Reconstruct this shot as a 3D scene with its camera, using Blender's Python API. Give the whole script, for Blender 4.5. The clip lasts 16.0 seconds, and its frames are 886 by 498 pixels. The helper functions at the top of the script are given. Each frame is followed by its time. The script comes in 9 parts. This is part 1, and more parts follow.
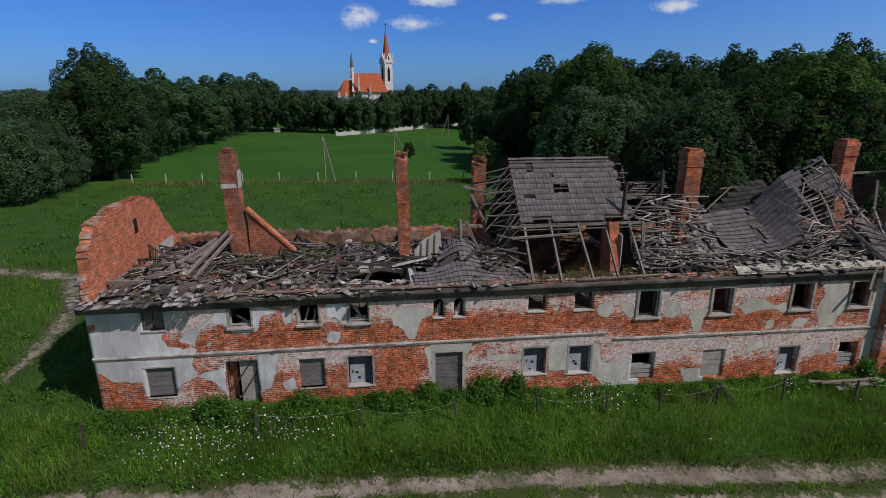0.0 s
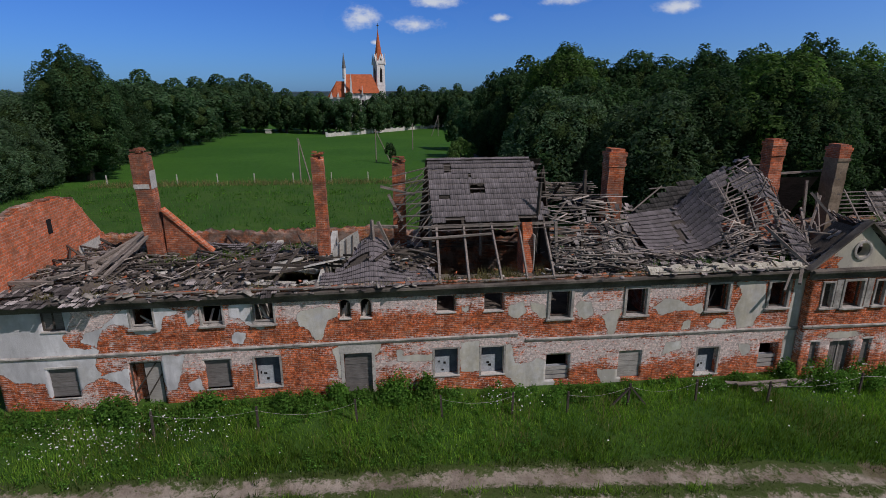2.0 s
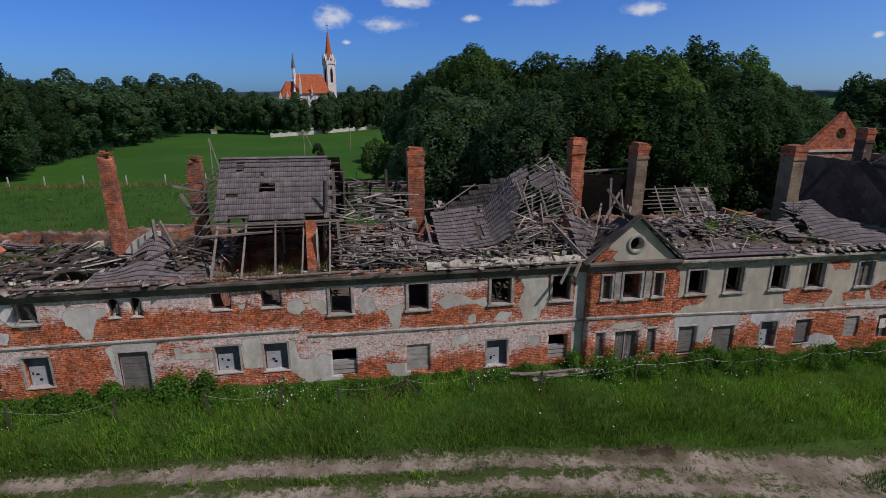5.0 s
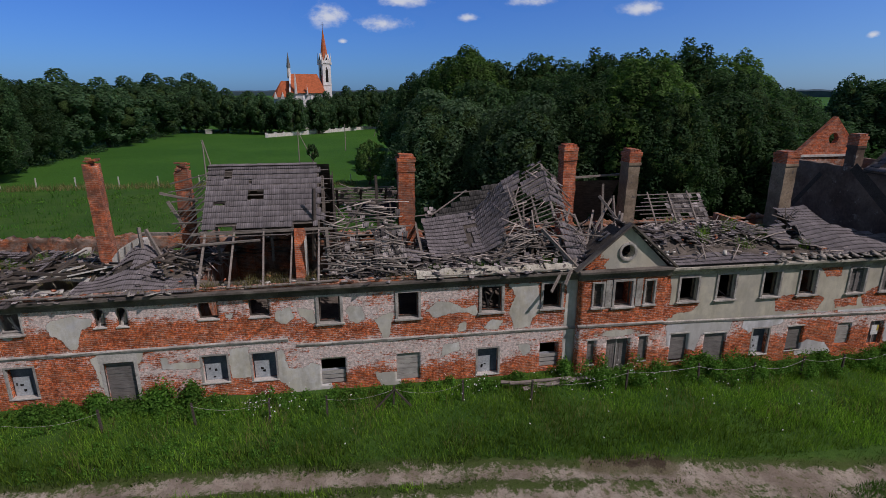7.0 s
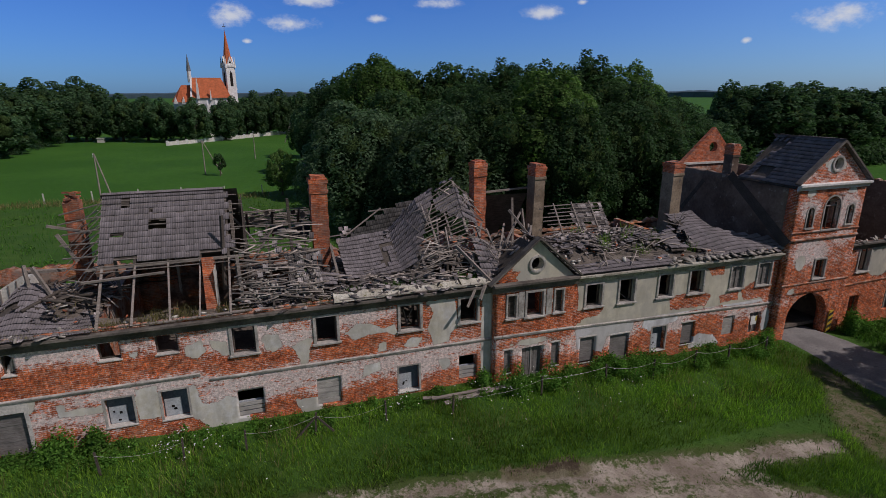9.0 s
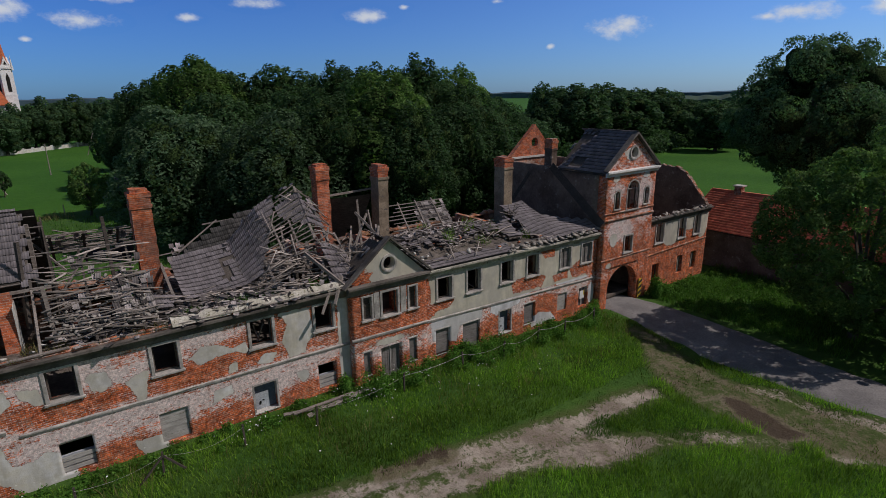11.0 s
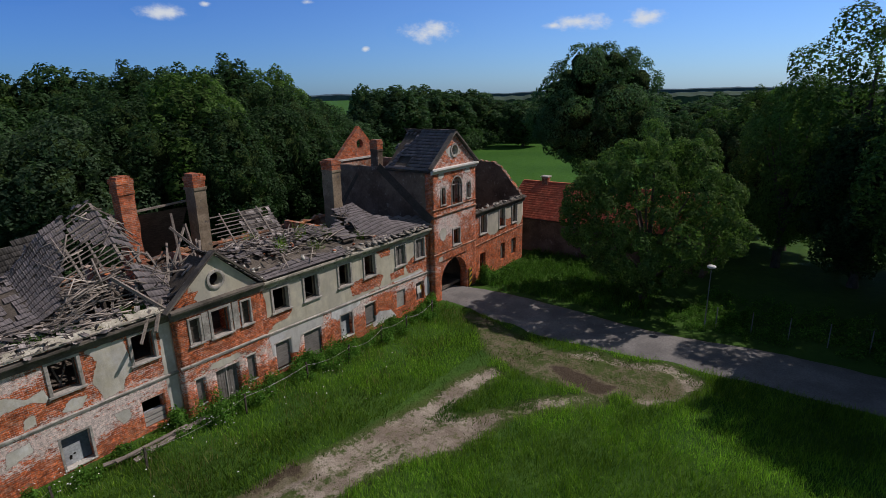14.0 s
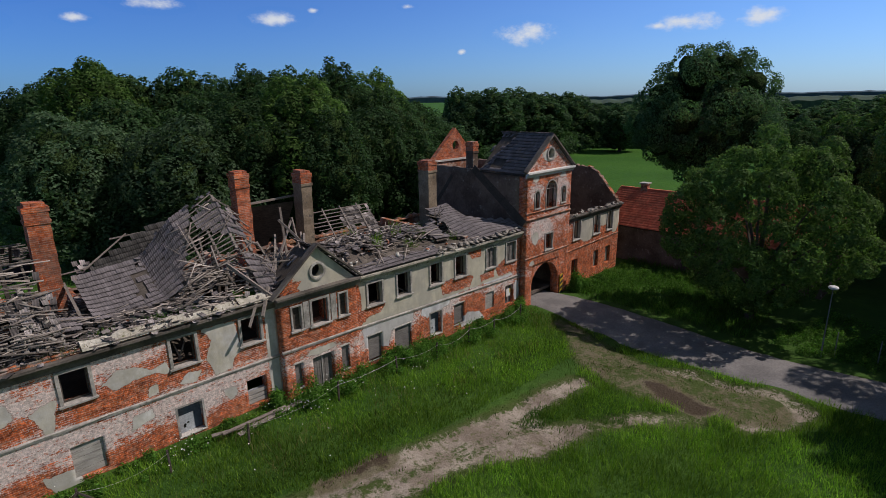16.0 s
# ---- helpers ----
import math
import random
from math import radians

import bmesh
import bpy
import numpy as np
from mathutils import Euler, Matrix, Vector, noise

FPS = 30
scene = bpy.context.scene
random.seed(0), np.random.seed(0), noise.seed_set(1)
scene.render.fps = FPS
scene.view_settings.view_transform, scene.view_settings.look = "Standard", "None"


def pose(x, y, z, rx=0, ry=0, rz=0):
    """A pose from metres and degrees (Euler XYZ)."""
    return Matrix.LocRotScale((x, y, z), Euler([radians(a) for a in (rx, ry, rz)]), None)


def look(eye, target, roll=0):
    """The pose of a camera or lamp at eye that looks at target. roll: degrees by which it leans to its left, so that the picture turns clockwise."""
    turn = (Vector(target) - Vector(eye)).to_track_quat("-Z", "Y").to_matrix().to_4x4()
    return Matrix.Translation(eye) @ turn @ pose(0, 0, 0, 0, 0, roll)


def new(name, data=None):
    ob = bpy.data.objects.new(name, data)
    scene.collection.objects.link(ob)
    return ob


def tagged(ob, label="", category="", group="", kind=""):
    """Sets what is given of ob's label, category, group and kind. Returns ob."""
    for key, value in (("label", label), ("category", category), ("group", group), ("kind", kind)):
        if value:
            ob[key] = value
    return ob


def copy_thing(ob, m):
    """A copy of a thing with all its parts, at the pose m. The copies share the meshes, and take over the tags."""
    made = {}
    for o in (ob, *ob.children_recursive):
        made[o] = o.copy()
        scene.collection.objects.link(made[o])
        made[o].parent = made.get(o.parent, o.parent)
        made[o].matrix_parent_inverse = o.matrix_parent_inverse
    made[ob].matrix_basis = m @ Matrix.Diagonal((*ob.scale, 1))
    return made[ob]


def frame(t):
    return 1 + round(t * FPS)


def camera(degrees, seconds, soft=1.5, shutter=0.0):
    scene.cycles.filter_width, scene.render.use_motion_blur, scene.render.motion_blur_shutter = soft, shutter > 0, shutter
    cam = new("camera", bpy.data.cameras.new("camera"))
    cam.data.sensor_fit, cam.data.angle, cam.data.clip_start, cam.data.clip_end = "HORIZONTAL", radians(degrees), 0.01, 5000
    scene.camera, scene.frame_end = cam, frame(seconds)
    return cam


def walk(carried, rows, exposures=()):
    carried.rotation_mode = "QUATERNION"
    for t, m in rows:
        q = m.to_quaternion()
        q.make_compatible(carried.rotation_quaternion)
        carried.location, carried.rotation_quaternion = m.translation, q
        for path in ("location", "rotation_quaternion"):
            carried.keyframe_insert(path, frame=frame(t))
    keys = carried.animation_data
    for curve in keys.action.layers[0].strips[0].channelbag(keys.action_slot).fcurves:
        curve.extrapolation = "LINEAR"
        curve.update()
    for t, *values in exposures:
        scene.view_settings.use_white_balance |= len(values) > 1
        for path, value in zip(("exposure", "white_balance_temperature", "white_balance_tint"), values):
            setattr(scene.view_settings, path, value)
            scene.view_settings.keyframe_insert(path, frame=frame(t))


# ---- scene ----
cam = camera(78.7, 16.0, soft=0.4)
PATH = [
    (0, (0.021, -0.015, 16.391), (0.262, 1.889, 15.83), 0.0),
    (0.5, (0.572, -0.026, 16.404), (0.808, 1.879, 15.842), -0.0),
    (1, (1.544, -0.107, 16.397), (1.776, 1.799, 15.837), -0.0),
    (1.5, (2.798, -0.258, 16.367), (3.026, 1.65, 15.81), -0.1),
    (2, (4.44, -0.48, 16.347), (4.673, 1.426, 15.789), -0.1),
    (2.5, (6.184, -0.827, 16.323), (6.424, 1.078, 15.766), -0.2),
    (3, (8.256, -1.29, 16.312), (8.513, 0.614, 15.754), -0.2),
    (3.5, (10.365, -1.808, 16.301), (10.64, 0.093, 15.743), -0.3),
    (4, (12.46, -2.36, 16.319), (12.751, -0.462, 15.761), -0.1),
    (4.2, (12.939, -2.5, 16.318), (13.241, -0.603, 15.764), -0.1),
    (6.5, (14.157, -2.105, 16.446), (14.495, -0.216, 15.882), 0.1),
    (7, (14.194, -2.117, 16.702), (14.534, -0.227, 16.142), 0.1),
    (7.5, (14.228, -2.113, 17.085), (14.57, -0.224, 16.527), 0.1),
    (8, (14.231, -2.106, 17.453), (14.575, -0.215, 16.9), 0.0),
    (8.5, (14.292, -2.122, 17.651), (14.644, -0.233, 17.097), 0.0),
    (9, (14.38, -2.245, 17.713), (15.006, -0.429, 17.158), -0.1),
    (9.5, (14.259, -2.196, 17.714), (15.152, -0.495, 17.157), -0.4),
    (12, (14.133, -2.1, 17.556), (15.313, -0.581, 17.009), -0.7),
    (12.5, (14.137, -2.047, 17.545), (15.359, -0.562, 16.997), -0.6),
    (13, (14.144, -2.076, 17.56), (15.382, -0.603, 17.012), -0.7),
    (13.5, (14.201, -2.201, 17.604), (15.572, -0.852, 17.056), -0.8),
    (14, (14.063, -2.176, 17.607), (15.619, -1.047, 17.055), -1.2),
    (14.5, (13.98, -2.125, 17.61), (15.567, -1.04, 17.058), -1.4),
    (15, (13.936, -2.066, 17.621), (15.535, -0.999, 17.071), -1.2),
    (15.5, (13.818, -1.993, 17.614), (15.375, -0.862, 17.069), -1.1),
    (16, (13.747, -1.898, 17.597), (15.1, -0.527, 17.059), -0.9),
]
EXPOSURE, SUN_POWER, SKY_POWER = -0.6, 3.9, 0.085
SKY_TINT, SKY_TINT_HIGH, CLOUD_WHITE = (0.37, 0.785, 1.74, 1), (1.02, 0.94, 0.87, 1), (10.5, 11.2, 12.5, 1)
SKY_TINT_SUNWARD = (0.82, 1.27, 2.2, 1)
walk(cam, [(t, look(eye, target, roll)) for t, eye, target, roll in PATH], [(0.0, EXPOSURE, 6450, 11), (3.5, EXPOSURE - 0.03, 6480, 13), (7.0, EXPOSURE - 0.03, 6520, 14.5), (9.0, EXPOSURE - 0.07, 6570, 13), (9.5, EXPOSURE - 0.08, 6560, 11), (12.5, EXPOSURE, 6680, 9.5), (14.0, EXPOSURE + 0.12, 6760, 9), (16.0, EXPOSURE + 0.18, 6760, 9.5)])

# ---- sky and sun ----
SUN_AZ, SUN_EL = radians(129.0), radians(48.0)  # clockwise from +y; above the horizon
to_sun = Vector((math.sin(SUN_AZ) * math.cos(SUN_EL), math.cos(SUN_AZ) * math.cos(SUN_EL), math.sin(SUN_EL)))
sun = new("sun", bpy.data.lights.new("sun", "SUN"))
sun.data.energy, sun.data.angle, sun.data.color = SUN_POWER, radians(0.6), (1.0, 0.922, 0.91)
sun.matrix_world = look(to_sun * 200, (0, 0, 0))

world = bpy.data.worlds.new("sky")
scene.world = world
world.use_nodes = True
wt = world.node_tree
sky = wt.nodes.new("ShaderNodeTexSky")
sky.sky_type, sky.sun_disc = "NISHITA", False
sky.sun_elevation, sky.sun_rotation = SUN_EL, SUN_AZ
sky.air_density, sky.dust_density, sky.ozone_density = 1.0, 0.4, 3.0
wbg = wt.nodes["Background"]
wbg.inputs["Strength"].default_value = SKY_POWER


def wnode(kind, **props):
    n = wt.nodes.new(kind)
    for k, v in props.items():
        if k == "op":
            n.operation = v
    return n


def wmath(op, a, b=None):
    n = wnode("ShaderNodeMath", op=op)
    for i, v in enumerate((a, b)):
        if v is None:
            continue
        if isinstance(v, (int, float)):
            n.inputs[i].default_value = v
        else:
            wt.links.new(v, n.inputs[i])
    return n.outputs[0]


# small fair-weather clouds: bearing and height in degrees, half width, half height
CLOUDS = [(-1.1, 6.9, 2.2, 1.3), (4.3, 6.4, 2.6, 0.8), (12.6, 6.9, 1.1, 0.45), (6.3, 8.4, 2.8, 0.6), (18.4, 8.3, 2.4, 0.6), (29.0, 7.4, 2.2, 0.7), (53.3, 5.9, 2.8, 1.1),
          (67.8, 6.3, 3.0, 0.8), (73.6, 6.4, 2.0, 0.8), (46.8, 4.4, 0.5, 0.25), (32.5, 8.2, 0.6, 0.3), (41.5, 8.6, 0.7, 0.3), (0.3, 4.7, 0.5, 0.25), (65.2, 6.1, 1.2, 0.4)]
coord = wt.nodes.new("ShaderNodeTexCoord")
wn = wt.nodes.new("ShaderNodeTexNoise")
wn.inputs["Scale"].default_value, wn.inputs["Detail"].default_value, wn.inputs["Roughness"].default_value = 34.0, 5.0, 0.62
squash = wt.nodes.new("ShaderNodeVectorMath")
squash.operation = "MULTIPLY"
squash.inputs[1].default_value = (1, 1, 1.6)
wt.links.new(coord.outputs["Generated"], squash.inputs[0])
wt.links.new(squash.outputs[0], wn.inputs["Vector"])
sep = wt.nodes.new("ShaderNodeSeparateXYZ")
wt.links.new(coord.outputs["Generated"], sep.inputs[0])
bearing = wmath("MULTIPLY", wmath("ARCTAN2", sep.outputs[0], sep.outputs[1]), 57.2958)
height = wmath("MULTIPLY", wmath("ARCSINE", sep.outputs[2]), 57.2958)
total = None
for az, el, w, h in CLOUDS:
    dx = wmath("DIVIDE", wmath("SUBTRACT", bearing, az), w)
    dy = wmath("DIVIDE", wmath("SUBTRACT", height, el), h)
    r = wmath("SUBTRACT", 1.0, wmath("SQRT", wmath("ADD", wmath("MULTIPLY", dx, dx), wmath("MULTIPLY", dy, dy))))
    total = r if total is None else wmath("MAXIMUM", total, r)
body = wmath("ADD", total, wmath("MULTIPLY", wmath("SUBTRACT", wn.outputs[0], 0.5), 2.0))
ramp = wt.nodes.new("ShaderNodeMapRange")
ramp.interpolation_type = "SMOOTHSTEP"
ramp.inputs["From Min"].default_value, ramp.inputs["From Max"].default_value, ramp.inputs["To Max"].default_value = -0.05, 1.05, 0.92
wt.links.new(wmath("MULTIPLY", body, wmath("GREATER_THAN", total, -0.6)), ramp.inputs["Value"])
wmix = wt.nodes.new("ShaderNodeMix")
wmix.data_type = "RGBA"
wt.links.new(ramp.outputs[0], wmix.inputs[0])
tone = wt.nodes.new("ShaderNodeMix")
tone.data_type, tone.blend_type = "RGBA", "MULTIPLY"
tone.inputs[0].default_value = 1.0
tint = wt.nodes.new("ShaderNodeMix")
tint.data_type = "RGBA"
tint.inputs[7].default_value = SKY_TINT_HIGH
# the low sky grows paler and brighter towards the sun
glow = wt.nodes.new("ShaderNodeMix")
glow.data_type = "RGBA"
glow.inputs[6].default_value, glow.inputs[7].default_value = SKY_TINT, SKY_TINT_SUNWARD
side = wt.nodes.new("ShaderNodeMapRange")
side.interpolation_type = "SMOOTHSTEP"
side.inputs["From Min"].default_value, side.inputs["From Max"].default_value = -0.6, 0.75
facing = wmath("ADD", wmath("MULTIPLY", sep.outputs[0], math.sin(SUN_AZ)), wmath("MULTIPLY", sep.outputs[1], math.cos(SUN_AZ)))
wt.links.new(facing, side.inputs["Value"])
wt.links.new(side.outputs[0], glow.inputs[0])
# the rest of the sky's circle, away from the low blue side, keeps its own colour
away = wt.nodes.new("ShaderNodeMapRange")
away.interpolation_type = "SMOOTHSTEP"
away.inputs["From Min"].default_value, away.inputs["From Max"].default_value = 0.15, 0.6
wt.links.new(wmath("MULTIPLY", sep.outputs[1], -1.0), away.inputs["Value"])
plain = wt.nodes.new("ShaderNodeMix")
plain.data_type = "RGBA"
plain.inputs[7].default_value = (1.0, 1.0, 1.0, 1)
wt.links.new(away.outputs[0], plain.inputs[0])
wt.links.new(glow.outputs[2], plain.inputs[6])
wt.links.new(plain.outputs[2], tint.inputs[6])
rise = wt.nodes.new("ShaderNodeMapRange")
rise.interpolation_type = "SMOOTHSTEP"
rise.inputs["From Min"].default_value, rise.inputs["From Max"].default_value = 0.18, 0.55
wt.links.new(sep.outputs[2], rise.inputs["Value"])
wt.links.new(rise.outputs[0], tint.inputs[0])
wt.links.new(tint.outputs[2], tone.inputs[7])
wt.links.new(sky.outputs[0], tone.inputs[6])
wt.links.new(tone.outputs[2], wmix.inputs[6])
wmix.inputs[7].default_value = CLOUD_WHITE
wt.links.new(wmix.outputs[2], wbg.inputs["Color"])

# ---- materials ----
class Nodes:
    """A short way to write node materials."""

    def __init__(self, name):
        self.m = bpy.data.materials.new(name)
        self.m.use_nodes = True
        self.t = self.m.node_tree
        self.b = self.t.nodes["Principled BSDF"]

    def put(self, socket, v):
        if isinstance(v, bpy.types.NodeSocket):
            self.t.links.new(v, socket)
        elif v is not None:
            if isinstance(v, tuple) and len(v) == 3 and socket.type == "RGBA":
                v = (*v, 1)
            socket.default_value = v

    def add(self, kind, ins=None, **props):
        n = self.t.nodes.new(kind)
        if "op" in props:
            n.operation = props["op"]
        if "attr" in props:
            n.attribute_name = props["attr"]
        for k, v in (ins or {}).items():
            self.put(n.inputs[k], v)
        return n

    def math(self, op, a, b=None, c=None):
        return self.add("ShaderNodeMath", {0: a, 1: b, 2: c}, op=op).outputs[0]

    def noise(self, scale, detail=4.0, rough=0.55, vec=None, distort=0.0):
        n = self.add("ShaderNodeTexNoise", {"Scale": scale, "Detail": detail, "Roughness": rough, "Distortion": distort})
        self.put(n.inputs["Vector"], self.pos() if vec is None else vec)
        return n.outputs[0]

    def pos(self):
        return self.add("ShaderNodeNewGeometry").outputs["Position"]

    def obj(self):
        return self.add("ShaderNodeTexCoord").outputs["Object"]

    def attr(self, name):
        return self.add("ShaderNodeAttribute", attr=name)

    def step(self, v, lo, hi, a=0.0, b=1.0):
        n = self.add("ShaderNodeMapRange", {"Value": v, "From Min": lo, "From Max": hi, "To Min": a, "To Max": b})
        n.interpolation_type = "SMOOTHSTEP"
        return n.outputs[0]

    def mix(self, f, a, b, blend="MIX"):
        n = self.t.nodes.new("ShaderNodeMix")
        n.data_type, n.blend_type = "RGBA", blend
        for i, v in ((0, f), (6, a), (7, b)):
            self.put(n.inputs[i], v)
        return n.outputs[2]

    def scaled(self, c, f):
        return self.mix(1.0, c, self.add("ShaderNodeCombineXYZ", {0: f, 1: f, 2: f}).outputs[0], "MULTIPLY")

    def island(self):
        return self.add("ShaderNodeNewGeometry").outputs["Random Per Island"]

    def rnd(self):
        return self.add("ShaderNodeObjectInfo").outputs["Random"]

    def bump(self, h, strength=0.5, dist=0.02):
        n = self.add("ShaderNodeBump", {"Strength": strength, "Distance": dist, "Height": h})
        self.put(self.b.inputs["Normal"], n.outputs[0])

    def done(self, colour, rough=0.85, metal=0.0, spec=0.3):
        self.put(self.b.inputs["Base Color"], colour)
        self.put(self.b.inputs["Roughness"], rough)
        self.b.inputs["Metallic"].default_value = metal
        self.b.inputs["Specular IOR Level"].default_value = spec
        return self.m


def brick_coords(n):
    """Metres along a wall and up it, whichever way the wall runs."""
    s = n.add("ShaderNodeSeparateXYZ", {0: n.pos()})
    return n.add("ShaderNodeCombineXYZ", {0: n.math("ADD", s.outputs[0], s.outputs[1]), 1: s.outputs[2]}).outputs[0], s


def brick_colour(n, vec, warm=1.0, width=0.30, row=0.098, joint=0.010):
    wob = n.noise(0.7, 2.0)
    moved = n.add("ShaderNodeVectorMath", {0: vec, 1: n.add("ShaderNodeCombineXYZ", {1: n.math("MULTIPLY", wob, 0.05)}).outputs[0]}, op="ADD").outputs[0]
    br = n.add("ShaderNodeTexBrick", {"Vector": moved, "Color1": (0.62 * warm, 0.165, 0.055), "Color2": (0.30 * warm, 0.070, 0.03), "Mortar": (0.52, 0.385, 0.31),
                                      "Scale": 1.0, "Mortar Size": joint, "Mortar Smooth": 0.3, "Bias": -0.1, "Brick Width": width, "Row Height": row})
    c = n.mix(n.step(n.noise(1.5, 5.0, 0.7), 0.38, 0.62, 0.0, 0.6), br.outputs[0], n.mix(n.step(n.noise(8.0, 4.0, 0.7), 0.35, 0.65), (0.28, 0.062, 0.026), (0.60, 0.125, 0.035)))
    c = n.scaled(c, n.step(n.noise(2.0, 7.0, 0.75), 0.3, 0.7, 0.55, 1.5))
    # sooty and weathered single bricks
    cells = n.add("ShaderNodeTexVoronoi", {"Vector": n.add("ShaderNodeVectorMath", {0: moved, 1: (3.33, 10.2, 1.0)}, op="MULTIPLY").outputs[0], "Scale": 1.0})
    one = n.add("ShaderNodeSeparateColor", {0: cells.outputs["Color"]})
    c = n.mix(n.step(one.outputs[0], 0.8, 0.9, 0, 0.45), c, (0.13, 0.055, 0.04))
    c = n.mix(n.step(one.outputs[1], 0.82, 0.92, 0, 0.3), c, (0.62, 0.38, 0.28))
    return c, br.outputs[1]


def facade_material():
    n = Nodes("weathered_plaster_over_brick")
    vec, s = brick_coords(n)
    brick, mortar = brick_colour(n, vec)
    a = n.add("ShaderNodeSeparateColor", {0: n.attr("coat").outputs["Color"]})
    fine = n.noise(2.6, 8.0, 0.75)
    broad = n.noise(0.8, 4.0, 0.6)
    wob = n.math("ADD", n.math("MULTIPLY", n.math("SUBTRACT", fine, 0.5), 0.9), n.math("MULTIPLY", n.math("SUBTRACT", broad, 0.5), 0.7))
    plaster = n.step(n.math("ADD", a.outputs[0], n.math("MULTIPLY", wob, 0.6)), 0.56, 0.59)
    flat = n.add("ShaderNodeVectorMath", {0: n.pos(), 1: (1.0, 1.0, 2.6)}, op="MULTIPLY").outputs[0]
    chalk = n.math("ADD", n.math("MULTIPLY", wob, 0.9), n.math("MULTIPLY", n.math("SUBTRACT", n.noise(1.9, 8.0, 0.82, flat), 0.5), 2.4))
    chalk = n.math("ADD", chalk, n.math("MULTIPLY", n.math("SUBTRACT", n.noise(7.0, 3.0, 0.7, flat), 0.5), 1.4))
    chalk = n.math("ADD", chalk, n.math("MULTIPLY", mortar, 0.30))
    lime = n.step(n.math("ADD", a.outputs[1], chalk), 0.60, 0.84, 0.0, 0.9)
    washed = n.mix(lime, brick, n.mix(n.noise(4.0), (0.68, 0.53, 0.48), (0.84, 0.78, 0.745)))
    washed = n.scaled(washed, n.step(n.noise(8.0, 6.0, 0.85), 0.32, 0.68, 0.62, 1.34))
    grey = n.mix(n.step(n.noise(0.55, 5.0, 0.6), 0.35, 0.65), (0.57, 0.56, 0.565), (0.81, 0.80, 0.805))
    cream = n.mix(n.step(n.noise(0.7, 5.0, 0.6), 0.3, 0.7), (0.49, 0.45, 0.355), (0.64, 0.595, 0.48))
    skin = n.mix(n.step(n.math("ADD", a.outputs[2], n.math("MULTIPLY", wob, 0.3)), 0.4, 0.6), grey, cream)
    runs = n.noise(1.0, 5.0, 0.6, n.add("ShaderNodeVectorMath", {0: n.pos(), 1: (2.2, 2.2, 0.6)}, op="MULTIPLY").outputs[0])
    skin = n.scaled(skin, n.step(runs, 0.3, 0.62, 0.82, 1.06))
    skin = n.mix(n.step(n.noise(0.33, 5.0, 0.65), 0.48, 0.62, 0.0, 0.55), skin, (0.40, 0.38, 0.34))
    skin = n.mix(n.step(n.noise(5.0, 7.0, 0.8), 0.56, 0.7, 0.0, 0.5), skin, (0.30, 0.25, 0.21))
    # dark line round each plaster patch: cracks, and edge shade put into the colour
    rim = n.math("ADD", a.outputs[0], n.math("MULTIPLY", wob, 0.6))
    crack_shade = n.math("MULTIPLY", n.step(rim, 0.515, 0.555), n.math("SUBTRACT", 1.0, n.step(rim, 0.565, 0.585)))
    c = n.mix(n.math("MULTIPLY", crack_shade, 0.5), n.mix(plaster, washed, skin), (0.10, 0.075, 0.06))
    h = n.math("ADD", n.math("MULTIPLY", plaster, 1.0), n.math("MULTIPLY", n.math("SUBTRACT", 1.0, mortar), n.math("SUBTRACT", 1.0, plaster)))
    h = n.math("ADD", h, n.math("MULTIPLY", n.noise(18.0, 4.0), 0.5))
    n.bump(h, 0.7, 0.025)
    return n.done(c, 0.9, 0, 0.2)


def brick_material(name, warm=1.0, soot=0.0, lime=0.0, blush=0.0, bond=(0.30, 0.098, 0.010)):
    n = Nodes(name)
    vec, s = brick_coords(n)
    c, mortar = brick_colour(n, vec, warm, *bond)
    if blush:
        c = n.mix(blush, c, n.mix(n.noise(1.2, 5.0, 0.7), (0.60, 0.20, 0.075), (0.80, 0.36, 0.17)))
    if soot:
        c = n.mix(n.step(n.noise(0.8, 5.0, 0.65), 0.4, 0.62, 0.0, soot), c, (0.10, 0.075, 0.06))
    if lime:
        c = n.mix(n.step(n.noise(1.4, 6.0, 0.7), 0.45, 0.62, 0.0, lime), c, (0.52, 0.45, 0.39))
    n.bump(n.math("ADD", n.math("SUBTRACT", 1.0, mortar), n.math("MULTIPLY", n.noise(14.0), 0.6)), 0.6, 0.02)
    return n.done(c, 0.9, 0, 0.2)


def stained(name, a, b, scale=1.2, grain=14.0, rough=0.85, bump=0.4, spots=None, dist=0.015):
    n = Nodes(name)
    c = n.mix(n.step(n.noise(scale, 5.0, 0.6), 0.32, 0.68), a, b)
    c = n.scaled(c, n.step(n.noise(grain, 4.0, 0.6), 0.2, 0.8, 0.75, 1.2))
    if spots:
        c = n.mix(n.step(n.noise(scale * 3.1, 6.0, 0.7), 0.58, 0.66), c, spots)
    n.bump(n.noise(grain * 1.5, 5.0), bump, dist)
    return n.done(c, rough)


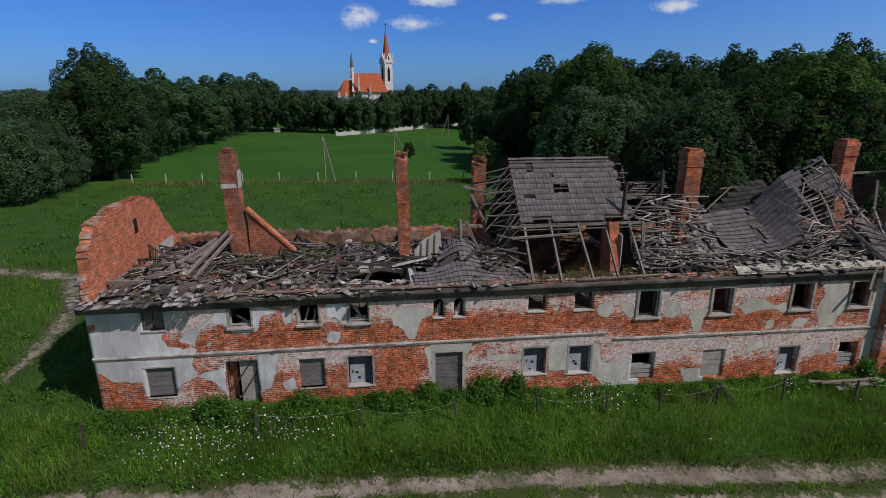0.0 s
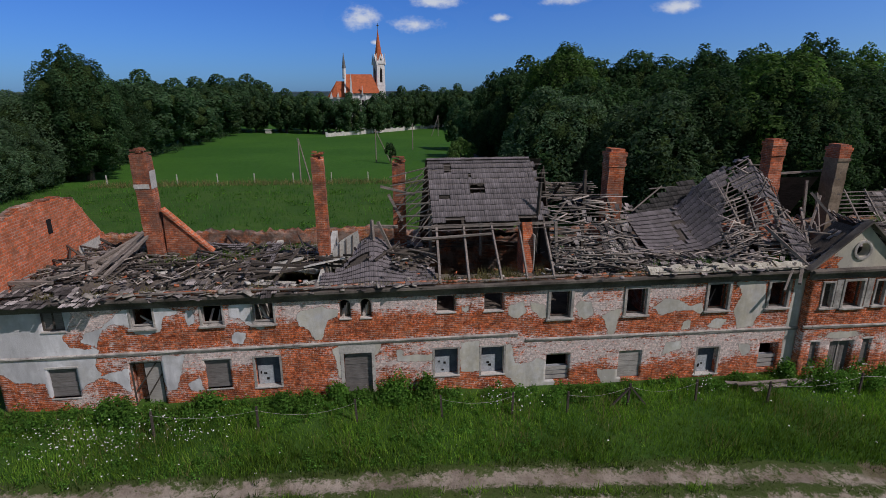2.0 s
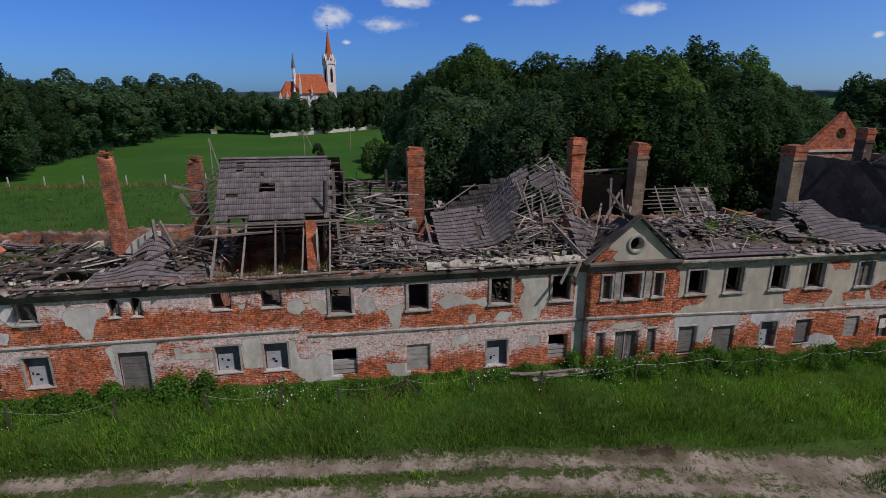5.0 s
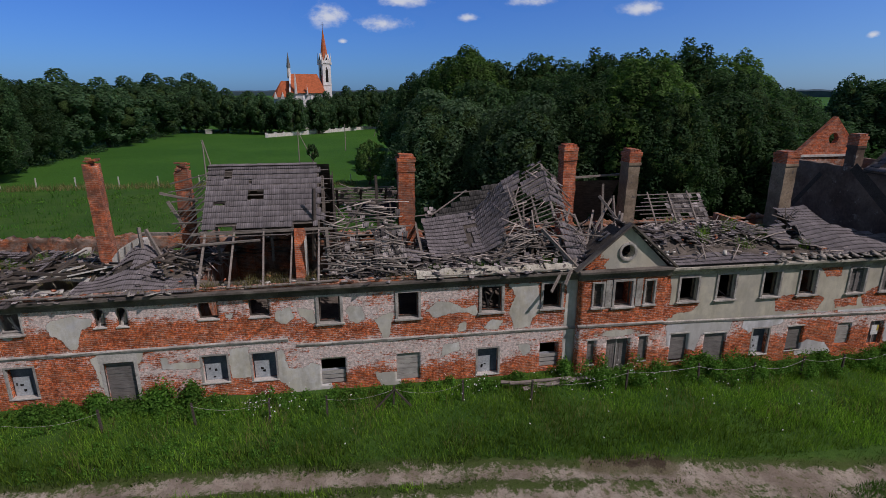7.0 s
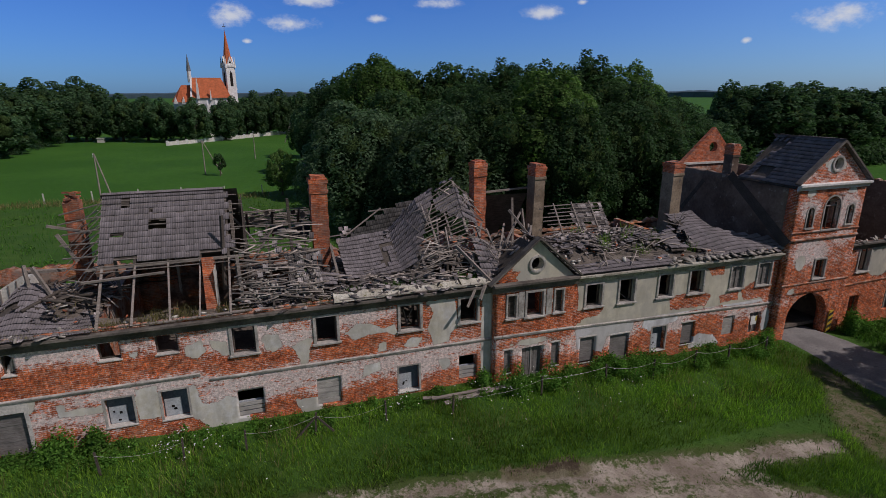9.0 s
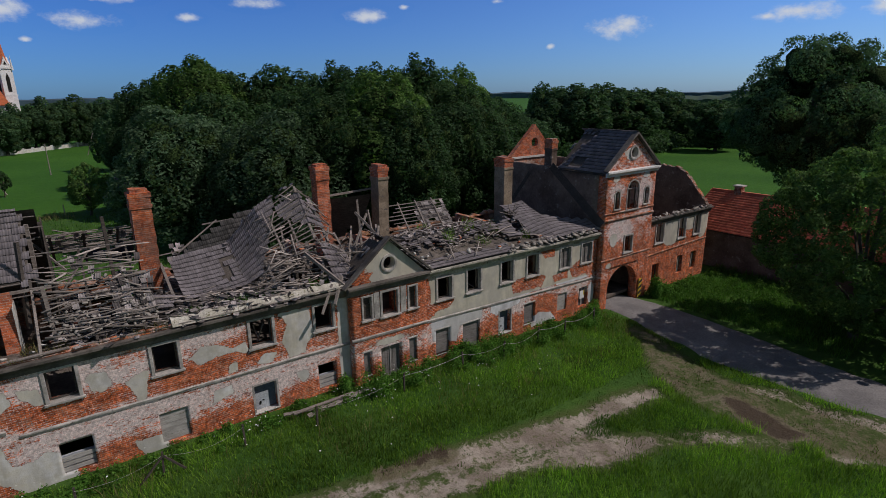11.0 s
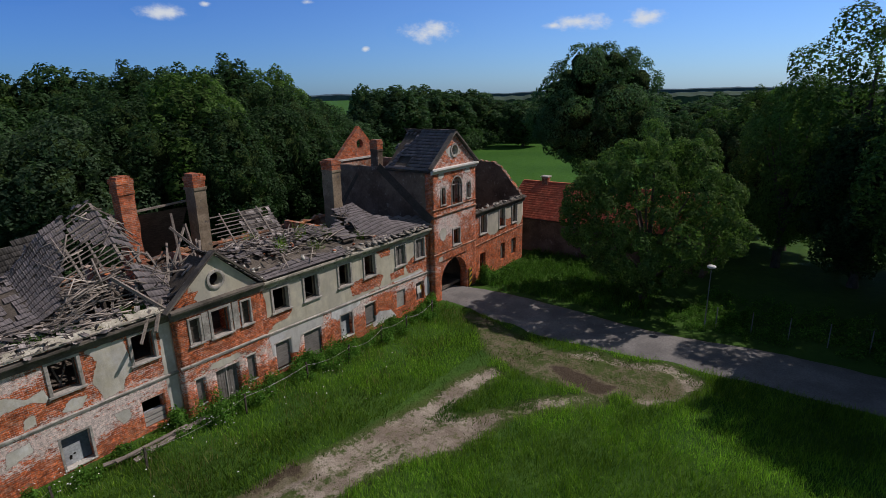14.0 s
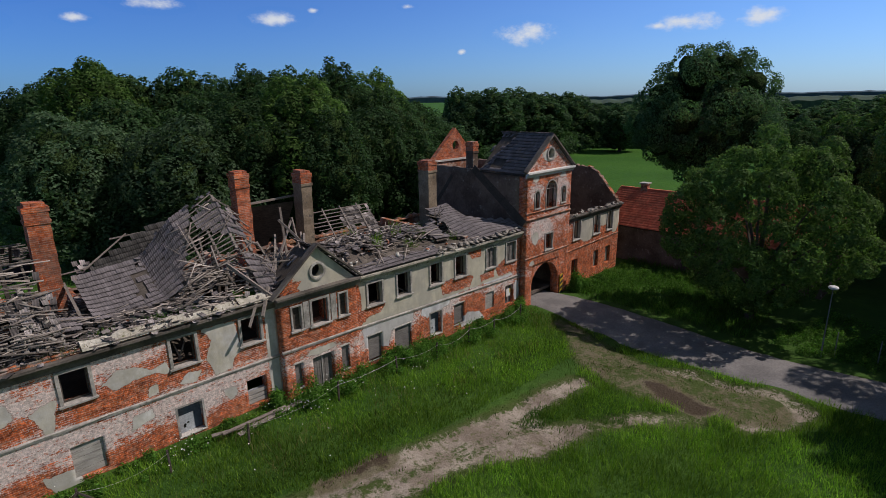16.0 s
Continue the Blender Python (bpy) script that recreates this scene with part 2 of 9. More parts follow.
def wood_material(name, a, b, tone=(0.6, 1.25)):
    n = Nodes(name)
    g = n.noise(1.0, 5.0, 0.65, n.add("ShaderNodeVectorMath", {0: n.obj(), 1: (3, 30, 30)}, op="MULTIPLY").outputs[0])
    c = n.mix(n.step(g, 0.3, 0.7), a, b)
    c = n.scaled(c, n.math("ADD", n.math("MULTIPLY", n.island(), tone[1] - tone[0]), tone[0]))
    c = n.scaled(c, n.step(n.noise(1.6, 4.0), 0.25, 0.75, 0.8, 1.15))
    n.bump(g, 0.5, 0.01)
    return n.done(c, 0.85, 0, 0.2)


def tile_material(name, a, b, moss=0.25, power=1.0):
    """Each tile has a tone of its own between a and b; power above 1: most of them dark."""
    n = Nodes(name)
    r = n.math("POWER", n.math("FRACT", n.math("ADD", n.island(), n.rnd())), power)
    c = n.mix(r, a, b)
    c = n.scaled(c, n.step(n.noise(1.1, 5.0, 0.65), 0.25, 0.75, 0.7, 1.2))
    c = n.mix(n.step(n.noise(5.0, 6.0, 0.7), 0.55, 0.68, 0.0, moss), c, (0.10, 0.10, 0.055))
    c = n.mix(n.step(n.noise(11.0, 4.0, 0.7), 0.62, 0.70, 0.0, 0.4), c, (0.34, 0.32, 0.29))
    n.bump(n.noise(30.0, 4.0), 0.35, 0.008)
    return n.done(c, 0.8, 0, 0.3)


def leaf_material(name, a, b, tone=(0.58, 1.30), broad=0.25, patch=(0.78, 1.22)):
    n = Nodes(name)
    r = n.island()
    c = n.mix(r, a, b)
    c = n.scaled(c, n.math("ADD", n.math("MULTIPLY", n.math("FRACT", n.math("MULTIPLY", r, 37.7)), tone[1] - tone[0]), tone[0]))
    c = n.scaled(c, n.step(n.noise(broad, 3.0), 0.3, 0.7, *patch))
    c = n.scaled(c, n.math("ADD", n.math("MULTIPLY", n.rnd(), 0.4), 0.8))
    n.done(c, 0.75, 0, 0.1)
    tr = n.add("ShaderNodeBsdfTranslucent", {"Color": n.mix(1.0, c, (1.5, 1.8, 1.15), "MULTIPLY")})
    ms = n.add("ShaderNodeMixShader", {0: 0.36, 1: n.b.outputs[0], 2: tr.outputs[0]})
    n.t.links.new(ms.outputs[0], n.t.nodes["Material Output"].inputs["Surface"])
    return n.m


# for solid lobes behind the sprays; the crown's inner shade is in this green
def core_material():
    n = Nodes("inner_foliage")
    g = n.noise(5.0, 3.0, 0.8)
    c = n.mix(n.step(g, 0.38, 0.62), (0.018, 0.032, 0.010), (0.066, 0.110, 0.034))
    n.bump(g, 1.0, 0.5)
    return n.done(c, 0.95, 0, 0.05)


def ground_material():
    n = Nodes("meadow_and_bare_soil")
    soil = n.attr("soil").outputs["Fac"]
    mown = n.attr("mown").outputs["Fac"]
    p = n.pos()
    wob = n.math("ADD", n.math("MULTIPLY", n.math("SUBTRACT", n.noise(1.6, 6.0, 0.7), 0.5), 1.0), n.math("MULTIPLY", n.math("SUBTRACT", n.noise(0.35, 4.0), 0.5), 0.6))
    wob = n.math("ADD", wob, n.math("MULTIPLY", n.math("SUBTRACT", n.noise(5.5, 5.0, 0.75), 0.5), 0.9))
    bare = n.step(n.math("ADD", soil, wob), 0.42, 0.66)
    tall = n.mix(n.step(n.noise(0.25, 5.0, 0.6), 0.3, 0.7), (0.038, 0.098, 0.014), (0.068, 0.138, 0.021))
    tall = n.mix(n.step(n.noise(1.3, 5.0, 0.7), 0.4, 0.75), tall, (0.040, 0.095, 0.015))
    tall = n.mix(n.step(n.noise(0.6, 6.0, 0.7), 0.62, 0.74, 0, 0.4), tall, (0.15, 0.15, 0.055))
    lawn = n.mix(n.step(n.noise(0.03, 4.0), 0.35, 0.65), (0.036, 0.116, 0.011), (0.052, 0.146, 0.015))
    lawn = n.scaled(lawn, n.step(n.noise(1.0, 4.0, 0.7), 0.2, 0.8, 0.8, 1.15))
    grass = n.mix(mown, tall, lawn)
    mud = n.mix(n.step(n.noise(0.5, 5.0, 0.65), 0.35, 0.65), (0.23, 0.185, 0.145), (0.44, 0.375, 0.31))
    mud = n.mix(n.step(n.noise(5.0, 5.0, 0.7), 0.5, 0.75, 0, 0.6), mud, (0.14, 0.105, 0.08))
    mud = n.mix(n.step(n.noise(2.2, 6.0, 0.75), 0.52, 0.62, 0, 0.75), mud, (0.11, 0.115, 0.04))
    damp = n.step(n.math("ADD", n.attr("damp").outputs["Fac"], n.math("MULTIPLY", wob, 0.7)), 0.42, 0.62, 0.0, 0.9)
    olive = n.step(n.math("ADD", n.attr("damp").outputs["Fac"], n.math("MULTIPLY", wob, 0.5)), 0.12, 0.34, 0.0, 0.8)
    mud = n.mix(olive, mud, n.mix(n.noise(3.0, 5.0, 0.75), (0.080, 0.084, 0.030), (0.175, 0.140, 0.085)))
    mud = n.mix(damp, mud, (0.060, 0.040, 0.026))
    grass = n.mix(n.step(n.math("ADD", soil, n.math("MULTIPLY", wob, 0.5)), 0.08, 0.35, 0.0, 0.7), grass, (0.075, 0.088, 0.028))
    c = n.mix(bare, grass, mud)
    n.bump(n.math("ADD", n.noise(4.0, 6.0, 0.7), n.noise(0.9, 3.0)), 0.9, 0.12)
    return n.done(c, n.math("SUBTRACT", 0.95, n.math("MULTIPLY", damp, 0.35)), 0, 0.2)


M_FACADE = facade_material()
M_BRICK = brick_material("orange_brick", 1.05, soot=0.25, lime=0.1)
M_LIMEDBRICK = brick_material("limed_wall_head_brick", 0.85, soot=0.5, lime=0.55)
M_GABLE = brick_material("bright_orange_brick", 1.35, soot=0.1, lime=0.05, blush=0.25, bond=(0.36, 0.145, 0.020))
M_CHIMNEY = brick_material("chimney_brick", 0.98, soot=0.6, lime=0.06)
M_REARBRICK = brick_material("weathered_rear_brick", 0.62, soot=0.9, lime=0.35)
M_OLDBRICK = brick_material("sooty_limed_brick", 0.8, soot=0.6, lime=0.7)
M_DARKWALL = stained("dull_brown_render", (0.105, 0.072, 0.055), (0.215, 0.155, 0.12), 0.5, 6.0, 0.9, 0.5, (0.30, 0.25, 0.205))
M_PLASTER = stained("grey_plaster", (0.47, 0.44, 0.40), (0.64, 0.605, 0.555), 0.9, 9.0, 0.9, 0.4, (0.33, 0.29, 0.26))
M_INNER = stained("dusty_limewash", (0.50, 0.48, 0.43), (0.66, 0.63, 0.56), 0.8, 8.0, 0.9, 0.3, (0.38, 0.33, 0.24))
M_CORNICE = stained("stained_cornice_render", (0.075, 0.064, 0.055), (0.19, 0.165, 0.14), 0.9, 9.0, 0.9, 0.5, (0.14, 0.12, 0.11))
M_FLOOR = stained("rubble_dust", (0.10, 0.082, 0.068), (0.21, 0.175, 0.145), 0.8, 7.0, 0.95, 0.9, (0.10, 0.09, 0.06), 0.08)
M_WOOD = wood_material("grey_weathered_timber", (0.225, 0.188, 0.160), (0.47, 0.405, 0.355), (0.36, 1.38))
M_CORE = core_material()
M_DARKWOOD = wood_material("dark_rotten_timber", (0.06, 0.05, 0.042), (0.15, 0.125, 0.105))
M_BOARD = wood_material("grey_shutter_boards", (0.16, 0.145, 0.135), (0.27, 0.25, 0.235), (0.8, 1.15))
M_PALEWOOD = wood_material("pale_peeling_boards", (0.36, 0.335, 0.305), (0.54, 0.505, 0.465), (0.8, 1.15))
M_TILE = tile_material("grey_concrete_tile", (0.168, 0.147, 0.150), (0.232, 0.204, 0.210))
# near black: the shade of the gaps between lapped tiles, as a colour
M_TILEGAPSHADE = stained("tile_gap_shade", (0.030, 0.027, 0.027), (0.060, 0.053, 0.052), 3.0, 20.0)
M_DARKTILE = tile_material("dark_tile", (0.035, 0.032, 0.03), (0.085, 0.078, 0.074), 0.3)
M_PALECORNICE = stained("pale_broken_cornice", (0.30, 0.27, 0.225), (0.56, 0.52, 0.43), 1.1, 9.0, 0.9, 0.5, (0.13, 0.11, 0.09))
M_LEDGE = stained("pale_mossy_render", (0.38, 0.345, 0.27), (0.62, 0.58, 0.49), 1.3, 10.0, 0.9, 0.6, (0.17, 0.16, 0.08))
M_TILEDEBRIS = tile_material("broken_roof_tile", (0.060, 0.050, 0.048), (0.52, 0.46, 0.44), 0.3, 2.0)
M_REDTILE = tile_material("red_clay_tile", (0.66, 0.145, 0.08), (0.82, 0.245, 0.14), 0.1)
M_CHURCHTILE = tile_material("orange_church_tile", (0.50, 0.13, 0.05), (0.62, 0.18, 0.07), 0.05)
M_TRIM = stained("dirty_render_trim", (0.28, 0.26, 0.235), (0.52, 0.485, 0.44), 1.3, 9.0, 0.9, 0.5, (0.18, 0.155, 0.14))
M_GREYRENDER = stained("sooty_grey_render", (0.17, 0.125, 0.085), (0.31, 0.24, 0.17), 0.9, 8.0, 0.9, 0.4, (0.12, 0.10, 0.09))
M_WHITE = stained("white_render", (0.68, 0.66, 0.63), (0.80, 0.78, 0.75), 0.6, 6.0, 0.8, 0.15)
M_DARK = stained("dark_hollow", (0.012, 0.011, 0.010), (0.02, 0.018, 0.016), 1.0, 6.0, 0.95, 0.1)
M_ASPHALT = stained("worn_asphalt", (0.165, 0.155, 0.15), (0.245, 0.23, 0.22), 0.5, 10.0, 0.9, 0.35, (0.15, 0.14, 0.135))
M_GROUND = ground_material()
M_LEAF = leaf_material("broadleaf_foliage", (0.032, 0.070, 0.027), (0.058, 0.104, 0.043))
M_LEAF_PALE = leaf_material("pale_foliage", (0.060, 0.120, 0.028), (0.106, 0.172, 0.048))
M_LEAF_WALNUT = leaf_material("walnut_foliage", (0.072, 0.138, 0.036), (0.126, 0.198, 0.058))
# lighter than M_LEAF: distance haze is put into this green
M_LEAF_FAR = leaf_material("hazy_far_foliage", (0.048, 0.096, 0.043), (0.082, 0.142, 0.066))
M_LEAF_BLUE = leaf_material("dull_willow_foliage", (0.058, 0.104, 0.051), (0.096, 0.146, 0.078))
M_WEED = leaf_material("nettle_foliage", (0.055, 0.14, 0.022), (0.110, 0.22, 0.036), broad=1.2)
M_GRASS = leaf_material("meadow_grass", (0.070, 0.160, 0.014), (0.205, 0.325, 0.042), broad=0.22, patch=(0.55, 1.45))
M_RANKGRASS = leaf_material("rank_grass", (0.034, 0.128, 0.013), (0.094, 0.228, 0.030), broad=0.4, patch=(0.5, 1.3))
M_TURF = leaf_material("trodden_turf", (0.045, 0.092, 0.013), (0.115, 0.160, 0.030), broad=0.9, patch=(0.55, 1.3))
M_STRAW = leaf_material("dry_grass", (0.20, 0.17, 0.07), (0.30, 0.26, 0.12), broad=0.8)
M_PETAL = stained("white_umbels", (0.72, 0.72, 0.66), (0.8, 0.8, 0.76), 2.0)
M_BARK = stained("grey_bark", (0.07, 0.055, 0.04), (0.13, 0.11, 0.085), 1.5, 12.0, 0.9, 0.6)
M_STEEL = stained("dull_painted_steel", (0.13, 0.135, 0.13), (0.20, 0.205, 0.20), 2.0, 20.0, 0.5, 0.1)
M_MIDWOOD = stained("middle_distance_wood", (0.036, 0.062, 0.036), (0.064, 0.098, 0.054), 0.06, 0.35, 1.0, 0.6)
# woodland with the blue haze of distance put into its colour
M_HAZYWOOD = stained("hazy_far_woodland", (0.055, 0.088, 0.115), (0.070, 0.108, 0.135), 0.01, 0.05, 1.0, 0.2)

# ---- building helpers ----
rng = np.random.default_rng(7)


def mesh_of(name, verts, faces, material):
    me = bpy.data.meshes.new(name)
    me.from_pydata([tuple(v) for v in verts], [], [tuple(f) for f in faces])
    me.materials.append(material)
    me.update()
    return me


def fast_mesh(name, verts, faces, material, smooth=False):
    """A mesh from numpy arrays; every face has the same number of corners."""
    me = bpy.data.meshes.new(name)
    n, k = faces.shape
    me.vertices.add(len(verts))
    me.vertices.foreach_set("co", np.ascontiguousarray(verts, dtype=np.float32).ravel())
    me.loops.add(n * k)
    me.loops.foreach_set("vertex_index", np.ascontiguousarray(faces, dtype=np.int32).ravel())
    me.polygons.add(n)
    me.polygons.foreach_set("loop_start", np.arange(0, n * k, k, dtype=np.int32))
    me.update(calc_edges=True)
    me.materials.append(material)
    if smooth:
        me.polygons.foreach_set("use_smooth", np.ones(n, dtype=bool))
    return me


def thing(name, label, category, kind="", group="", at=(0, 0, 0)):
    ob = new(name)
    ob.location = at
    return tagged(ob, label, category, group, kind)


def part(name, bm, material, parent, label=""):
    """Links a bmesh as one mesh object under a thing or a part."""
    me = bpy.data.meshes.new(name)
    bm.to_mesh(me)
    bm.free()
    me.materials.append(material)
    ob = new(name, me)
    ob.parent = parent
    if label:
        ob["label"] = label
    return ob


def part_mesh(name, me, parent, label="", kind=""):
    ob = new(name, me)
    ob.parent = parent
    return tagged(ob, label, "", "", kind)


def box(bm, x0, x1, y0, y1, z0, z1, bevel=0.0):
    vs = [bm.verts.new(p) for p in ((x0, y0, z0), (x1, y0, z0), (x1, y1, z0), (x0, y1, z0), (x0, y0, z1), (x1, y0, z1), (x1, y1, z1), (x0, y1, z1))]
    fs = [bm.faces.new([vs[i] for i in f]) for f in ((0, 3, 2, 1), (4, 5, 6, 7), (0, 1, 5, 4), (1, 2, 6, 5), (2, 3, 7, 6), (3, 0, 4, 7))]
    if bevel:
        es = list({e for f in fs for e in f.edges})
        bmesh.ops.bevel(bm, geom=es, offset=bevel, segments=1, affect="EDGES")
    return vs


def boxed(x0, x1, y0, y1, z0, z1, bevel=0.0):
    bm = bmesh.new()
    box(bm, x0, x1, y0, y1, z0, z1, bevel)
    return bm


def extrude_poly(pts, offset):
    """A prism: the polygon pts and its copy moved by offset."""
    bm = bmesh.new()
    a = [bm.verts.new(p) for p in pts]
    b = [bm.verts.new(Vector(p) + Vector(offset)) for p in pts]
    bm.faces.new(a)
    bm.faces.new(b[::-1])
    for i in range(len(pts)):
        j = (i + 1) % len(pts)
        bm.faces.new((a[j], a[i], b[i], b[j]))
    bmesh.ops.recalc_face_normals(bm, faces=bm.faces)
    return bm


def beam(bm, p, q, w=0.12, h=0.14, twist=0.0):
    """A squared timber from p to q."""
    p, q = Vector(p), Vector(q)
    d = (q - p).normalized()
    side = d.cross(Vector((0, 0, 1)))
    side = side.normalized() if side.length > 1e-3 else Vector((1, 0, 0))
    up = side.cross(d)
    side, up = side * math.cos(twist) + up * math.sin(twist), up * math.cos(twist) - side * math.sin(twist)
    ring = [(-w / 2, -h / 2), (w / 2, -h / 2), (w / 2, h / 2), (-w / 2, h / 2)]
    a = [bm.verts.new(p + side * u + up * v) for u, v in ring]
    b = [bm.verts.new(q + side * u * 0.9 + up * v * 0.9) for u, v in ring]
    bm.faces.new(a[::-1])
    bm.faces.new(b)
    for i in range(4):
        j = (i + 1) % 4
        bm.faces.new((a[i], a[j], b[j], b[i]))


def tube(bm, pts, radii, sides=8):
    rings = []
    for i, p in enumerate(pts):
        p = Vector(p)
        d = (Vector(pts[min(i + 1, len(pts) - 1)]) - Vector(pts[max(i - 1, 0)])).normalized()
        s = d.cross(Vector((0.3, 1, 0.1))).normalized()
        u = s.cross(d)
        rings.append([bm.verts.new(p + (s * math.cos(a) + u * math.sin(a)) * radii[i]) for a in [2 * math.pi * k / sides for k in range(sides)]])
    for a, b in zip(rings, rings[1:]):
        for k in range(sides):
            bm.faces.new((a[k], a[(k + 1) % sides], b[(k + 1) % sides], b[k]))
    bm.faces.new(rings[0][::-1])
    bm.faces.new(rings[-1])


def scatter(template_v, template_f, places, frames, sizes):
    """Many copies of a small template as one pair of arrays. frames: n x 3 x 3 with the axes in columns."""
    n, k = len(places), len(template_v)
    v = np.einsum("nij,nkj->nki", frames, template_v[None] * sizes[:, None, :]) + places[:, None, :]
    f = template_f[None] + (np.arange(n) * k)[:, None, None]
    return v.reshape(-1, 3), f.reshape(-1, template_f.shape[1])


def random_frames(n, up=None, spread=1.0):
    """Random turns; with up (n x 3) the third axis leans towards it."""
    z = rng.normal(size=(n, 3)) * spread
    if up is not None:
        z = z + up
    z /= np.linalg.norm(z, axis=1, keepdims=True) + 1e-9
    a = rng.normal(size=(n, 3))
    x = np.cross(a, z)
    x /= np.linalg.norm(x, axis=1, keepdims=True) + 1e-9
    return np.stack([x, np.cross(z, x), z], axis=2)


# ---- the lie of the land ----
def ground_z(x, y):
    along = np.interp(x, [-40, -12, 3, 13, 26, 35, 47, 63, 90], [2.6, 2.45, 2.35, 2.0, 1.9, 1.4, 1.1, 0.9, 0.85])
    far = np.clip((np.asarray(y, float) - 60) / 160, 0, 1)
    return along * (1 - far) + 0.6 * far


def near_line(x, y, pts):
    """The distance from each (x, y) to a line of points (x, y, half width), less the half width there."""
    best = np.full(np.shape(x), 1e9)
    for (ax, ay, aw), (bx, by, bw) in zip(pts, pts[1:]):
        dx, dy = bx - ax, by - ay
        t = np.clip(((x - ax) * dx + (y - ay) * dy) / (dx * dx + dy * dy), 0, 1)
        best = np.minimum(best, np.hypot(x - ax - t * dx, y - ay - t * dy) - (aw + t * (bw - aw)))
    return best


RUT_FAR = [(-26, 17.6, 0.5), (-8, 17.1, 0.45), (4, 16.6, 0.45), (11, 16.5, 0.5), (20, 15.6, 0.5), (25, 14.7, 0.45), (28, 14.2, 0.55), (31, 13.8, 0.6), (34.2, 13.4, 0.6), (37.2, 13.2, 0.6), (39.4, 12.9, 0.5)]
RUT_NEAR = [(-26, 15.4, 0.4), (0, 15.2, 0.35), (9, 15.0, 0.35), (20, 14.2, 0.45), (25, 13.2, 0.5), (28.5, 12.7, 0.55), (30, 12.2, 0.6), (32.3, 11.2, 1.0), (34, 10.8, 0.9), (35.6, 10.2, 0.4)]
BETWEEN = [(23, 14.0, 0.2), (28, 13.4, 0.5), (31.5, 12.6, 1.0), (33.6, 11.9, 0.8)]
SIDE_RUT = [(35.6, 10.2, 0.3), (38.0, 8.7, 0.35), (40.2, 6.6, 0.45)]
APRON = [(43.8, 10.6, 0.3), (45.3, 8.4, 0.5), (45.0, 6.5, 0.4), (46.0, 4.0, 0.5), (45.2, 2.9, 0.7), (43.0, 3.6, 0.7), (41.5, 4.6, 0.5)]
OUTER_PATH = [(-18.8, 26, 0.1), (-19.0, 29, 0.35), (-19.4, 33, 0.5), (-20.5, 37, 0.4), (-23.6, 43.2, 0.8), (-30, 45.2, 0.9), (-60, 50, 1.2)]
PUDDLE = [(42.2, 9.7, 0.4), (41.8, 8.2, 0.9), (41.5, 7.0, 0.8), (41.9, 6.3, 0.3)]
DULL = [(46.3, 18.5, 0.5), (45.3, 16.6, 0.7), (43.6, 14.2, 1.3), (42.6, 11.8, 1.7), (42.2, 9.8, 1.7), (42.8, 6.6, 1.7), (43.8, 4.6, 1.2)]
MUD = [(23.5, 15.6, 0.15), (26.5, 15.2, 0.3)]


def soil_at(x, y):
    best = np.zeros(np.shape(x))
    for line, most in ((RUT_FAR, 0.92), (RUT_NEAR, 0.78), (SIDE_RUT, 0.5), (BETWEEN, 0.6), (APRON, 0.62), (DULL, 0.55), (OUTER_PATH, 0.62)):
        best = np.maximum(best, np.clip(0.5 - near_line(x, y, line) * 0.6, 0, most))
    return best


def spaced(parts):
    out = []
    for a, b, step in parts:
        out += list(np.arange(a, b, step))
    return np.array(out + [parts[-1][1]])


gx = spaced([(-3600, -400, 400), (-400, -80, 20), (-80, -30, 2.5), (-30, 66, 0.3), (66, 120, 1.5), (120, 400, 20), (400, 3600, 400)])
gy = spaced([(-600, -60, 60), (-60, -12, 4), (-12, 0, 1.0), (0, 23.4, 0.3), (23.4, 60, 0.9), (60, 130, 3.0), (130, 300, 10), (300, 4200, 300)])
GX, GY = np.meshgrid(gx, gy)
soil = soil_at(GX, GY)
bumpy = np.array([[noise.noise(Vector((x * 0.35, y * 0.35, 0.0))) for x in gx] for y in gy]) * 0.10
GZ = ground_z(GX, GY) - 0.10 * (soil > 0.56) + np.where((np.abs(GX - 20) < 70) & (GY < 80), bumpy, 0)
nx_, ny_ = len(gx), len(gy)
idx = np.arange(nx_ * ny_).reshape(ny_, nx_)
quads = np.stack([idx[:-1, :-1], idx[:-1, 1:], idx[1:, 1:], idx[1:, :-1]], axis=-1).reshape(-1, 4)
me = fast_mesh("ground", np.stack([GX, GY, GZ], axis=-1).reshape(-1, 3), quads, M_GROUND, True)
damp = np.clip(0.5 - np.minimum(near_line(GX, GY, PUDDLE), near_line(GX, GY, MUD)) * 0.6, 0, 1)
dull = np.clip(0.5 - near_line(GX, GY, DULL) * 0.5, 0, 0.34)
mown = np.clip((GY - 88 - 3 * np.sin(GX * 0.05)) / 4, 0, 1) + np.clip((GX - 100) / 5, 0, 1)
for name, field in (("soil", np.maximum(soil, np.where(damp > 0.4, 0.9, 0))), ("damp", np.maximum(damp, dull)), ("mown", np.clip(mown, 0, 1))):
    me.attributes.new(name, "FLOAT", "POINT").data.foreach_set("value", field.astype(np.float32).ravel())
tagged(new("ground", me), "uneven grass meadow with bare sandy wheel ruts and a mown field behind", "ground", kind="structure")

# asphalt lane from the gateway
ROAD = [(49.9, 30.0, 1.9), (49.9, 23.5, 1.9), (50.2, 20.5, 2.2), (49.7, 17, 2.7), (49.1, 13, 3.0), (48.9, 9, 2.5), (49.1, 5, 2.25), (49.35, 2.5, 2.35), (49.6, 0, 2.7), (49.6, -4, 2.6), (49.5, -8, 2.5), (49.5, -30, 2.5)]


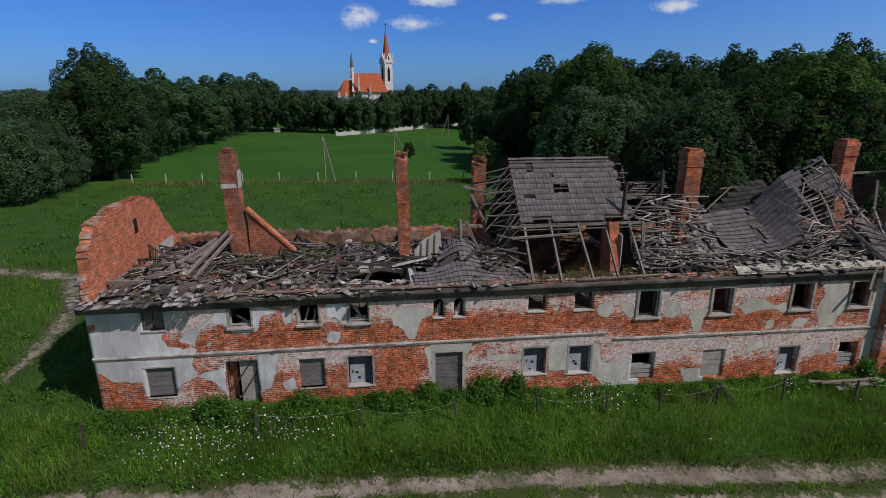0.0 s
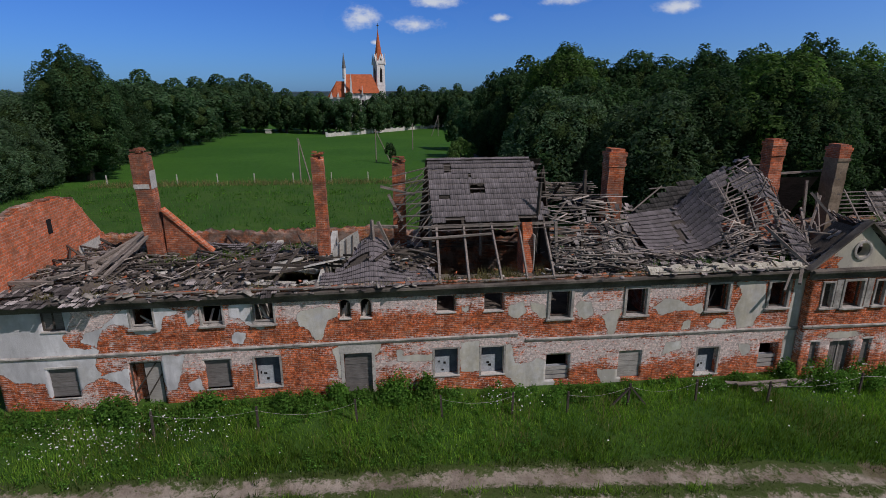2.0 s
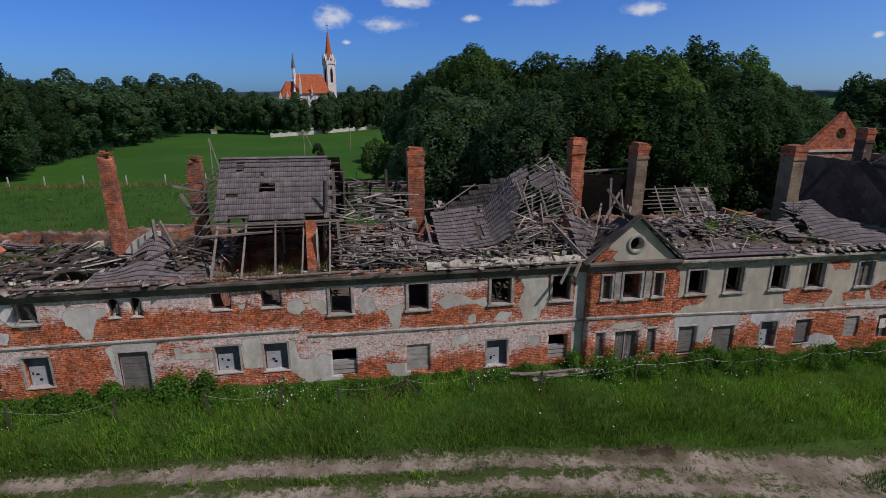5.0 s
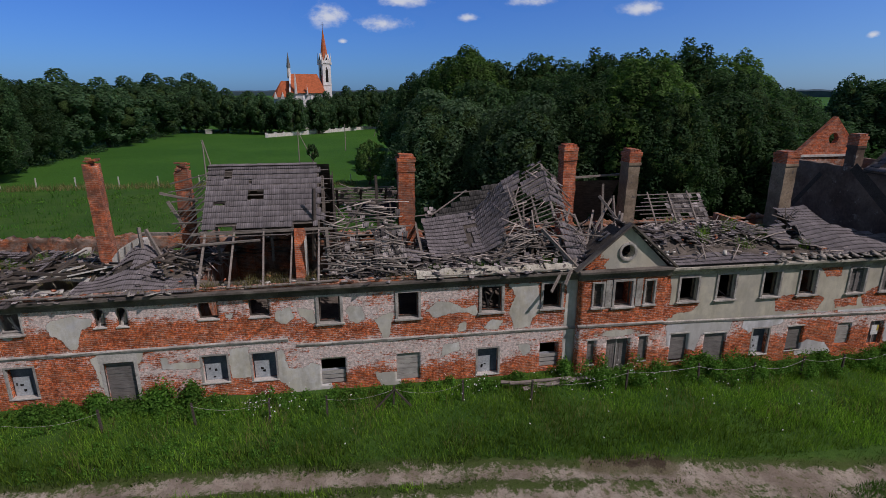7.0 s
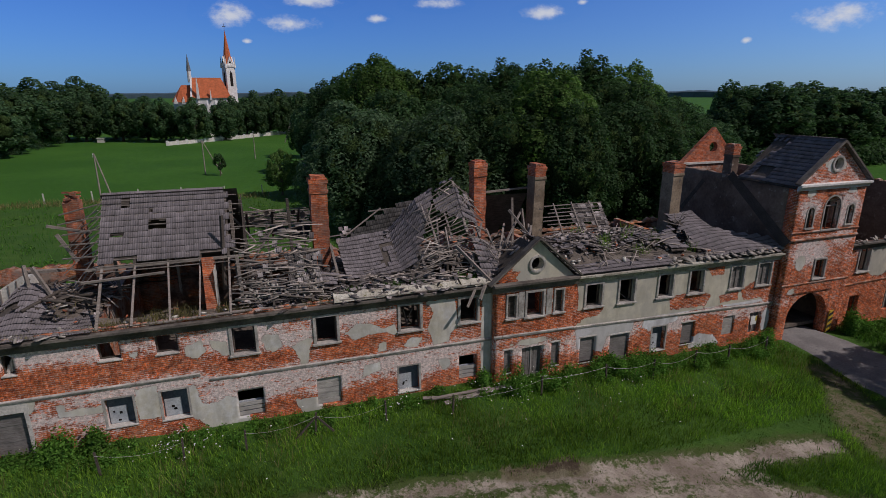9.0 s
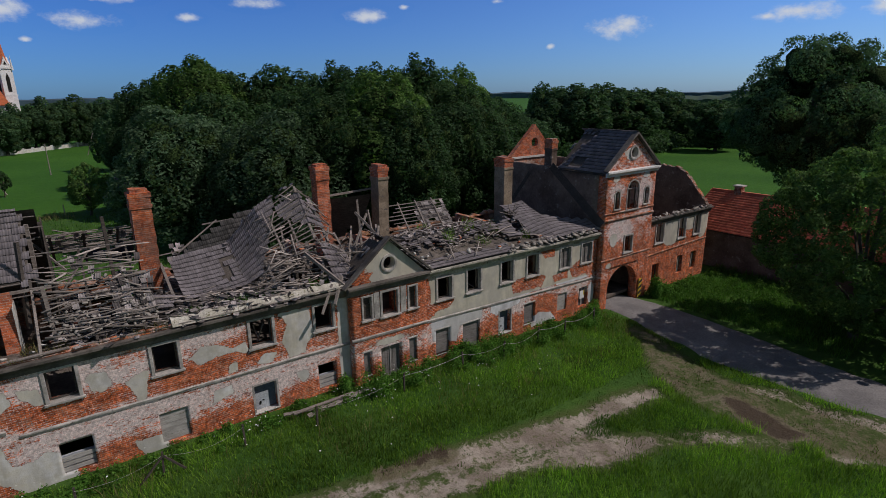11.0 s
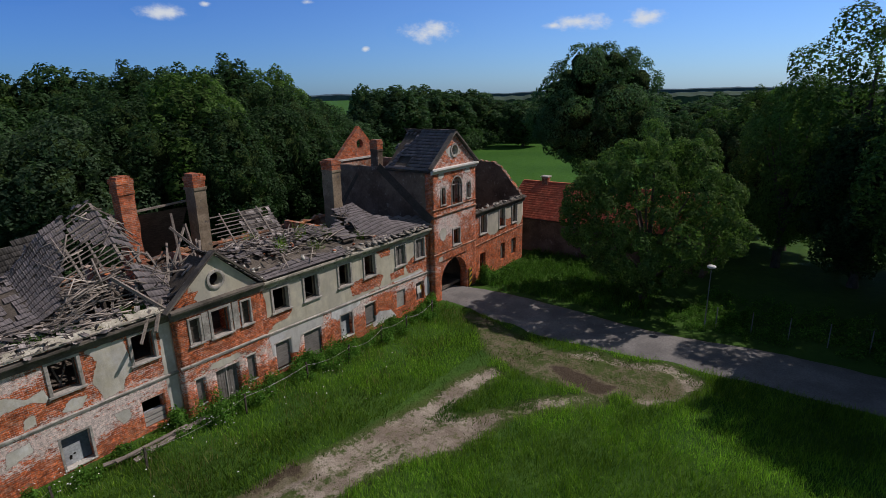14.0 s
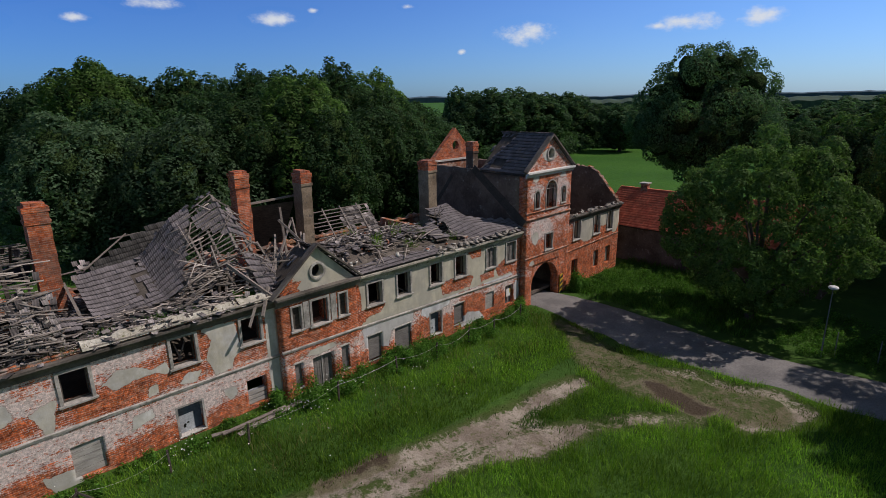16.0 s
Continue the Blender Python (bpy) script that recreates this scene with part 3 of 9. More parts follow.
def strip_mesh(name, line, material, lift, step=0.5, cross=10):
    pts = []
    for (ax, ay, aw), (bx, by, bw) in zip(line, line[1:]):
        n = max(2, int(math.hypot(bx - ax, by - ay) / step))
        pts += [(ax + (bx - ax) * i / n, ay + (by - ay) * i / n, aw + (bw - aw) * i / n) for i in range(n)]
    pts = np.array(pts + [line[-1]])
    for _ in range(6):
        pts[1:-1] = (pts[:-2] + pts[1:-1] * 2 + pts[2:]) / 4
    d = np.gradient(pts[:, :2], axis=0)
    d /= np.linalg.norm(d, axis=1, keepdims=True)
    side = np.stack([-d[:, 1], d[:, 0]], axis=1)
    rows = []
    for k in range(cross + 1):
        u = 2 * k / cross - 1
        edge = 0.18 * np.array([noise.noise(Vector((p[0] * 1.1, p[1] * 1.1, u * 3))) for p in pts]) * (abs(u) == 1)
        xy = pts[:, :2] + side * (u * pts[:, 2:3] + edge[:, None])
        z = ground_z(xy[:, 0], xy[:, 1]) + lift + 0.04 * (1 - u * u) - 0.12 * (abs(u) == 1)
        rows.append(np.column_stack([xy, z]))
    v = np.stack(rows, axis=1)
    n, m = v.shape[:2]
    i = np.arange(n * m).reshape(n, m)
    return fast_mesh(name, v.reshape(-1, 3), np.stack([i[:-1, :-1], i[:-1, 1:], i[1:, 1:], i[1:, :-1]], axis=-1).reshape(-1, 4), material, True)


tagged(new("road", strip_mesh("road", ROAD, M_ASPHALT, 0.12)), "worn grey asphalt lane leading out of the gateway", "road", kind="structure")

# ---- the long ruined building: walls ----
FRONT, PROUD, REAR = 23.1, 22.7, 33.9
THICK = 0.55


def cuts(a, b, marks, step):
    pts = sorted({round(v, 3) for v in [a, b, *[m for m in marks if a < m < b]]})
    out = []
    for p, q in zip(pts, pts[1:]):
        n = max(1, round((q - p) / step))
        out += [p + (q - p) * i / n for i in range(n)]
    return out + [pts[-1]]


def wall_mesh(name, u0, u1, z0, z1, holes, place, thick, material, coat=None, step=0.22):
    """A wall with real openings. place(u, d, z): the world point u along the wall, d behind its face. holes: (u0, u1, z0, z1)."""
    us = cuts(u0, u1, [v for h in holes for v in h[:2]], step)
    zs = cuts(z0, z1, [v for h in holes for v in h[2:4]], step)
    nu, nz = len(us), len(zs)

    def solid(i, k):
        if not (0 <= i < nu - 1 and 0 <= k < nz - 1):
            return False
        u, z = (us[i] + us[i + 1]) / 2, (zs[k] + zs[k + 1]) / 2
        return not any(h[0] < u < h[1] and h[2] < z < h[3] for h in holes)

    verts, faces, seen = [], [], {}

    def v(i, k, back):
        key = (i, k, back)
        if key not in seen:
            seen[key] = len(verts)
            verts.append(place(us[i], thick if back else 0.0, zs[k]))
        return seen[key]

    for i in range(nu - 1):
        for k in range(nz - 1):
            if not solid(i, k):
                continue
            faces.append((v(i, k, 0), v(i + 1, k, 0), v(i + 1, k + 1, 0), v(i, k + 1, 0)))
            faces.append((v(i, k + 1, 1), v(i + 1, k + 1, 1), v(i + 1, k, 1), v(i, k, 1)))
            if not solid(i - 1, k):
                faces.append((v(i, k, 0), v(i, k + 1, 0), v(i, k + 1, 1), v(i, k, 1)))
            if not solid(i + 1, k):
                faces.append((v(i + 1, k, 1), v(i + 1, k + 1, 1), v(i + 1, k + 1, 0), v(i + 1, k, 0)))
            if not solid(i, k - 1):
                faces.append((v(i, k, 1), v(i + 1, k, 1), v(i + 1, k, 0), v(i, k, 0)))
            if not solid(i, k + 1):
                faces.append((v(i, k + 1, 0), v(i + 1, k + 1, 0), v(i + 1, k + 1, 1), v(i, k + 1, 1)))
    me = fast_mesh(name, np.array(verts), np.array(faces), material)
    if coat:
        co = np.array(verts)
        me.attributes.new("coat", "FLOAT_COLOR", "POINT").data.foreach_set("color", coat(co[:, 0], co[:, 2], co[:, 1]).astype(np.float32).ravel())
    return me


def front_place(y):
    return lambda u, d, z: (u, y + d, z)


def arch_fill(u0, u1, z_spring, z_top, y, thick, steps=12):
    """The two corners between a round arch and the square opening it stands in."""
    bm = bmesh.new()
    c, r, rise = (u0 + u1) / 2, (u1 - u0) / 2, z_top - z_spring
    for s in (-1, 1):
        arc = [(c + s * r * math.cos(a), z_spring + rise * math.sin(a)) for a in [math.pi / 2 * i / steps for i in range(steps + 1)]]
        top = z_top + 0.004
        for (xa, za), (xb, zb) in zip(arc, arc[1:]):
            ring = [(xa, za), (xb, zb), (xb, top), (xa, top)]
            f = [bm.verts.new((x, y, z)) for x, z in ring]
            b = [bm.verts.new((x, y + thick, z)) for x, z in ring]
            bm.faces.new(f if s < 0 else f[::-1])
            bm.faces.new((b[::-1] if s < 0 else b))
            bm.faces.new((f[0], f[1], b[1], b[0]))
    bmesh.ops.recalc_face_normals(bm, faces=bm.faces)
    return bm


# outlines of the plaster that still clings, as x, z along the front
FLAKE_END = [[(-12.62, 7.93), (-8.94, 7.62), (-9.13, 6.57), (-9.57, 5.92), (-9.27, 5.52), (-8.09, 5.39), (-8.38, 4.59), (-8.19, 4.15), (-6.99, 4.36), (-7.08, 3.06), (-7.68, 3.66), (-8.27, 3.93), (-8.78, 3.74), (-9.27, 3.31), (-10.62, 3.07), (-10.65, 3.82), (-11.99, 3.91), (-12.33, 4.33), (-12.77, 4.47), (-12.74, 6.22), (-12.14, 6.53), (-12.19, 6.77), (-12.67, 6.64)], [(-8.82, 5.71), (-8.59, 6.13), (-7.92, 6.36), (-6.66, 7.37), (-5.35, 7.31), (-4.52, 7.05), (-4.59, 6.83), (-5.23, 6.76), (-5.34, 6.08), (-5.84, 5.91), (-6.45, 6.01), (-6.88, 6.47), (-7.43, 6.53), (-8.01, 6.04), (-8.2, 5.5)]]
FLAKE_WEST = [[(-4.38, 6.66), (-4.27, 7.03), (-3.98, 7.02), (-3.86, 6.68), (-4.04, 6.25), (-4.26, 6.27)], [(-2.4, 7.29), (-1.32, 7.32), (-1.41, 6.61), (-0.77, 5.95), (-1.14, 5.86), (-1.63, 6.12), (-1.94, 6.52), (-2.44, 6.61)], [(-2.37, 5.71), (-2.1, 5.89), (-1.81, 5.73), (-1.89, 5.22), (-2.45, 5.26)], [(-5.57, 4.89), (-4.45, 4.9), (-4.76, 4.2), (-5.06, 3.05), (-5.56, 3.09), (-5.66, 3.98)], [(-4.69, 3.47), (-4.04, 3.63), (-3.83, 2.96), (-4.47, 3.01)]]
FLAKE_DOOR = [[(0.49, 6.67), (1.66, 6.92), (2.47, 6.74), (2.42, 6.34), (2.05, 6.22), (1.8, 5.75), (1.64, 5.24), (1.29, 5.26), (1.04, 5.71), (0.83, 5.92), (0.57, 5.93)], [(2.03, 4.69), (2.57, 5.01), (4.41, 5.01), (4.2, 4.34), (2.57, 4.54), (2.4, 4.01), (2.51, 2.79), (2.29, 3.27), (2.21, 4.02)], [(5.02, 4.56), (5.36, 4.51), (5.42, 4.17), (6.82, 4.17), (6.84, 3.81), (5.04, 3.84)], [(8.13, 6.59), (8.6, 6.59), (8.62, 6.27), (8.17, 6.29)]]
FLAKE_GREY = [[(10.47, 6.49), (11.22, 6.69), (11.42, 6.09), (10.93, 5.79), (10.51, 6.02)], [(8.15, 4.69), (9.12, 4.79), (9.12, 3.06), (8.19, 3.13)], [(10.21, 4.35), (10.69, 4.54), (10.96, 3.44), (11.62, 3.4), (11.95, 3.69), (12.94, 3.31), (13.11, 1.69), (11.22, 1.83), (10.71, 2.57), (10.33, 2.85)], [(11.55, 6.59), (12.25, 6.46), (12.44, 5.74), (12.09, 5.76), (11.7, 6.2)]]
FLAKE_MID = [[(13.85, 6.29), (13.99, 6.55), (14.64, 6.55), (14.85, 5.82), (14.41, 5.6), (14, 5.74)], [(15.16, 5.77), (16.26, 6.08), (16.04, 5.3), (15.95, 4.62), (15.68, 4.64), (15.51, 5.17)], [(17.67, 5.97), (18.17, 6.25), (18.5, 6.48), (19.13, 6.39), (19.88, 6.01), (20.47, 6.17), (20.68, 5.44), (20.02, 5.76), (19.09, 5.75), (18.3, 5.51), (17.99, 5.87)], [(19.55, 4.72), (19.56, 5.19), (19.94, 5.2), (20.04, 4.66)]]
FLAKE_SCAR = [[(20.81, 4.78), (21.26, 5.35), (21.94, 5.16), (21.67, 4.63)], [(22.14, 7.18), (23.79, 7.17), (24.09, 5.64), (23.55, 5.13), (23.43, 4.69), (22.56, 4.65), (22.27, 5.73), (22.61, 6.49)], [(18.7, 4.05), (19.59, 4.18), (19.69, 3.63), (19.17, 3.51), (18.63, 3.38)], [(22.73, 3.74), (23.55, 3.68), (23.63, 3.19), (23.15, 2.99)], [(15.16, 2.77), (16.53, 2.74), (16.58, 1.76), (15.5, 1.84)], [(25.23, 3.88), (26.16, 3.89), (26.43, 2), (25.5, 2.06)]]
FLAKE_EAST = [[(31.28, 7.29), (44.98, 7.96), (46.05, 4.05), (31.46, 4.28), (31.48, 5.7)], [(31.4, 4.22), (35.7, 4.37), (35.48, 3.51), (33.69, 3.41), (33.42, 2.36), (31.64, 2.87)], [(36.36, 4.33), (39.12, 4.26), (38.93, 3.7), (36.8, 3.3), (36.27, 3.63)], [(40.05, 2.15), (40.94, 2.52), (42.18, 2.23), (42.77, 1.43), (40.18, 1.54)]]
BARE_EAST = [[(38.23, 5.35), (40.68, 5.43), (41.38, 5.03), (41.05, 4.48), (38.38, 4.56)], [(42.25, 4.93), (43.71, 5.05), (43.76, 4.54), (42.43, 4.52)], [(44.08, 5.13), (45.56, 5.82), (45.94, 4.46), (44.35, 4.39)], [(40.9, 7.14), (42.2, 7.07), (42.26, 6.52), (41.36, 6.47)], [(31, 5.23), (33.22, 5.38), (32.93, 4.99), (31.72, 4.94), (31.76, 4.67), (31.01, 4.55)], [(39.3, 4.11), (42.52, 4.16), (42.59, 2.53), (39.65, 2.78)]]
# smaller remains elsewhere: centre x, z, half width, half height
PLASTER_C = [(45.6, 6.6, 0.3, 0.5), (46.6, 2.8, 0.4, 1.0)]
PLASTER_E = [(57.2, 5.9, 1.7, 1.3), (60.0, 6.3, 1.2, 0.7), (62.2, 6.0, 0.9, 1.5)]
PLASTER_T = [(48.4, 6.6, 0.5, 0.6), (48.3, 11.4, 0.5, 0.3), (52.0, 11.4, 0.5, 0.3), (50.0, 13.2, 1.0, 0.6), (48.0, 4.6, 0.4, 0.3)]
# brick rubbed clean of its limewash
RED = [(-4.2, 5.6, 1.6, 0.4), (-0.6, 5.6, 1.5, 0.4), (4.0, 5.9, 2.4, 0.6), (8.5, 5.7, 2.6, 0.35), (0.0, 3.7, 1.9, 1.0), (-11.0, 3.0, 1.4, 0.7), (-8.0, 3.2, 0.9, 0.5), (12.6, 5.1, 1.2, 0.3), (14.2, 5.3, 0.8, 0.3),
       (18.6, 5.2, 1.3, 0.4), (19.2, 2.7, 1.5, 0.8), (23.0, 2.6, 1.0, 0.7), (14.5, 2.7, 0.7, 0.5), (16.0, 6.8, 0.8, 0.2), (5.0, 3.0, 1.5, 0.5), (36.0, 2.6, 0.8, 0.9), (41.0, 3.2, 1.4, 0.7), (44.5, 3.0, 0.6, 0.8)]
PLASTER_R = [(28.4, 9.0, 2.2, 0.9), (27.4, 6.5, 0.28, 0.8), (29.3, 6.5, 0.3, 0.8), (28.4, 4.1, 1.9, 0.22), (26.5, 8.2, 0.3, 0.2)]
LIME = [(-8.5, 6.9, 1.2, 0.8), (-9, 3.0, 3.0, 0.5), (-3.5, 4.6, 3.5, 0.5), (2.5, 6.9, 6.0, 0.5), (4.7, 3.2, 2.5, 0.9), (9.0, 4.7, 3.0, 0.4), (14.5, 6.6, 3.5, 0.8), (15.0, 4.0, 3.5, 0.6),
        (18.5, 3.6, 3.0, 0.8), (22.5, 4.2, 3.5, 0.4), (28.4, 3.6, 2.5, 0.5), (41.0, 3.9, 6.0, 0.3), (49.2, 7.4, 1.8, 1.0), (52.0, 8.2, 1.2, 0.6), (51.8, 10.2, 1.3, 1.2), (48.4, 10.4, 1.0, 0.7), (58.0, 6.8, 5.0, 0.5), (18.2, 6.9, 2.0, 0.4), (33.5, 3.4, 3.0, 0.8), (38.8, 3.6, 2.0, 0.7), (13.0, 3.7, 2.4, 0.9), (22.0, 3.4, 2.5, 0.7), (44.5, 3.4, 2.0, 0.6)]


def blobs(x, z, table, soft=0.4):
    best = np.full(np.shape(x), -1.0)
    for cx, cz, rx, rz in table:
        r = np.hypot((x - cx) / rx, (z - cz) / rz)
        best = np.maximum(best, (1 - r) * min(rx, rz) / soft)
    return best


def flakes(x, z, shapes, soft=0.34):
    """How far inside the nearest of some outlines each point lies, in units of soft; below zero outside."""
    best = np.full(np.shape(x), -1.0)
    for poly in shapes:
        near, inside = np.full(np.shape(x), 1e9), np.zeros(np.shape(x), bool)
        for (ax, az), (bx, bz) in zip(poly, poly[1:] + poly[:1]):
            dx, dz = bx - ax, bz - az
            t = np.clip(((x - ax) * dx + (z - az) * dz) / (dx * dx + dz * dz), 0, 1)
            near = np.minimum(near, np.hypot(x - ax - t * dx, z - az - t * dz))
            if dz:
                inside ^= ((az > z) != (bz > z)) & (x < ax + dx * (z - az) / dz)
        best = np.maximum(best, np.where(inside, near, -near) / soft + 0.1)
    return best


def coat_of(plaster, bare=(), cream_from=None, lime=0.25, shapes=()):
    def field(x, z, y):
        p = np.clip(0.5 + np.maximum(blobs(x, z, plaster), flakes(x, z, shapes)) * 0.5, 0, 1)
        if bare:
            p = np.minimum(p, np.clip(0.5 - flakes(x, z, bare) * 0.5, 0, 1))
        li = np.clip(lime + 0.75 * np.clip(0.6 + blobs(x, z, LIME) * 0.5, 0, 1), 0, 1)
        li = np.clip(li - 0.2 * np.clip((3.2 - z) / 0.8, 0, 1) - 0.42 * np.clip(0.5 + blobs(x, z, RED) * 0.6, 0, 1), 0, 1)
        cr = 0.52 * np.clip((x + 5) / 4, 0, 1) if cream_from is None else np.where(z > cream_from, 1.0, 0.3)
        return np.stack([p, li, cr, np.ones_like(x)], axis=1)
    return field


# openings: x0, x1, z0, z1
UP_A = [(-10.3, -9.34, 6.27, 7.24), (-6.62, -5.67, 6.27, 7.24), (-3.62, -2.71, 6.25, 7.2), (-1.38, -0.46, 6.2, 7.2), (2.5, 3.0, 6.22, 7.18), (3.46, 3.94, 6.2, 7.18), (7.02, 7.9, 6.28, 7.16),
        (9.3, 10.23, 6.23, 7.17)]
LOW_A = [(-10.46, -9.25, 3.05, 4.5), (-7.0, -5.62, 2.2, 4.58), (-3.76, -2.63, 3.05, 4.52), (-1.52, -0.39, 2.97, 4.52), (2.58, 3.89, 2.0, 4.43), (6.9, 8.05, 2.97, 4.41), (9.2, 10.34, 2.88, 4.38)]
UP_B = [(12.55, 13.6, 5.72, 7.12), (16.43, 17.48, 5.68, 7.08), (20.74, 21.84, 5.7, 7.12), (24.08, 25.1, 5.68, 7.08)]
LOW_B = [(12.5, 13.7, 2.3, 3.74), (16.3, 17.5, 2.2, 3.7), (20.6, 21.75, 2.1, 3.62), (24.05, 25.1, 2.2, 3.68)]
UP_R = [(26.72, 27.25, 5.72, 7.05), (27.9, 28.92, 5.66, 7.1), (29.68, 30.2, 5.7, 7.05)]
LOW_R = [(26.6, 27.05, 2.35, 3.78), (27.72, 29.05, 1.6, 3.75), (29.62, 30.15, 2.33, 3.8)]
UP_C = [(32.0, 33.08, 5.52, 6.92), (34.32, 35.4, 5.48, 6.98), (37.2, 38.25, 5.46, 6.95), (39.6, 40.68, 5.42, 6.95), (42.95, 44.0, 5.32, 6.86), (45.25, 46.35, 5.3, 6.84)]
LOW_C = [(31.82, 32.89, 1.9, 3.55), (33.95, 35.35, 1.6, 3.4), (37.1, 38.18, 1.8, 3.47), (39.42, 40.47, 1.9, 3.42), (42.82, 43.79, 2.0, 3.36), (45.17, 46.13, 1.8, 3.32)]
UP_E = [(54.75, 55.85, 5.2, 6.95), (58.2, 59.25, 5.1, 6.92), (60.7, 61.7, 5.08, 6.9)]
LOW_E = [(54.65, 55.6, 1.4, 3.33), (58.45, 59.28, 1.8, 3.36), (60.66, 61.52, 1.8, 3.36)]

RETURN_STRIP = [[(25.3, 1.0), (26.2, 1.0), (26.2, 7.6), (25.35, 7.6)]]
WEST_FLAKES = RETURN_STRIP + FLAKE_END + FLAKE_WEST + FLAKE_DOOR + FLAKE_GREY + FLAKE_MID + FLAKE_SCAR
for name, x0, x1, z1, holes, plaster, bare, cream, lime, shapes in (
        ("wall_front_west", -12.5, 26.0, 7.5, UP_A + LOW_A + UP_B + LOW_B, [], (), None, 0.33, WEST_FLAKES),
        ("wall_front_east", 30.9, 47.0, 7.4, UP_C + LOW_C, PLASTER_C, BARE_EAST, 4.3, 0.25, FLAKE_EAST),
        ("wall_front_end", 53.1, 63.0, 7.3, UP_E + LOW_E, PLASTER_E, (), 4.3, 0.15, ())):
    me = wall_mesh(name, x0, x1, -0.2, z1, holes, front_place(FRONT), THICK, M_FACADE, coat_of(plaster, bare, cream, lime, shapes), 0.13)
    tagged(new(name, me), "two-storey brick wall with patches of peeling plaster", "wall", kind="structure")

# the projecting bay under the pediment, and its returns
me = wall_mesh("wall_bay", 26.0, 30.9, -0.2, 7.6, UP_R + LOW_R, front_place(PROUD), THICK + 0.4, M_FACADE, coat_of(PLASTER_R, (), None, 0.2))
tagged(new("wall_bay", me), "projecting brick bay with three upper windows and a boarded door", "wall", kind="structure")

# rear wall, low where it has fallen
rear_holes = [(x, x + 1.0, 6.0, 7.1) for x in (-9, -5, -1, 3.0, 16, 20, 24, 28, 32, 36, 40)]
def rear_place(u, d, z):
    """Broken off along its courses, higher at the western end."""
    if z > 7.5:
        drop = 0.3 * noise.noise(Vector((u * 0.9, 0, 3))) + 0.22 * noise.noise(Vector((u * 4.3, d, 5)))
        z += round(drop / 0.08) * 0.08 + (0.1 if u < 6 else -0.3)
    return (u, REAR - 0.5 + d, z)


me = wall_mesh("wall_rear", -12.5, 47.0, -0.2, 7.9, rear_holes, rear_place, 0.5, M_REARBRICK, None, 0.16)
tagged(new("wall_rear", me), "ragged rear brick wall with empty window holes", "wall", kind="structure")
me = wall_mesh("wall_rear_end", 53.1, 63.0, -0.2, 7.6, [(56, 57, 5, 6.6), (59.5, 60.5, 5, 6.6)], lambda u, d, z: (u, REAR - 0.5 + d, z), 0.5, M_OLDBRICK, None, 0.6)
tagged(new("wall_rear_end", me), "rear brick wall of the end wing", "wall", kind="structure")


# half-hipped gables at both ends
WEST_EDGE = [(FRONT + 0.03, 7.75), (23.3, 9.6), (24.2, 10.8), (25.2, 10.95), (26.3, 11.15), (29.4, 11.1), (30.8, 10.75), (32.6, 8.85), (REAR, 7.6)]
EAST_EDGE = [(FRONT + 0.03, 7.6), (25.6, 10.35), (26.4, 10.7), (30.2, 10.85), (31.4, 10.5), (REAR, 7.8)]


def gable(name, x, edge, material, label):
    bm = extrude_poly([(x, y, z) for y, z in [(FRONT + 0.03, -0.2), (REAR, -0.2)] + edge[::-1]], (0.45, 0, 0))
    bmesh.ops.triangulate(bm, faces=bm.faces)
    me = bpy.data.meshes.new(name)
    bm.to_mesh(me)
    bm.free()
    me.materials.append(material)
    return tagged(new(name, me), label, "wall", kind="structure")


gable("wall_gable_west", -12.5 + 0.02, WEST_EDGE, M_GABLE, "orange brick half-hipped gable wall, open to the sky")
NICHE = thing("gable_niche", "dark slit opening in the gable", "opening", "structure")
part("slit", boxed(-12.04, -12.025, 28.0, 28.4, 9.5, 10.25), M_DARK, NICHE)
part("limed_band", boxed(-12.035, -12.02, 30.4, 32.8, 7.5, 8.2), M_INNER, NICHE)
gable("wall_gable_east", 63.0 - 0.47, EAST_EDGE, M_DARKWALL, "brick half-hipped gable wall of the end wing")


def coping(parent_name, x, edge, label):
    """Crumbling brick edge along a gable's top."""
    ob = thing(parent_name, label, "trim", "structure")
    prof = [(y, z + 0.05) for y, z in edge]
    for (ya, za), (yb, zb) in zip(prof, prof[1:]):
        n = max(2, int(math.hypot(yb - ya, zb - za) / 0.27))
        for i in range(n):
            if rng.random() < 0.25:
                continue
            t0, t1 = i / n, (i + 0.93) / n
            bm = bmesh.new()
            o = rng.normal(size=4) * 0.02
            beam(bm, (x + o[0], ya + (yb - ya) * t0, za + (zb - za) * t0 + o[1]), (x + o[2], ya + (yb - ya) * t1, za + (zb - za) * t1 + o[3]), 0.46, 0.10)
            part("coping_stone", bm, M_OLDBRICK, ob)
    return ob


coping("gable_coping_west", -12.28, WEST_EDGE, "crumbling brick coping along the gable edge")
coping("gable_coping_east", 62.75, EAST_EDGE, "crumbling brick coping along the far gable edge")

# floors inside
for name, x0, x1, z in (("floor_ground", -12.0, 62.5, 1.6), ("floor_upper", -12.0, 46.9, 4.7)):
    tagged(new(name, mesh_of(name, *(lambda b: ([v.co[:] for v in b.verts], [[v.index for v in f.verts] for f in b.faces]))((lambda b: (b.verts.index_update(), b)[1])(boxed(x0, x1, FRONT + THICK, REAR - 0.5, z - 0.25, z))), M_FLOOR)),
           "dusty boarded floor strewn with rubble", "floor", kind="structure")

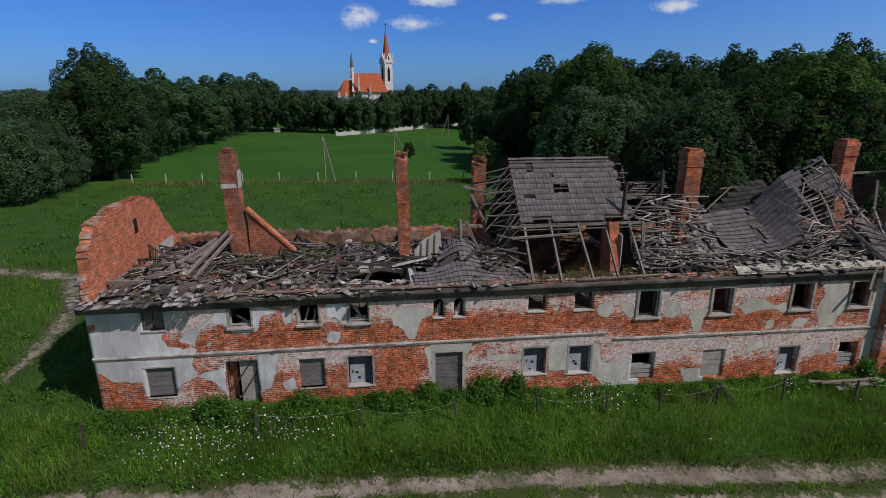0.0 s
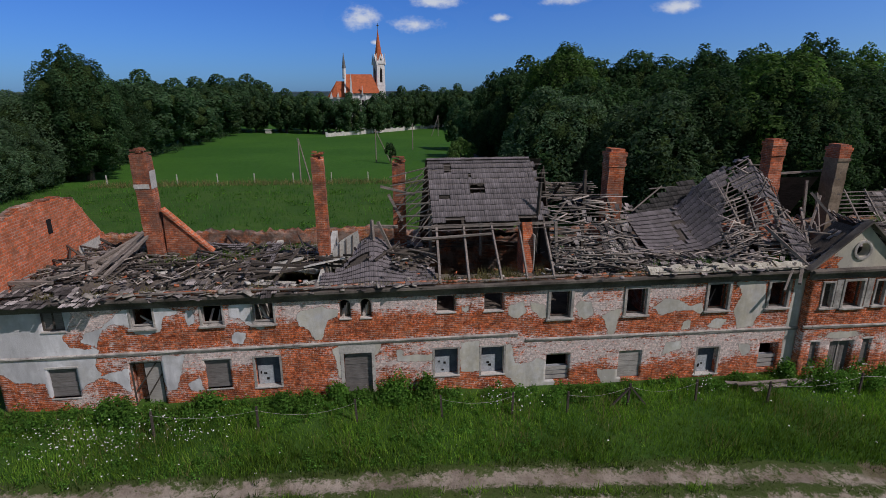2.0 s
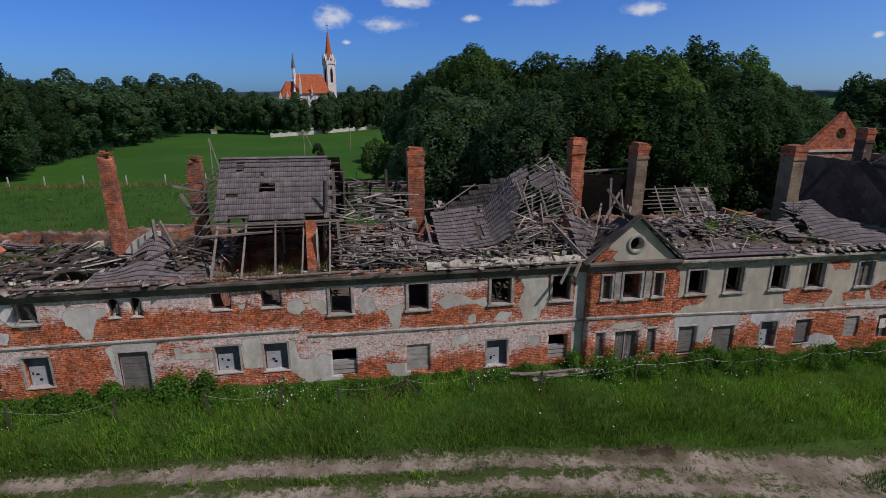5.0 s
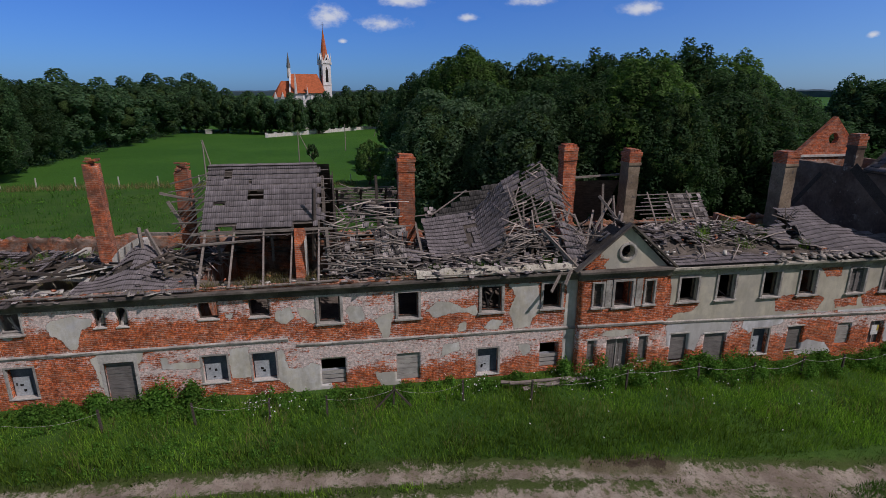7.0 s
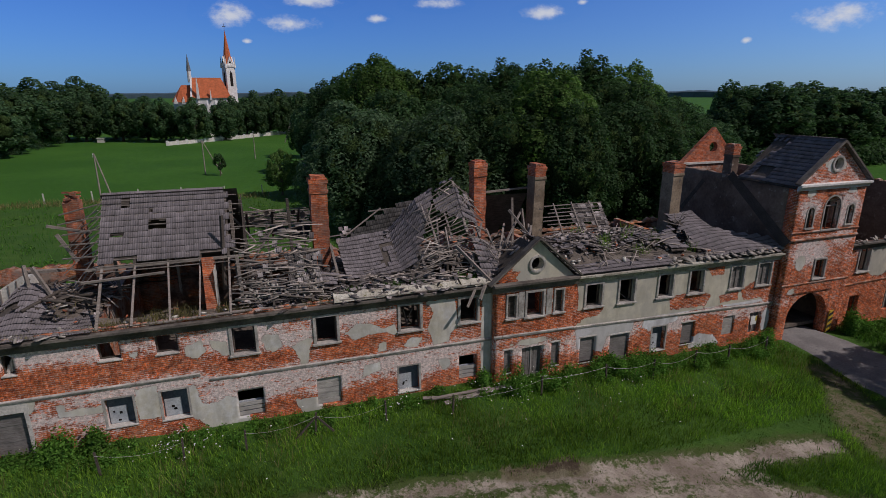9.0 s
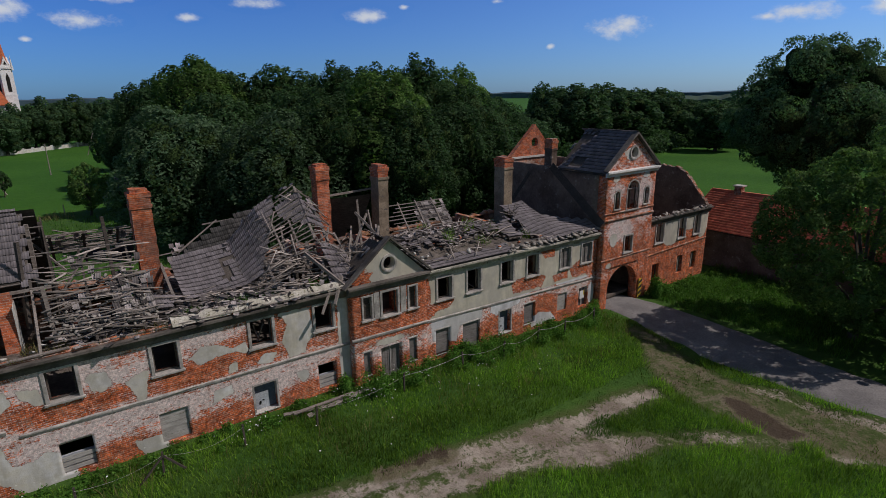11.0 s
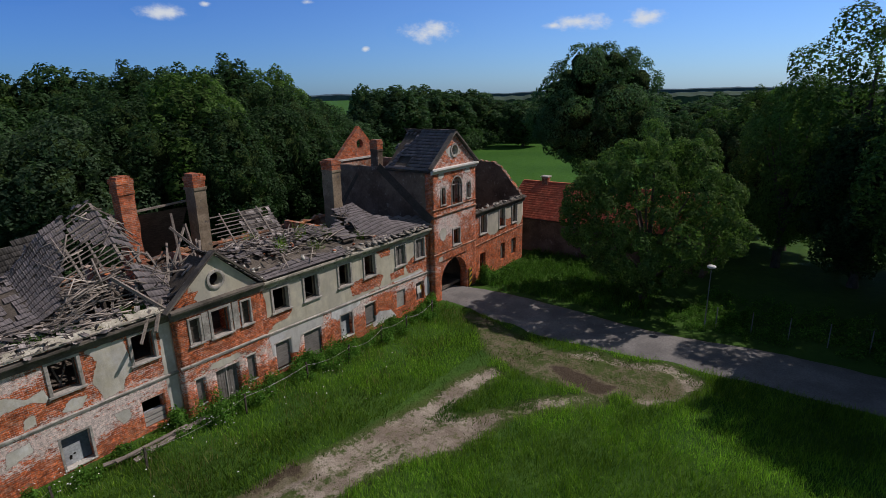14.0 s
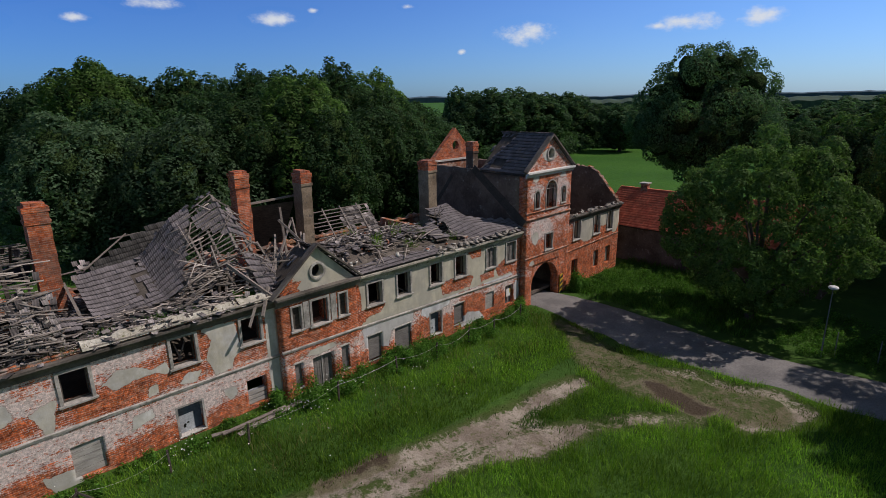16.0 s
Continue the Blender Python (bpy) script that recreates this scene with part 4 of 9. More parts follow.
# cross walls between the rooms
for i, (x, z1, m) in enumerate(((-7.0, 7.7, M_OLDBRICK), (-1.9, 7.4, M_INNER), (1.5, 7.9, M_INNER), (6.6, 7.8, M_OLDBRICK), (18.6, 7.7, M_OLDBRICK), (26.3, 8.2, M_OLDBRICK), (31.6, 7.8, M_OLDBRICK), (41.2, 8.0, M_OLDBRICK))):
    bm = boxed(x, x + 0.35, FRONT + THICK + 0.01, REAR - 0.51, 1.6, z1)
    me = bpy.data.meshes.new("wall_cross")
    bm.to_mesh(me)
    bm.free()
    me.materials.append(m)
    tagged(new(f"wall_cross_{i + 1}", me), "limewashed brick cross wall inside the ruin", "wall", kind="structure")


# ---- cornice and string course ----
def moulding(name, x0, x1, y, profile, material, label, slope=0.0, wear=0.03, step=0.8):
    """A moulding drawn along x. profile: (out from the wall, z)."""
    n = max(2, int((x1 - x0) / step))
    verts, faces = [], []
    m = len(profile)
    for i in range(n + 1):
        x = x0 + (x1 - x0) * i / n
        for k, (o, z) in enumerate(profile):
            w = wear * noise.noise(Vector((x * 0.9, k * 1.7, y)))
            verts.append((x, y - max(o + (w if 0 < k < m - 1 else 0), -0.02), z + slope * (x - x0) + w * 0.6))
    for i in range(n):
        for k in range(m - 1):
            a = i * m + k
            faces.append((a, a + 1, a + m + 1, a + m))
        faces.append((i * m + m - 1, i * m, (i + 1) * m, (i + 1) * m + m - 1))
    faces += [tuple(range(m)), tuple(reversed(range(n * m, n * m + m)))]
    me = mesh_of(name, verts, faces, material)
    bm = bmesh.new()
    bm.from_mesh(me)
    bmesh.ops.recalc_face_normals(bm, faces=bm.faces)
    bm.to_mesh(me)
    bm.free()
    return tagged(new(name, me), label, "cornice", kind="structure")


def cornice_profile(z, out=0.34):
    return [(-0.02, z - 0.52), (0.07, z - 0.50), (0.10, z - 0.36), (out * 0.5, z - 0.24), (out * 0.62, z - 0.15), (out, z - 0.11), (out, z), (-0.5, z + 0.04)]


def string_profile(z, h=0.17, out=0.07):
    return [(-0.02, z - h), (out * 0.5, z - h), (out, z - h * 0.45), (out, z - 0.03), (-0.02, z + 0.02)]


moulding("cornice_west", -12.8, 11.2, FRONT, cornice_profile(7.72), M_CORNICE, "stained and crumbling moulded eaves cornice")
moulding("cornice_middle", 11.2, 25.95, FRONT, cornice_profile(7.72), M_CORNICE, "stained crumbling moulded eaves cornice")
moulding("cornice_bay", 25.8, 31.1, PROUD, cornice_profile(7.78, 0.3), M_CORNICE, "moulded cornice under the pediment")
moulding("cornice_east", 31.0, 47.0, FRONT, cornice_profile(7.6), M_PALECORNICE, "stained and crumbling moulded eaves cornice", slope=-0.008)
moulding("cornice_end", 53.15, 63.2, FRONT, cornice_profile(7.45, 0.35), M_CORNICE, "crumbling eaves cornice of the end wing")
moulding("string_west", -12.52, 11.0, FRONT, string_profile(5.15), M_TRIM, "projecting plaster string course", slope=-0.004)
moulding("string_middle", 11.4, 26.0, FRONT, string_profile(4.72), M_TRIM, "projecting plaster string course", slope=-0.012)
moulding("string_bay", 25.95, 30.95, PROUD, string_profile(4.75), M_TRIM, "cracked plaster string course on the bay", slope=-0.02)
moulding("string_east", 30.95, 47.0, FRONT, string_profile(4.42), M_TRIM, "projecting plaster string course", slope=-0.03)
moulding("string_end", 53.1, 63.0, FRONT, string_profile(4.35), M_OLDBRICK, "brick string course", slope=0.02)

# ---- pediment over the bay ----
PED = thing("pediment", "plastered triangular pediment with a round window", "pediment", "structure")


def gable_with_oculus(apex, left, right, base, y, thick, cx, cz, r, steps=24):
    """A triangular wall with a round hole through it."""
    bm = bmesh.new()
    outer = []
    for i in range(steps):
        a = 2 * math.pi * i / steps
        d = Vector((math.cos(a), math.sin(a)))
        best = 1e9
        tri = [Vector((left, base)), Vector((right, base)), Vector(apex)]
        for k in range(3):
            p, q = tri[k], tri[(k + 1) % 3]
            e = q - p
            den = d.x * e.y - d.y * e.x
            if abs(den) < 1e-9:
                continue
            w = p - Vector((cx, cz))
            t, s = (w.x * e.y - w.y * e.x) / den, (w.x * d.y - w.y * d.x) / den
            if t > 0 and -1e-6 <= s <= 1 + 1e-6:
                best = min(best, t)
        outer.append((cx + d.x * best, cz + d.y * best))
    corners = [(left, base), (right, base), apex]
    for c in corners:
        k = min(range(steps), key=lambda i: (outer[i][0] - c[0]) ** 2 + (outer[i][1] - c[1]) ** 2)
        outer[k] = c
    inner = [(cx + r * math.cos(2 * math.pi * i / steps), cz + r * math.sin(2 * math.pi * i / steps)) for i in range(steps)]
    rows = [[bm.verts.new((x, yy, z)) for x, z in ring] for ring in (inner, outer) for yy in (y, y + thick)]
    fi, bi, fo, bo = rows
    for i in range(steps):
        j = (i + 1) % steps
        bm.faces.new((fi[i], fo[i], fo[j], fi[j]))
        bm.faces.new((bi[i], bi[j], bo[j], bo[i]))
        bm.faces.new((fi[i], fi[j], bi[j], bi[i]))
        bm.faces.new((fo[i], bo[i], bo[j], fo[j]))
    bmesh.ops.recalc_face_normals(bm, faces=bm.faces)
    bmesh.ops.subdivide_edges(bm, edges=bm.edges, cuts=1, use_grid_fill=True)
    return bm


def ring_moulding(cx, cz, y, r, w, d, steps=28):
    bm = bmesh.new()
    prof = [(r, 0), (r, -d), (r + w * 0.5, -d * 1.15), (r + w, -d), (r + w, 0.01)]
    rings = [[bm.verts.new((cx + q * math.cos(a), y + o, cz + q * math.sin(a))) for q, o in prof] for a in [2 * math.pi * i / steps for i in range(steps)]]
    for i in range(steps):
        a, b = rings[i], rings[(i + 1) % steps]
        for k in range(len(prof) - 1):
            bm.faces.new((a[k], a[k + 1], b[k + 1], b[k]))
    bmesh.ops.recalc_face_normals(bm, faces=bm.faces)
    return bm


def add_coat(ob, coat):
    co = np.array([v.co[:] for v in ob.data.vertices])
    ob.data.attributes.new("coat", "FLOAT_COLOR", "POINT").data.foreach_set("color", coat(co[:, 0], co[:, 2], co[:, 1]).astype(np.float32).ravel())


add_coat(part("tympanum", gable_with_oculus((28.45, 10.05), 25.95, 30.95, 7.7, PROUD + 0.03, 0.4, 28.45, 8.72, 0.36), M_FACADE, PED), coat_of(PLASTER_R, [[(25.9, 7.5), (27.2, 7.5), (27.1, 8.5), (26.8, 8.9)]], 7.5, 0.1, [[(26.0, 7.4), (31.4, 7.4), (28.6, 10.4), (28.2, 10.4)]]))
part("oculus_ring", ring_moulding(28.45, 8.72, PROUD + 0.03, 0.37, 0.14, 0.07), M_TRIM, PED)
for s in (-1, 1):
    bm = bmesh.new()
    beam(bm, (28.45, PROUD - 0.05, 10.22), (28.45 + s * 2.85, PROUD - 0.05, 7.78), 0.42, 0.10)
    part("raking_cornice", bm, M_CORNICE, PED)

# ---- windows and doors ----
count = {"window": 0, "door": 0}


def surround(parent, x0, x1, z0, z1, y, material, w=0.13, d=0.06):
    """Moulded plaster frame round an opening, and its sill."""
    for name, b in (("jamb", (x0 - w, x0 + 0.02, z0, z1)), ("jamb", (x1 - 0.02, x1 + w, z0, z1)), ("head", (x0 - w, x1 + w, z1 - 0.02, z1 + w * 0.9))):
        part(name, boxed(b[0], b[1], y - d, y + 0.12, b[2], b[3], 0.015), material, parent)
    part("sill", boxed(x0 - w - 0.06, x1 + w + 0.06, y - 0.12, y + 0.3, z0 - 0.11, z0 + 0.005, 0.02), material, parent)


def casement(parent, x0, x1, z0, z1, y, material, bars=True):
    """What is left of a wooden frame, set back in the opening."""
    w = 0.06
    for b in ((x0, x0 + w, z0, z1), (x1 - w, x1, z0, z1), (x0 + w, x1 - w, z1 - w, z1), (x0 + w, x1 - w, z0, z0 + w)):
        part("frame_bar", boxed(b[0], b[1], y, y + 0.07, b[2], b[3]), material, parent)
    if bars:
        part("mullion", boxed((x0 + x1) / 2 - 0.025, (x0 + x1) / 2 + 0.025, y + 0.01, y + 0.06, z0 + w, z1 - w), material, parent)


def planks(parent, x0, x1, z0, z1, y, material, n, upright=False, gap=0.012, name="board", skip=()):
    for i in range(n):
        if i in skip:
            continue
        a, b = i / n, (i + 1) / n
        o = rng.uniform(-0.012, 0.012)
        if upright:
            bm = boxed(x0 + (x1 - x0) * a + gap, x0 + (x1 - x0) * b, y + o, y + 0.03 + o, z0, z1)
        else:
            bm = boxed(x0, x1, y + o, y + 0.03 + o, z0 + (z1 - z0) * a + gap, z0 + (z1 - z0) * b)
        part(name, bm, material, parent)


def opening(hole, style, y=FRONT, kind="window", label=""):
    x0, x1, z0, z1 = hole
    count[kind] += 1
    ob = thing(f"{kind}_{count[kind]}", label, kind, "structure")
    if style == "hole":
        casement(ob, x0 + 0.01, x1 - 0.01, z0 + 0.05, z1 - 0.01, y + 0.22, M_DARKWOOD, False)
        part("sill", boxed(x0 - 0.05, x1 + 0.05, y - 0.05, y + 0.3, z0 - 0.02, z0 + 0.05, 0.01), M_PLASTER, ob)
    elif style == "panel":
        casement(ob, x0 + 0.01, x1 - 0.01, z0 + 0.05, z1 - 0.01, y + 0.10, M_DARKWOOD, True)
        planks(ob, x0 + 0.02, x1 - 0.02, z0 + 0.06, z1 - 0.02, y + 0.15, M_BOARD, 3, True)
        part("sill", boxed(x0 - 0.05, x1 + 0.05, y - 0.05, y + 0.2, z0 - 0.03, z0 + 0.05, 0.01), M_PLASTER, ob)
    elif style == "pale":
        casement(ob, x0 + 0.01, x1 - 0.01, z0 + 0.05, z1 - 0.01, y + 0.16, M_PALEWOOD, False)
        surround(ob, x0, x1, z0, z1, y, M_TRIM, 0.08, 0.02)
        for k in range(3):
            bm = bmesh.new()
            xa, xb = rng.uniform(x0 + 0.05, x1 - 0.05, 2)
            beam(bm, (xa, y + 0.35, z0 + 0.02), (xb, y + 0.5, z0 + rng.uniform(0.1, 0.7)), 0.05, 0.09)
            part("loose_lath", bm, M_PALEWOOD, ob)
    elif style == "framed":
        surround(ob, x0, x1, z0, z1, y, M_TRIM)
        casement(ob, x0 + 0.03, x1 - 0.03, z0 + 0.02, z1 - 0.03, y + 0.22, M_DARKWOOD, False)
        if count[kind] % 3 == 1:
            for k in range(2):
                bm = bmesh.new()
                xa, xb = rng.uniform(x0 + 0.05, x1 - 0.05, 2)
                beam(bm, (xa, y + 0.6, z0 + 0.02), (xb, y + 0.8, z0 + rng.uniform(0.3, 1.0)), 0.05, 0.06)
                part("loose_lath", bm, M_WOOD, ob)
    elif style == "louvred":
        surround(ob, x0, x1, z0, z1, y, M_TRIM)
        planks(ob, x0 + 0.02, x1 - 0.02, z0 + 0.03, z1 - 0.02, y + 0.14, M_BOARD, 9)
        part("middle_post", boxed((x0 + x1) / 2 - 0.04, (x0 + x1) / 2 + 0.04, y + 0.09, y + 0.13, z0 + 0.03, z1 - 0.02), M_BOARD, ob)
    elif style == "narrow":
        surround(ob, x0, x1, z0, z1, y, M_TRIM, 0.1, 0.05)
        planks(ob, x0 + 0.02, x1 - 0.02, z0 + 0.03, z1 - 0.02, y + 0.18, M_DARKWOOD, 8)
    elif style == "boards":
        planks(ob, x0 + 0.01, x1 - 0.01, z0 + 0.01, z1 - 0.02, y + 0.13, M_BOARD, 6)
        part("lintel_strip", boxed(x0 - 0.08, x1 + 0.08, y - 0.02, y + 0.05, z1, z1 + 0.1, 0.01), M_PLASTER, ob)
        part("sill", boxed(x0 - 0.04, x1 + 0.04, y - 0.04, y + 0.2, z0 - 0.07, z0, 0.01), M_PLASTER, ob)
    elif style == "paleboards":
        planks(ob, x0 + 0.01, x1 - 0.01, z0 + 0.01, z1 - 0.02, y + 0.08, M_PALEWOOD, 5, gap=0.02)
    elif style == "blocked":
        part("blocking", boxed(x0 - 0.01, x1 + 0.01, y + 0.36, y + 0.44, z0 - 0.01, z1 + 0.01), M_SLATE, ob, "slate-blue board closing the opening")
        px0, px1, pz = x0 + 0.06, x0 + 0.68 * (x1 - x0), z0 + 0.62 * (z1 - z0)
        part("pale_panel", boxed(px0, px1, y + 0.30, y + 0.34, z0 + 0.01, pz), M_BLOCKING, ob, "pale blue-grey panel with knocked-out holes")
        for i in range(3):
            cx, cz = rng.uniform(px0 + 0.06, px1 - 0.2), rng.uniform(z0 + 0.08, pz - 0.25)
            part("gap", boxed(cx, cx + rng.uniform(0.06, 0.16), y + 0.292, y + 0.31, cz, cz + rng.uniform(0.06, 0.14)), M_DARK, ob, "dark broken gap")
        for b in ((x0 - 0.09, x0 + 0.01, z0, z1 + 0.08), (x1 - 0.01, x1 + 0.09, z0, z1 + 0.08), (x0 + 0.01, x1 - 0.01, z1 - 0.01, z1 + 0.08)):
            part("plaster_band", boxed(b[0], b[1], y - 0.012, y + 0.1, b[2], b[3]), M_TRIM, ob)
        part("sill", boxed(x0 - 0.09, x1 + 0.09, y - 0.05, y + 0.3, z0 - 0.06, z0 + 0.01, 0.01), M_PLASTER, ob)
    elif style == "half":
        part("blocking", boxed(x0, x1, y + 0.30, y + 0.4, z0, z0 + (z1 - z0) * 0.5), M_BLOCKING, ob)
        planks(ob, x0, x1, z0, z0 + (z1 - z0) * 0.52, y + 0.1, M_PALEWOOD, 3, gap=0.06)
    elif style == "leaves":
        m = (x0 + x1) / 2
        planks(ob, x0 + 0.02, m - 0.02, z0, z1 - 0.05, y + 0.2, M_BOARD, 4, True, name="leaf_board")
        planks(ob, m + 0.02, x1 - 0.02, z0, z1 - 0.05, y + 0.2, M_BOARD, 4, True, name="leaf_board")
        part("middle_post", boxed(m - 0.03, m + 0.03, y + 0.15, y + 0.2, z0, z1 - 0.05), M_PALEWOOD, ob)
    elif style == "plank_door":
        planks(ob, x0 + 0.02, x1 - 0.02, z0, z1 - 0.03, y + 0.16, M_BOARD, 12)
        for xa in (x0 - 0.16, x1 - 0.0):
            part("jamb", boxed(xa, xa + 0.16, y - 0.016, y + 0.1, z0, z1 + 0.02), M_PLASTER, ob)
        part("lintel", boxed(x0 - 0.2, x1 + 0.2, y - 0.014, y + 0.1, z1 + 0.02, z1 + 0.5), M_PLASTER, ob)
    elif style == "white_door":
        part("leaf", boxed(x0 + 0.55, x1 - 0.03, y + 0.2, y + 0.25, z0, z1 - 0.04), M_PALEWOOD, ob, "pale painted door leaf")
        bm = bmesh.new()
        beam(bm, (x0 + 0.1, y + 0.12, z0 + 0.9), (x1 - 0.25, y + 0.12, z1 - 0.05), 0.04, 0.07)
        part("brace", bm, M_DARKWOOD, ob)
        bm = bmesh.new()
        beam(bm, (x0 + 0.5, y + 0.14, z0 + 0.5), (x1 - 0.04, y + 0.14, z1 - 0.6), 0.04, 0.07)
        part("brace", bm, M_DARKWOOD, ob)
        casement(ob, x0, x1, z0, z1, y + 0.05, M_DARKWOOD, False)
    return ob


M_SLATE = stained("slate_blue_board", (0.085, 0.105, 0.14), (0.15, 0.175, 0.21), 1.6, 12.0, 0.8, 0.3)
M_BLOCKING = stained("bluish_blocking", (0.33, 0.36, 0.39), (0.46, 0.49, 0.51), 1.6, 12.0, 0.85, 0.3, (0.36, 0.37, 0.38))
for h, s in zip(UP_A, ("boardhole", "pale", "pale", "pale", "arch", "arch", "hole", "hole")):
    opening(h, "panel" if s == "boardhole" else "hole" if s == "arch" else s, label="small empty upper window with a weathered frame")
for i in (4, 5):
    x0, x1, z0, z1 = UP_A[i]
    ob = thing("arch_head", "round brick head of a small window", "arch", "structure")
    add_coat(part("spandrel", arch_fill(x0, x1, z1 - 0.25, z1, FRONT + 0.004, THICK), M_FACADE, ob), coat_of([], (), None, 0.34, FLAKE_DOOR))
    for k in range(3):
        bm = bmesh.new()
        beam(bm, (x0 + 0.12 + 0.1 * k, FRONT + 0.2 + 0.08 * k, z0 + 0.02), (x0 + 0.2 + 0.08 * k, FRONT + 0.34, z0 + 0.4 + 0.15 * k), 0.16, 0.04)
        part("plaster_scrap", bm, M_INNER, ob)
for h, s in zip(LOW_A, ("boards", "white_door", "boards", "blocked", "plank_door", "blocked", "blocked")):
    opening(h, s, kind="door" if "door" in s else "window", label="old plank door in a plastered surround" if "door" in s else "ground-floor window closed up")
for h in UP_B:
    opening(h, "framed", label="empty upper window in a pale moulded surround")
for h, s in zip(LOW_B, ("half", "paleboards", "blocked", "half")):
    opening(h, s, label="ground-floor window closed with boards and infill")
for h, s in zip(UP_R, ("narrow", "framed", "narrow")):
    opening(h, s, PROUD, label="tall upper window of the bay in a pale surround")
for h, s, k in zip(LOW_R, ("boards", "leaves", "boards"), ("window", "door", "window")):
    opening(h, s, PROUD, k, label="boarded opening of the bay")
for h, s in zip(UP_C, ("framed",) * 4 + ("louvred",) * 2):
    opening(h, s, label="upper window in a moulded surround")
for h, s in zip(LOW_C, ("boards", "boards", "blocked", "boards", "paleboards", "leaves")):
    opening(h, s, label="ground-floor window boarded up with grey planks")
NOTICE = thing("notice_board", "small white notice with a yellow edge on a boarded window", "sign", at=(45.3, FRONT - 0.02, 2.45))
part("panel", boxed(0, 0.5, 0, 0.02, 0, 0.62), M_WHITE, NOTICE)
part("edge_strip", boxed(0.38, 0.5, -0.005, 0.0, 0.25, 0.62), stained("yellow_print", (0.55, 0.40, 0.06), (0.62, 0.46, 0.08), 3.0), NOTICE)
for h in UP_E:
    opening(h, "framed", label="upper window of the end wing")
for h, s in zip(LOW_E, ("hole", "leaves", "leaves")):
    opening(h, s, label="ground-floor opening of the end wing")
for x in (27.56, 29.3):
    part("pilaster_strip", boxed(x - 0.18, x + 0.18, PROUD - 0.04, PROUD + 0.05, 5.62, 7.2, 0.01), M_TRIM, PED)

# ---- gate tower ----
TX0, TX1, TY = 47.1, 53.3, PROUD
ARCH = (48.05, 51.85, -0.1, 4.3)
T_BIG, T_S1, T_S2, T_WIN = (49.75, 51.15, 8.88, 11.1), (48.25, 48.8, 9.1, 10.45), (51.95, 52.5, 9.1, 10.45), (49.85, 50.8, 5.4, 6.75)
me = wall_mesh("wall_tower_front", TX0, TX1, -0.2, 11.75, [ARCH, T_BIG, T_S1, T_S2, T_WIN], front_place(TY), 0.7, M_FACADE, coat_of(PLASTER_T, (), None, 0.2))
tagged(new("wall_tower_front", me), "brick gate tower front with a round-arched gateway", "wall", kind="structure")
for nm, x in (("wall_tower_west", TX0), ("wall_tower_east", TX1 - 0.5)):
    me = wall_mesh(nm, TY + 0.7, REAR, -0.2, 11.9, [], lambda u, d, z, x=x: (x + d, u, z + (0.12 * noise.noise(Vector((u * 1.3, 5, 0))) if z > 11.8 else 0)), 0.5, M_DARKWALL, None, 0.5)
    tagged(new(nm, me), "tall rendered side wall of the gate tower", "wall", kind="structure")
me = wall_mesh("wall_tower_rear", TX0 + 0.5, TX1 - 0.5, -0.2, 12.1, [], lambda u, d, z: (u, REAR - 0.5 + d, z), 0.5, M_OLDBRICK, None, 0.6)
tagged(new("wall_tower_rear", me), "rear wall of the gate tower", "wall", kind="structure")
# unseen floor, added so that no light enters the passage from above
tagged(new("floor_tower", mesh_of("floor_tower", [(TX0 + 0.5, TY + 0.7, 4.9), (TX1 - 0.5, TY + 0.7, 4.9), (TX1 - 0.5, REAR - 0.5, 4.9), (TX0 + 0.5, REAR - 0.5, 4.9)], [(0, 1, 2, 3)], M_FLOOR)), "unseen floor added over the gate passage to shut out light", "floor", kind="structure")
tower_heads = thing("arch_head", "round heads of the gateway and tower windows", "arch", "structure")
for (x0, x1, z0, z1), rise in ((ARCH, 1.75), (T_BIG, 0.68), (T_S1, 0.27), (T_S2, 0.27)):
    add_coat(part("spandrel", arch_fill(x0, x1, z1 - rise, z1, TY + 0.004, 0.69), M_FACADE, tower_heads), coat_of(PLASTER_T, (), None, 0.12))
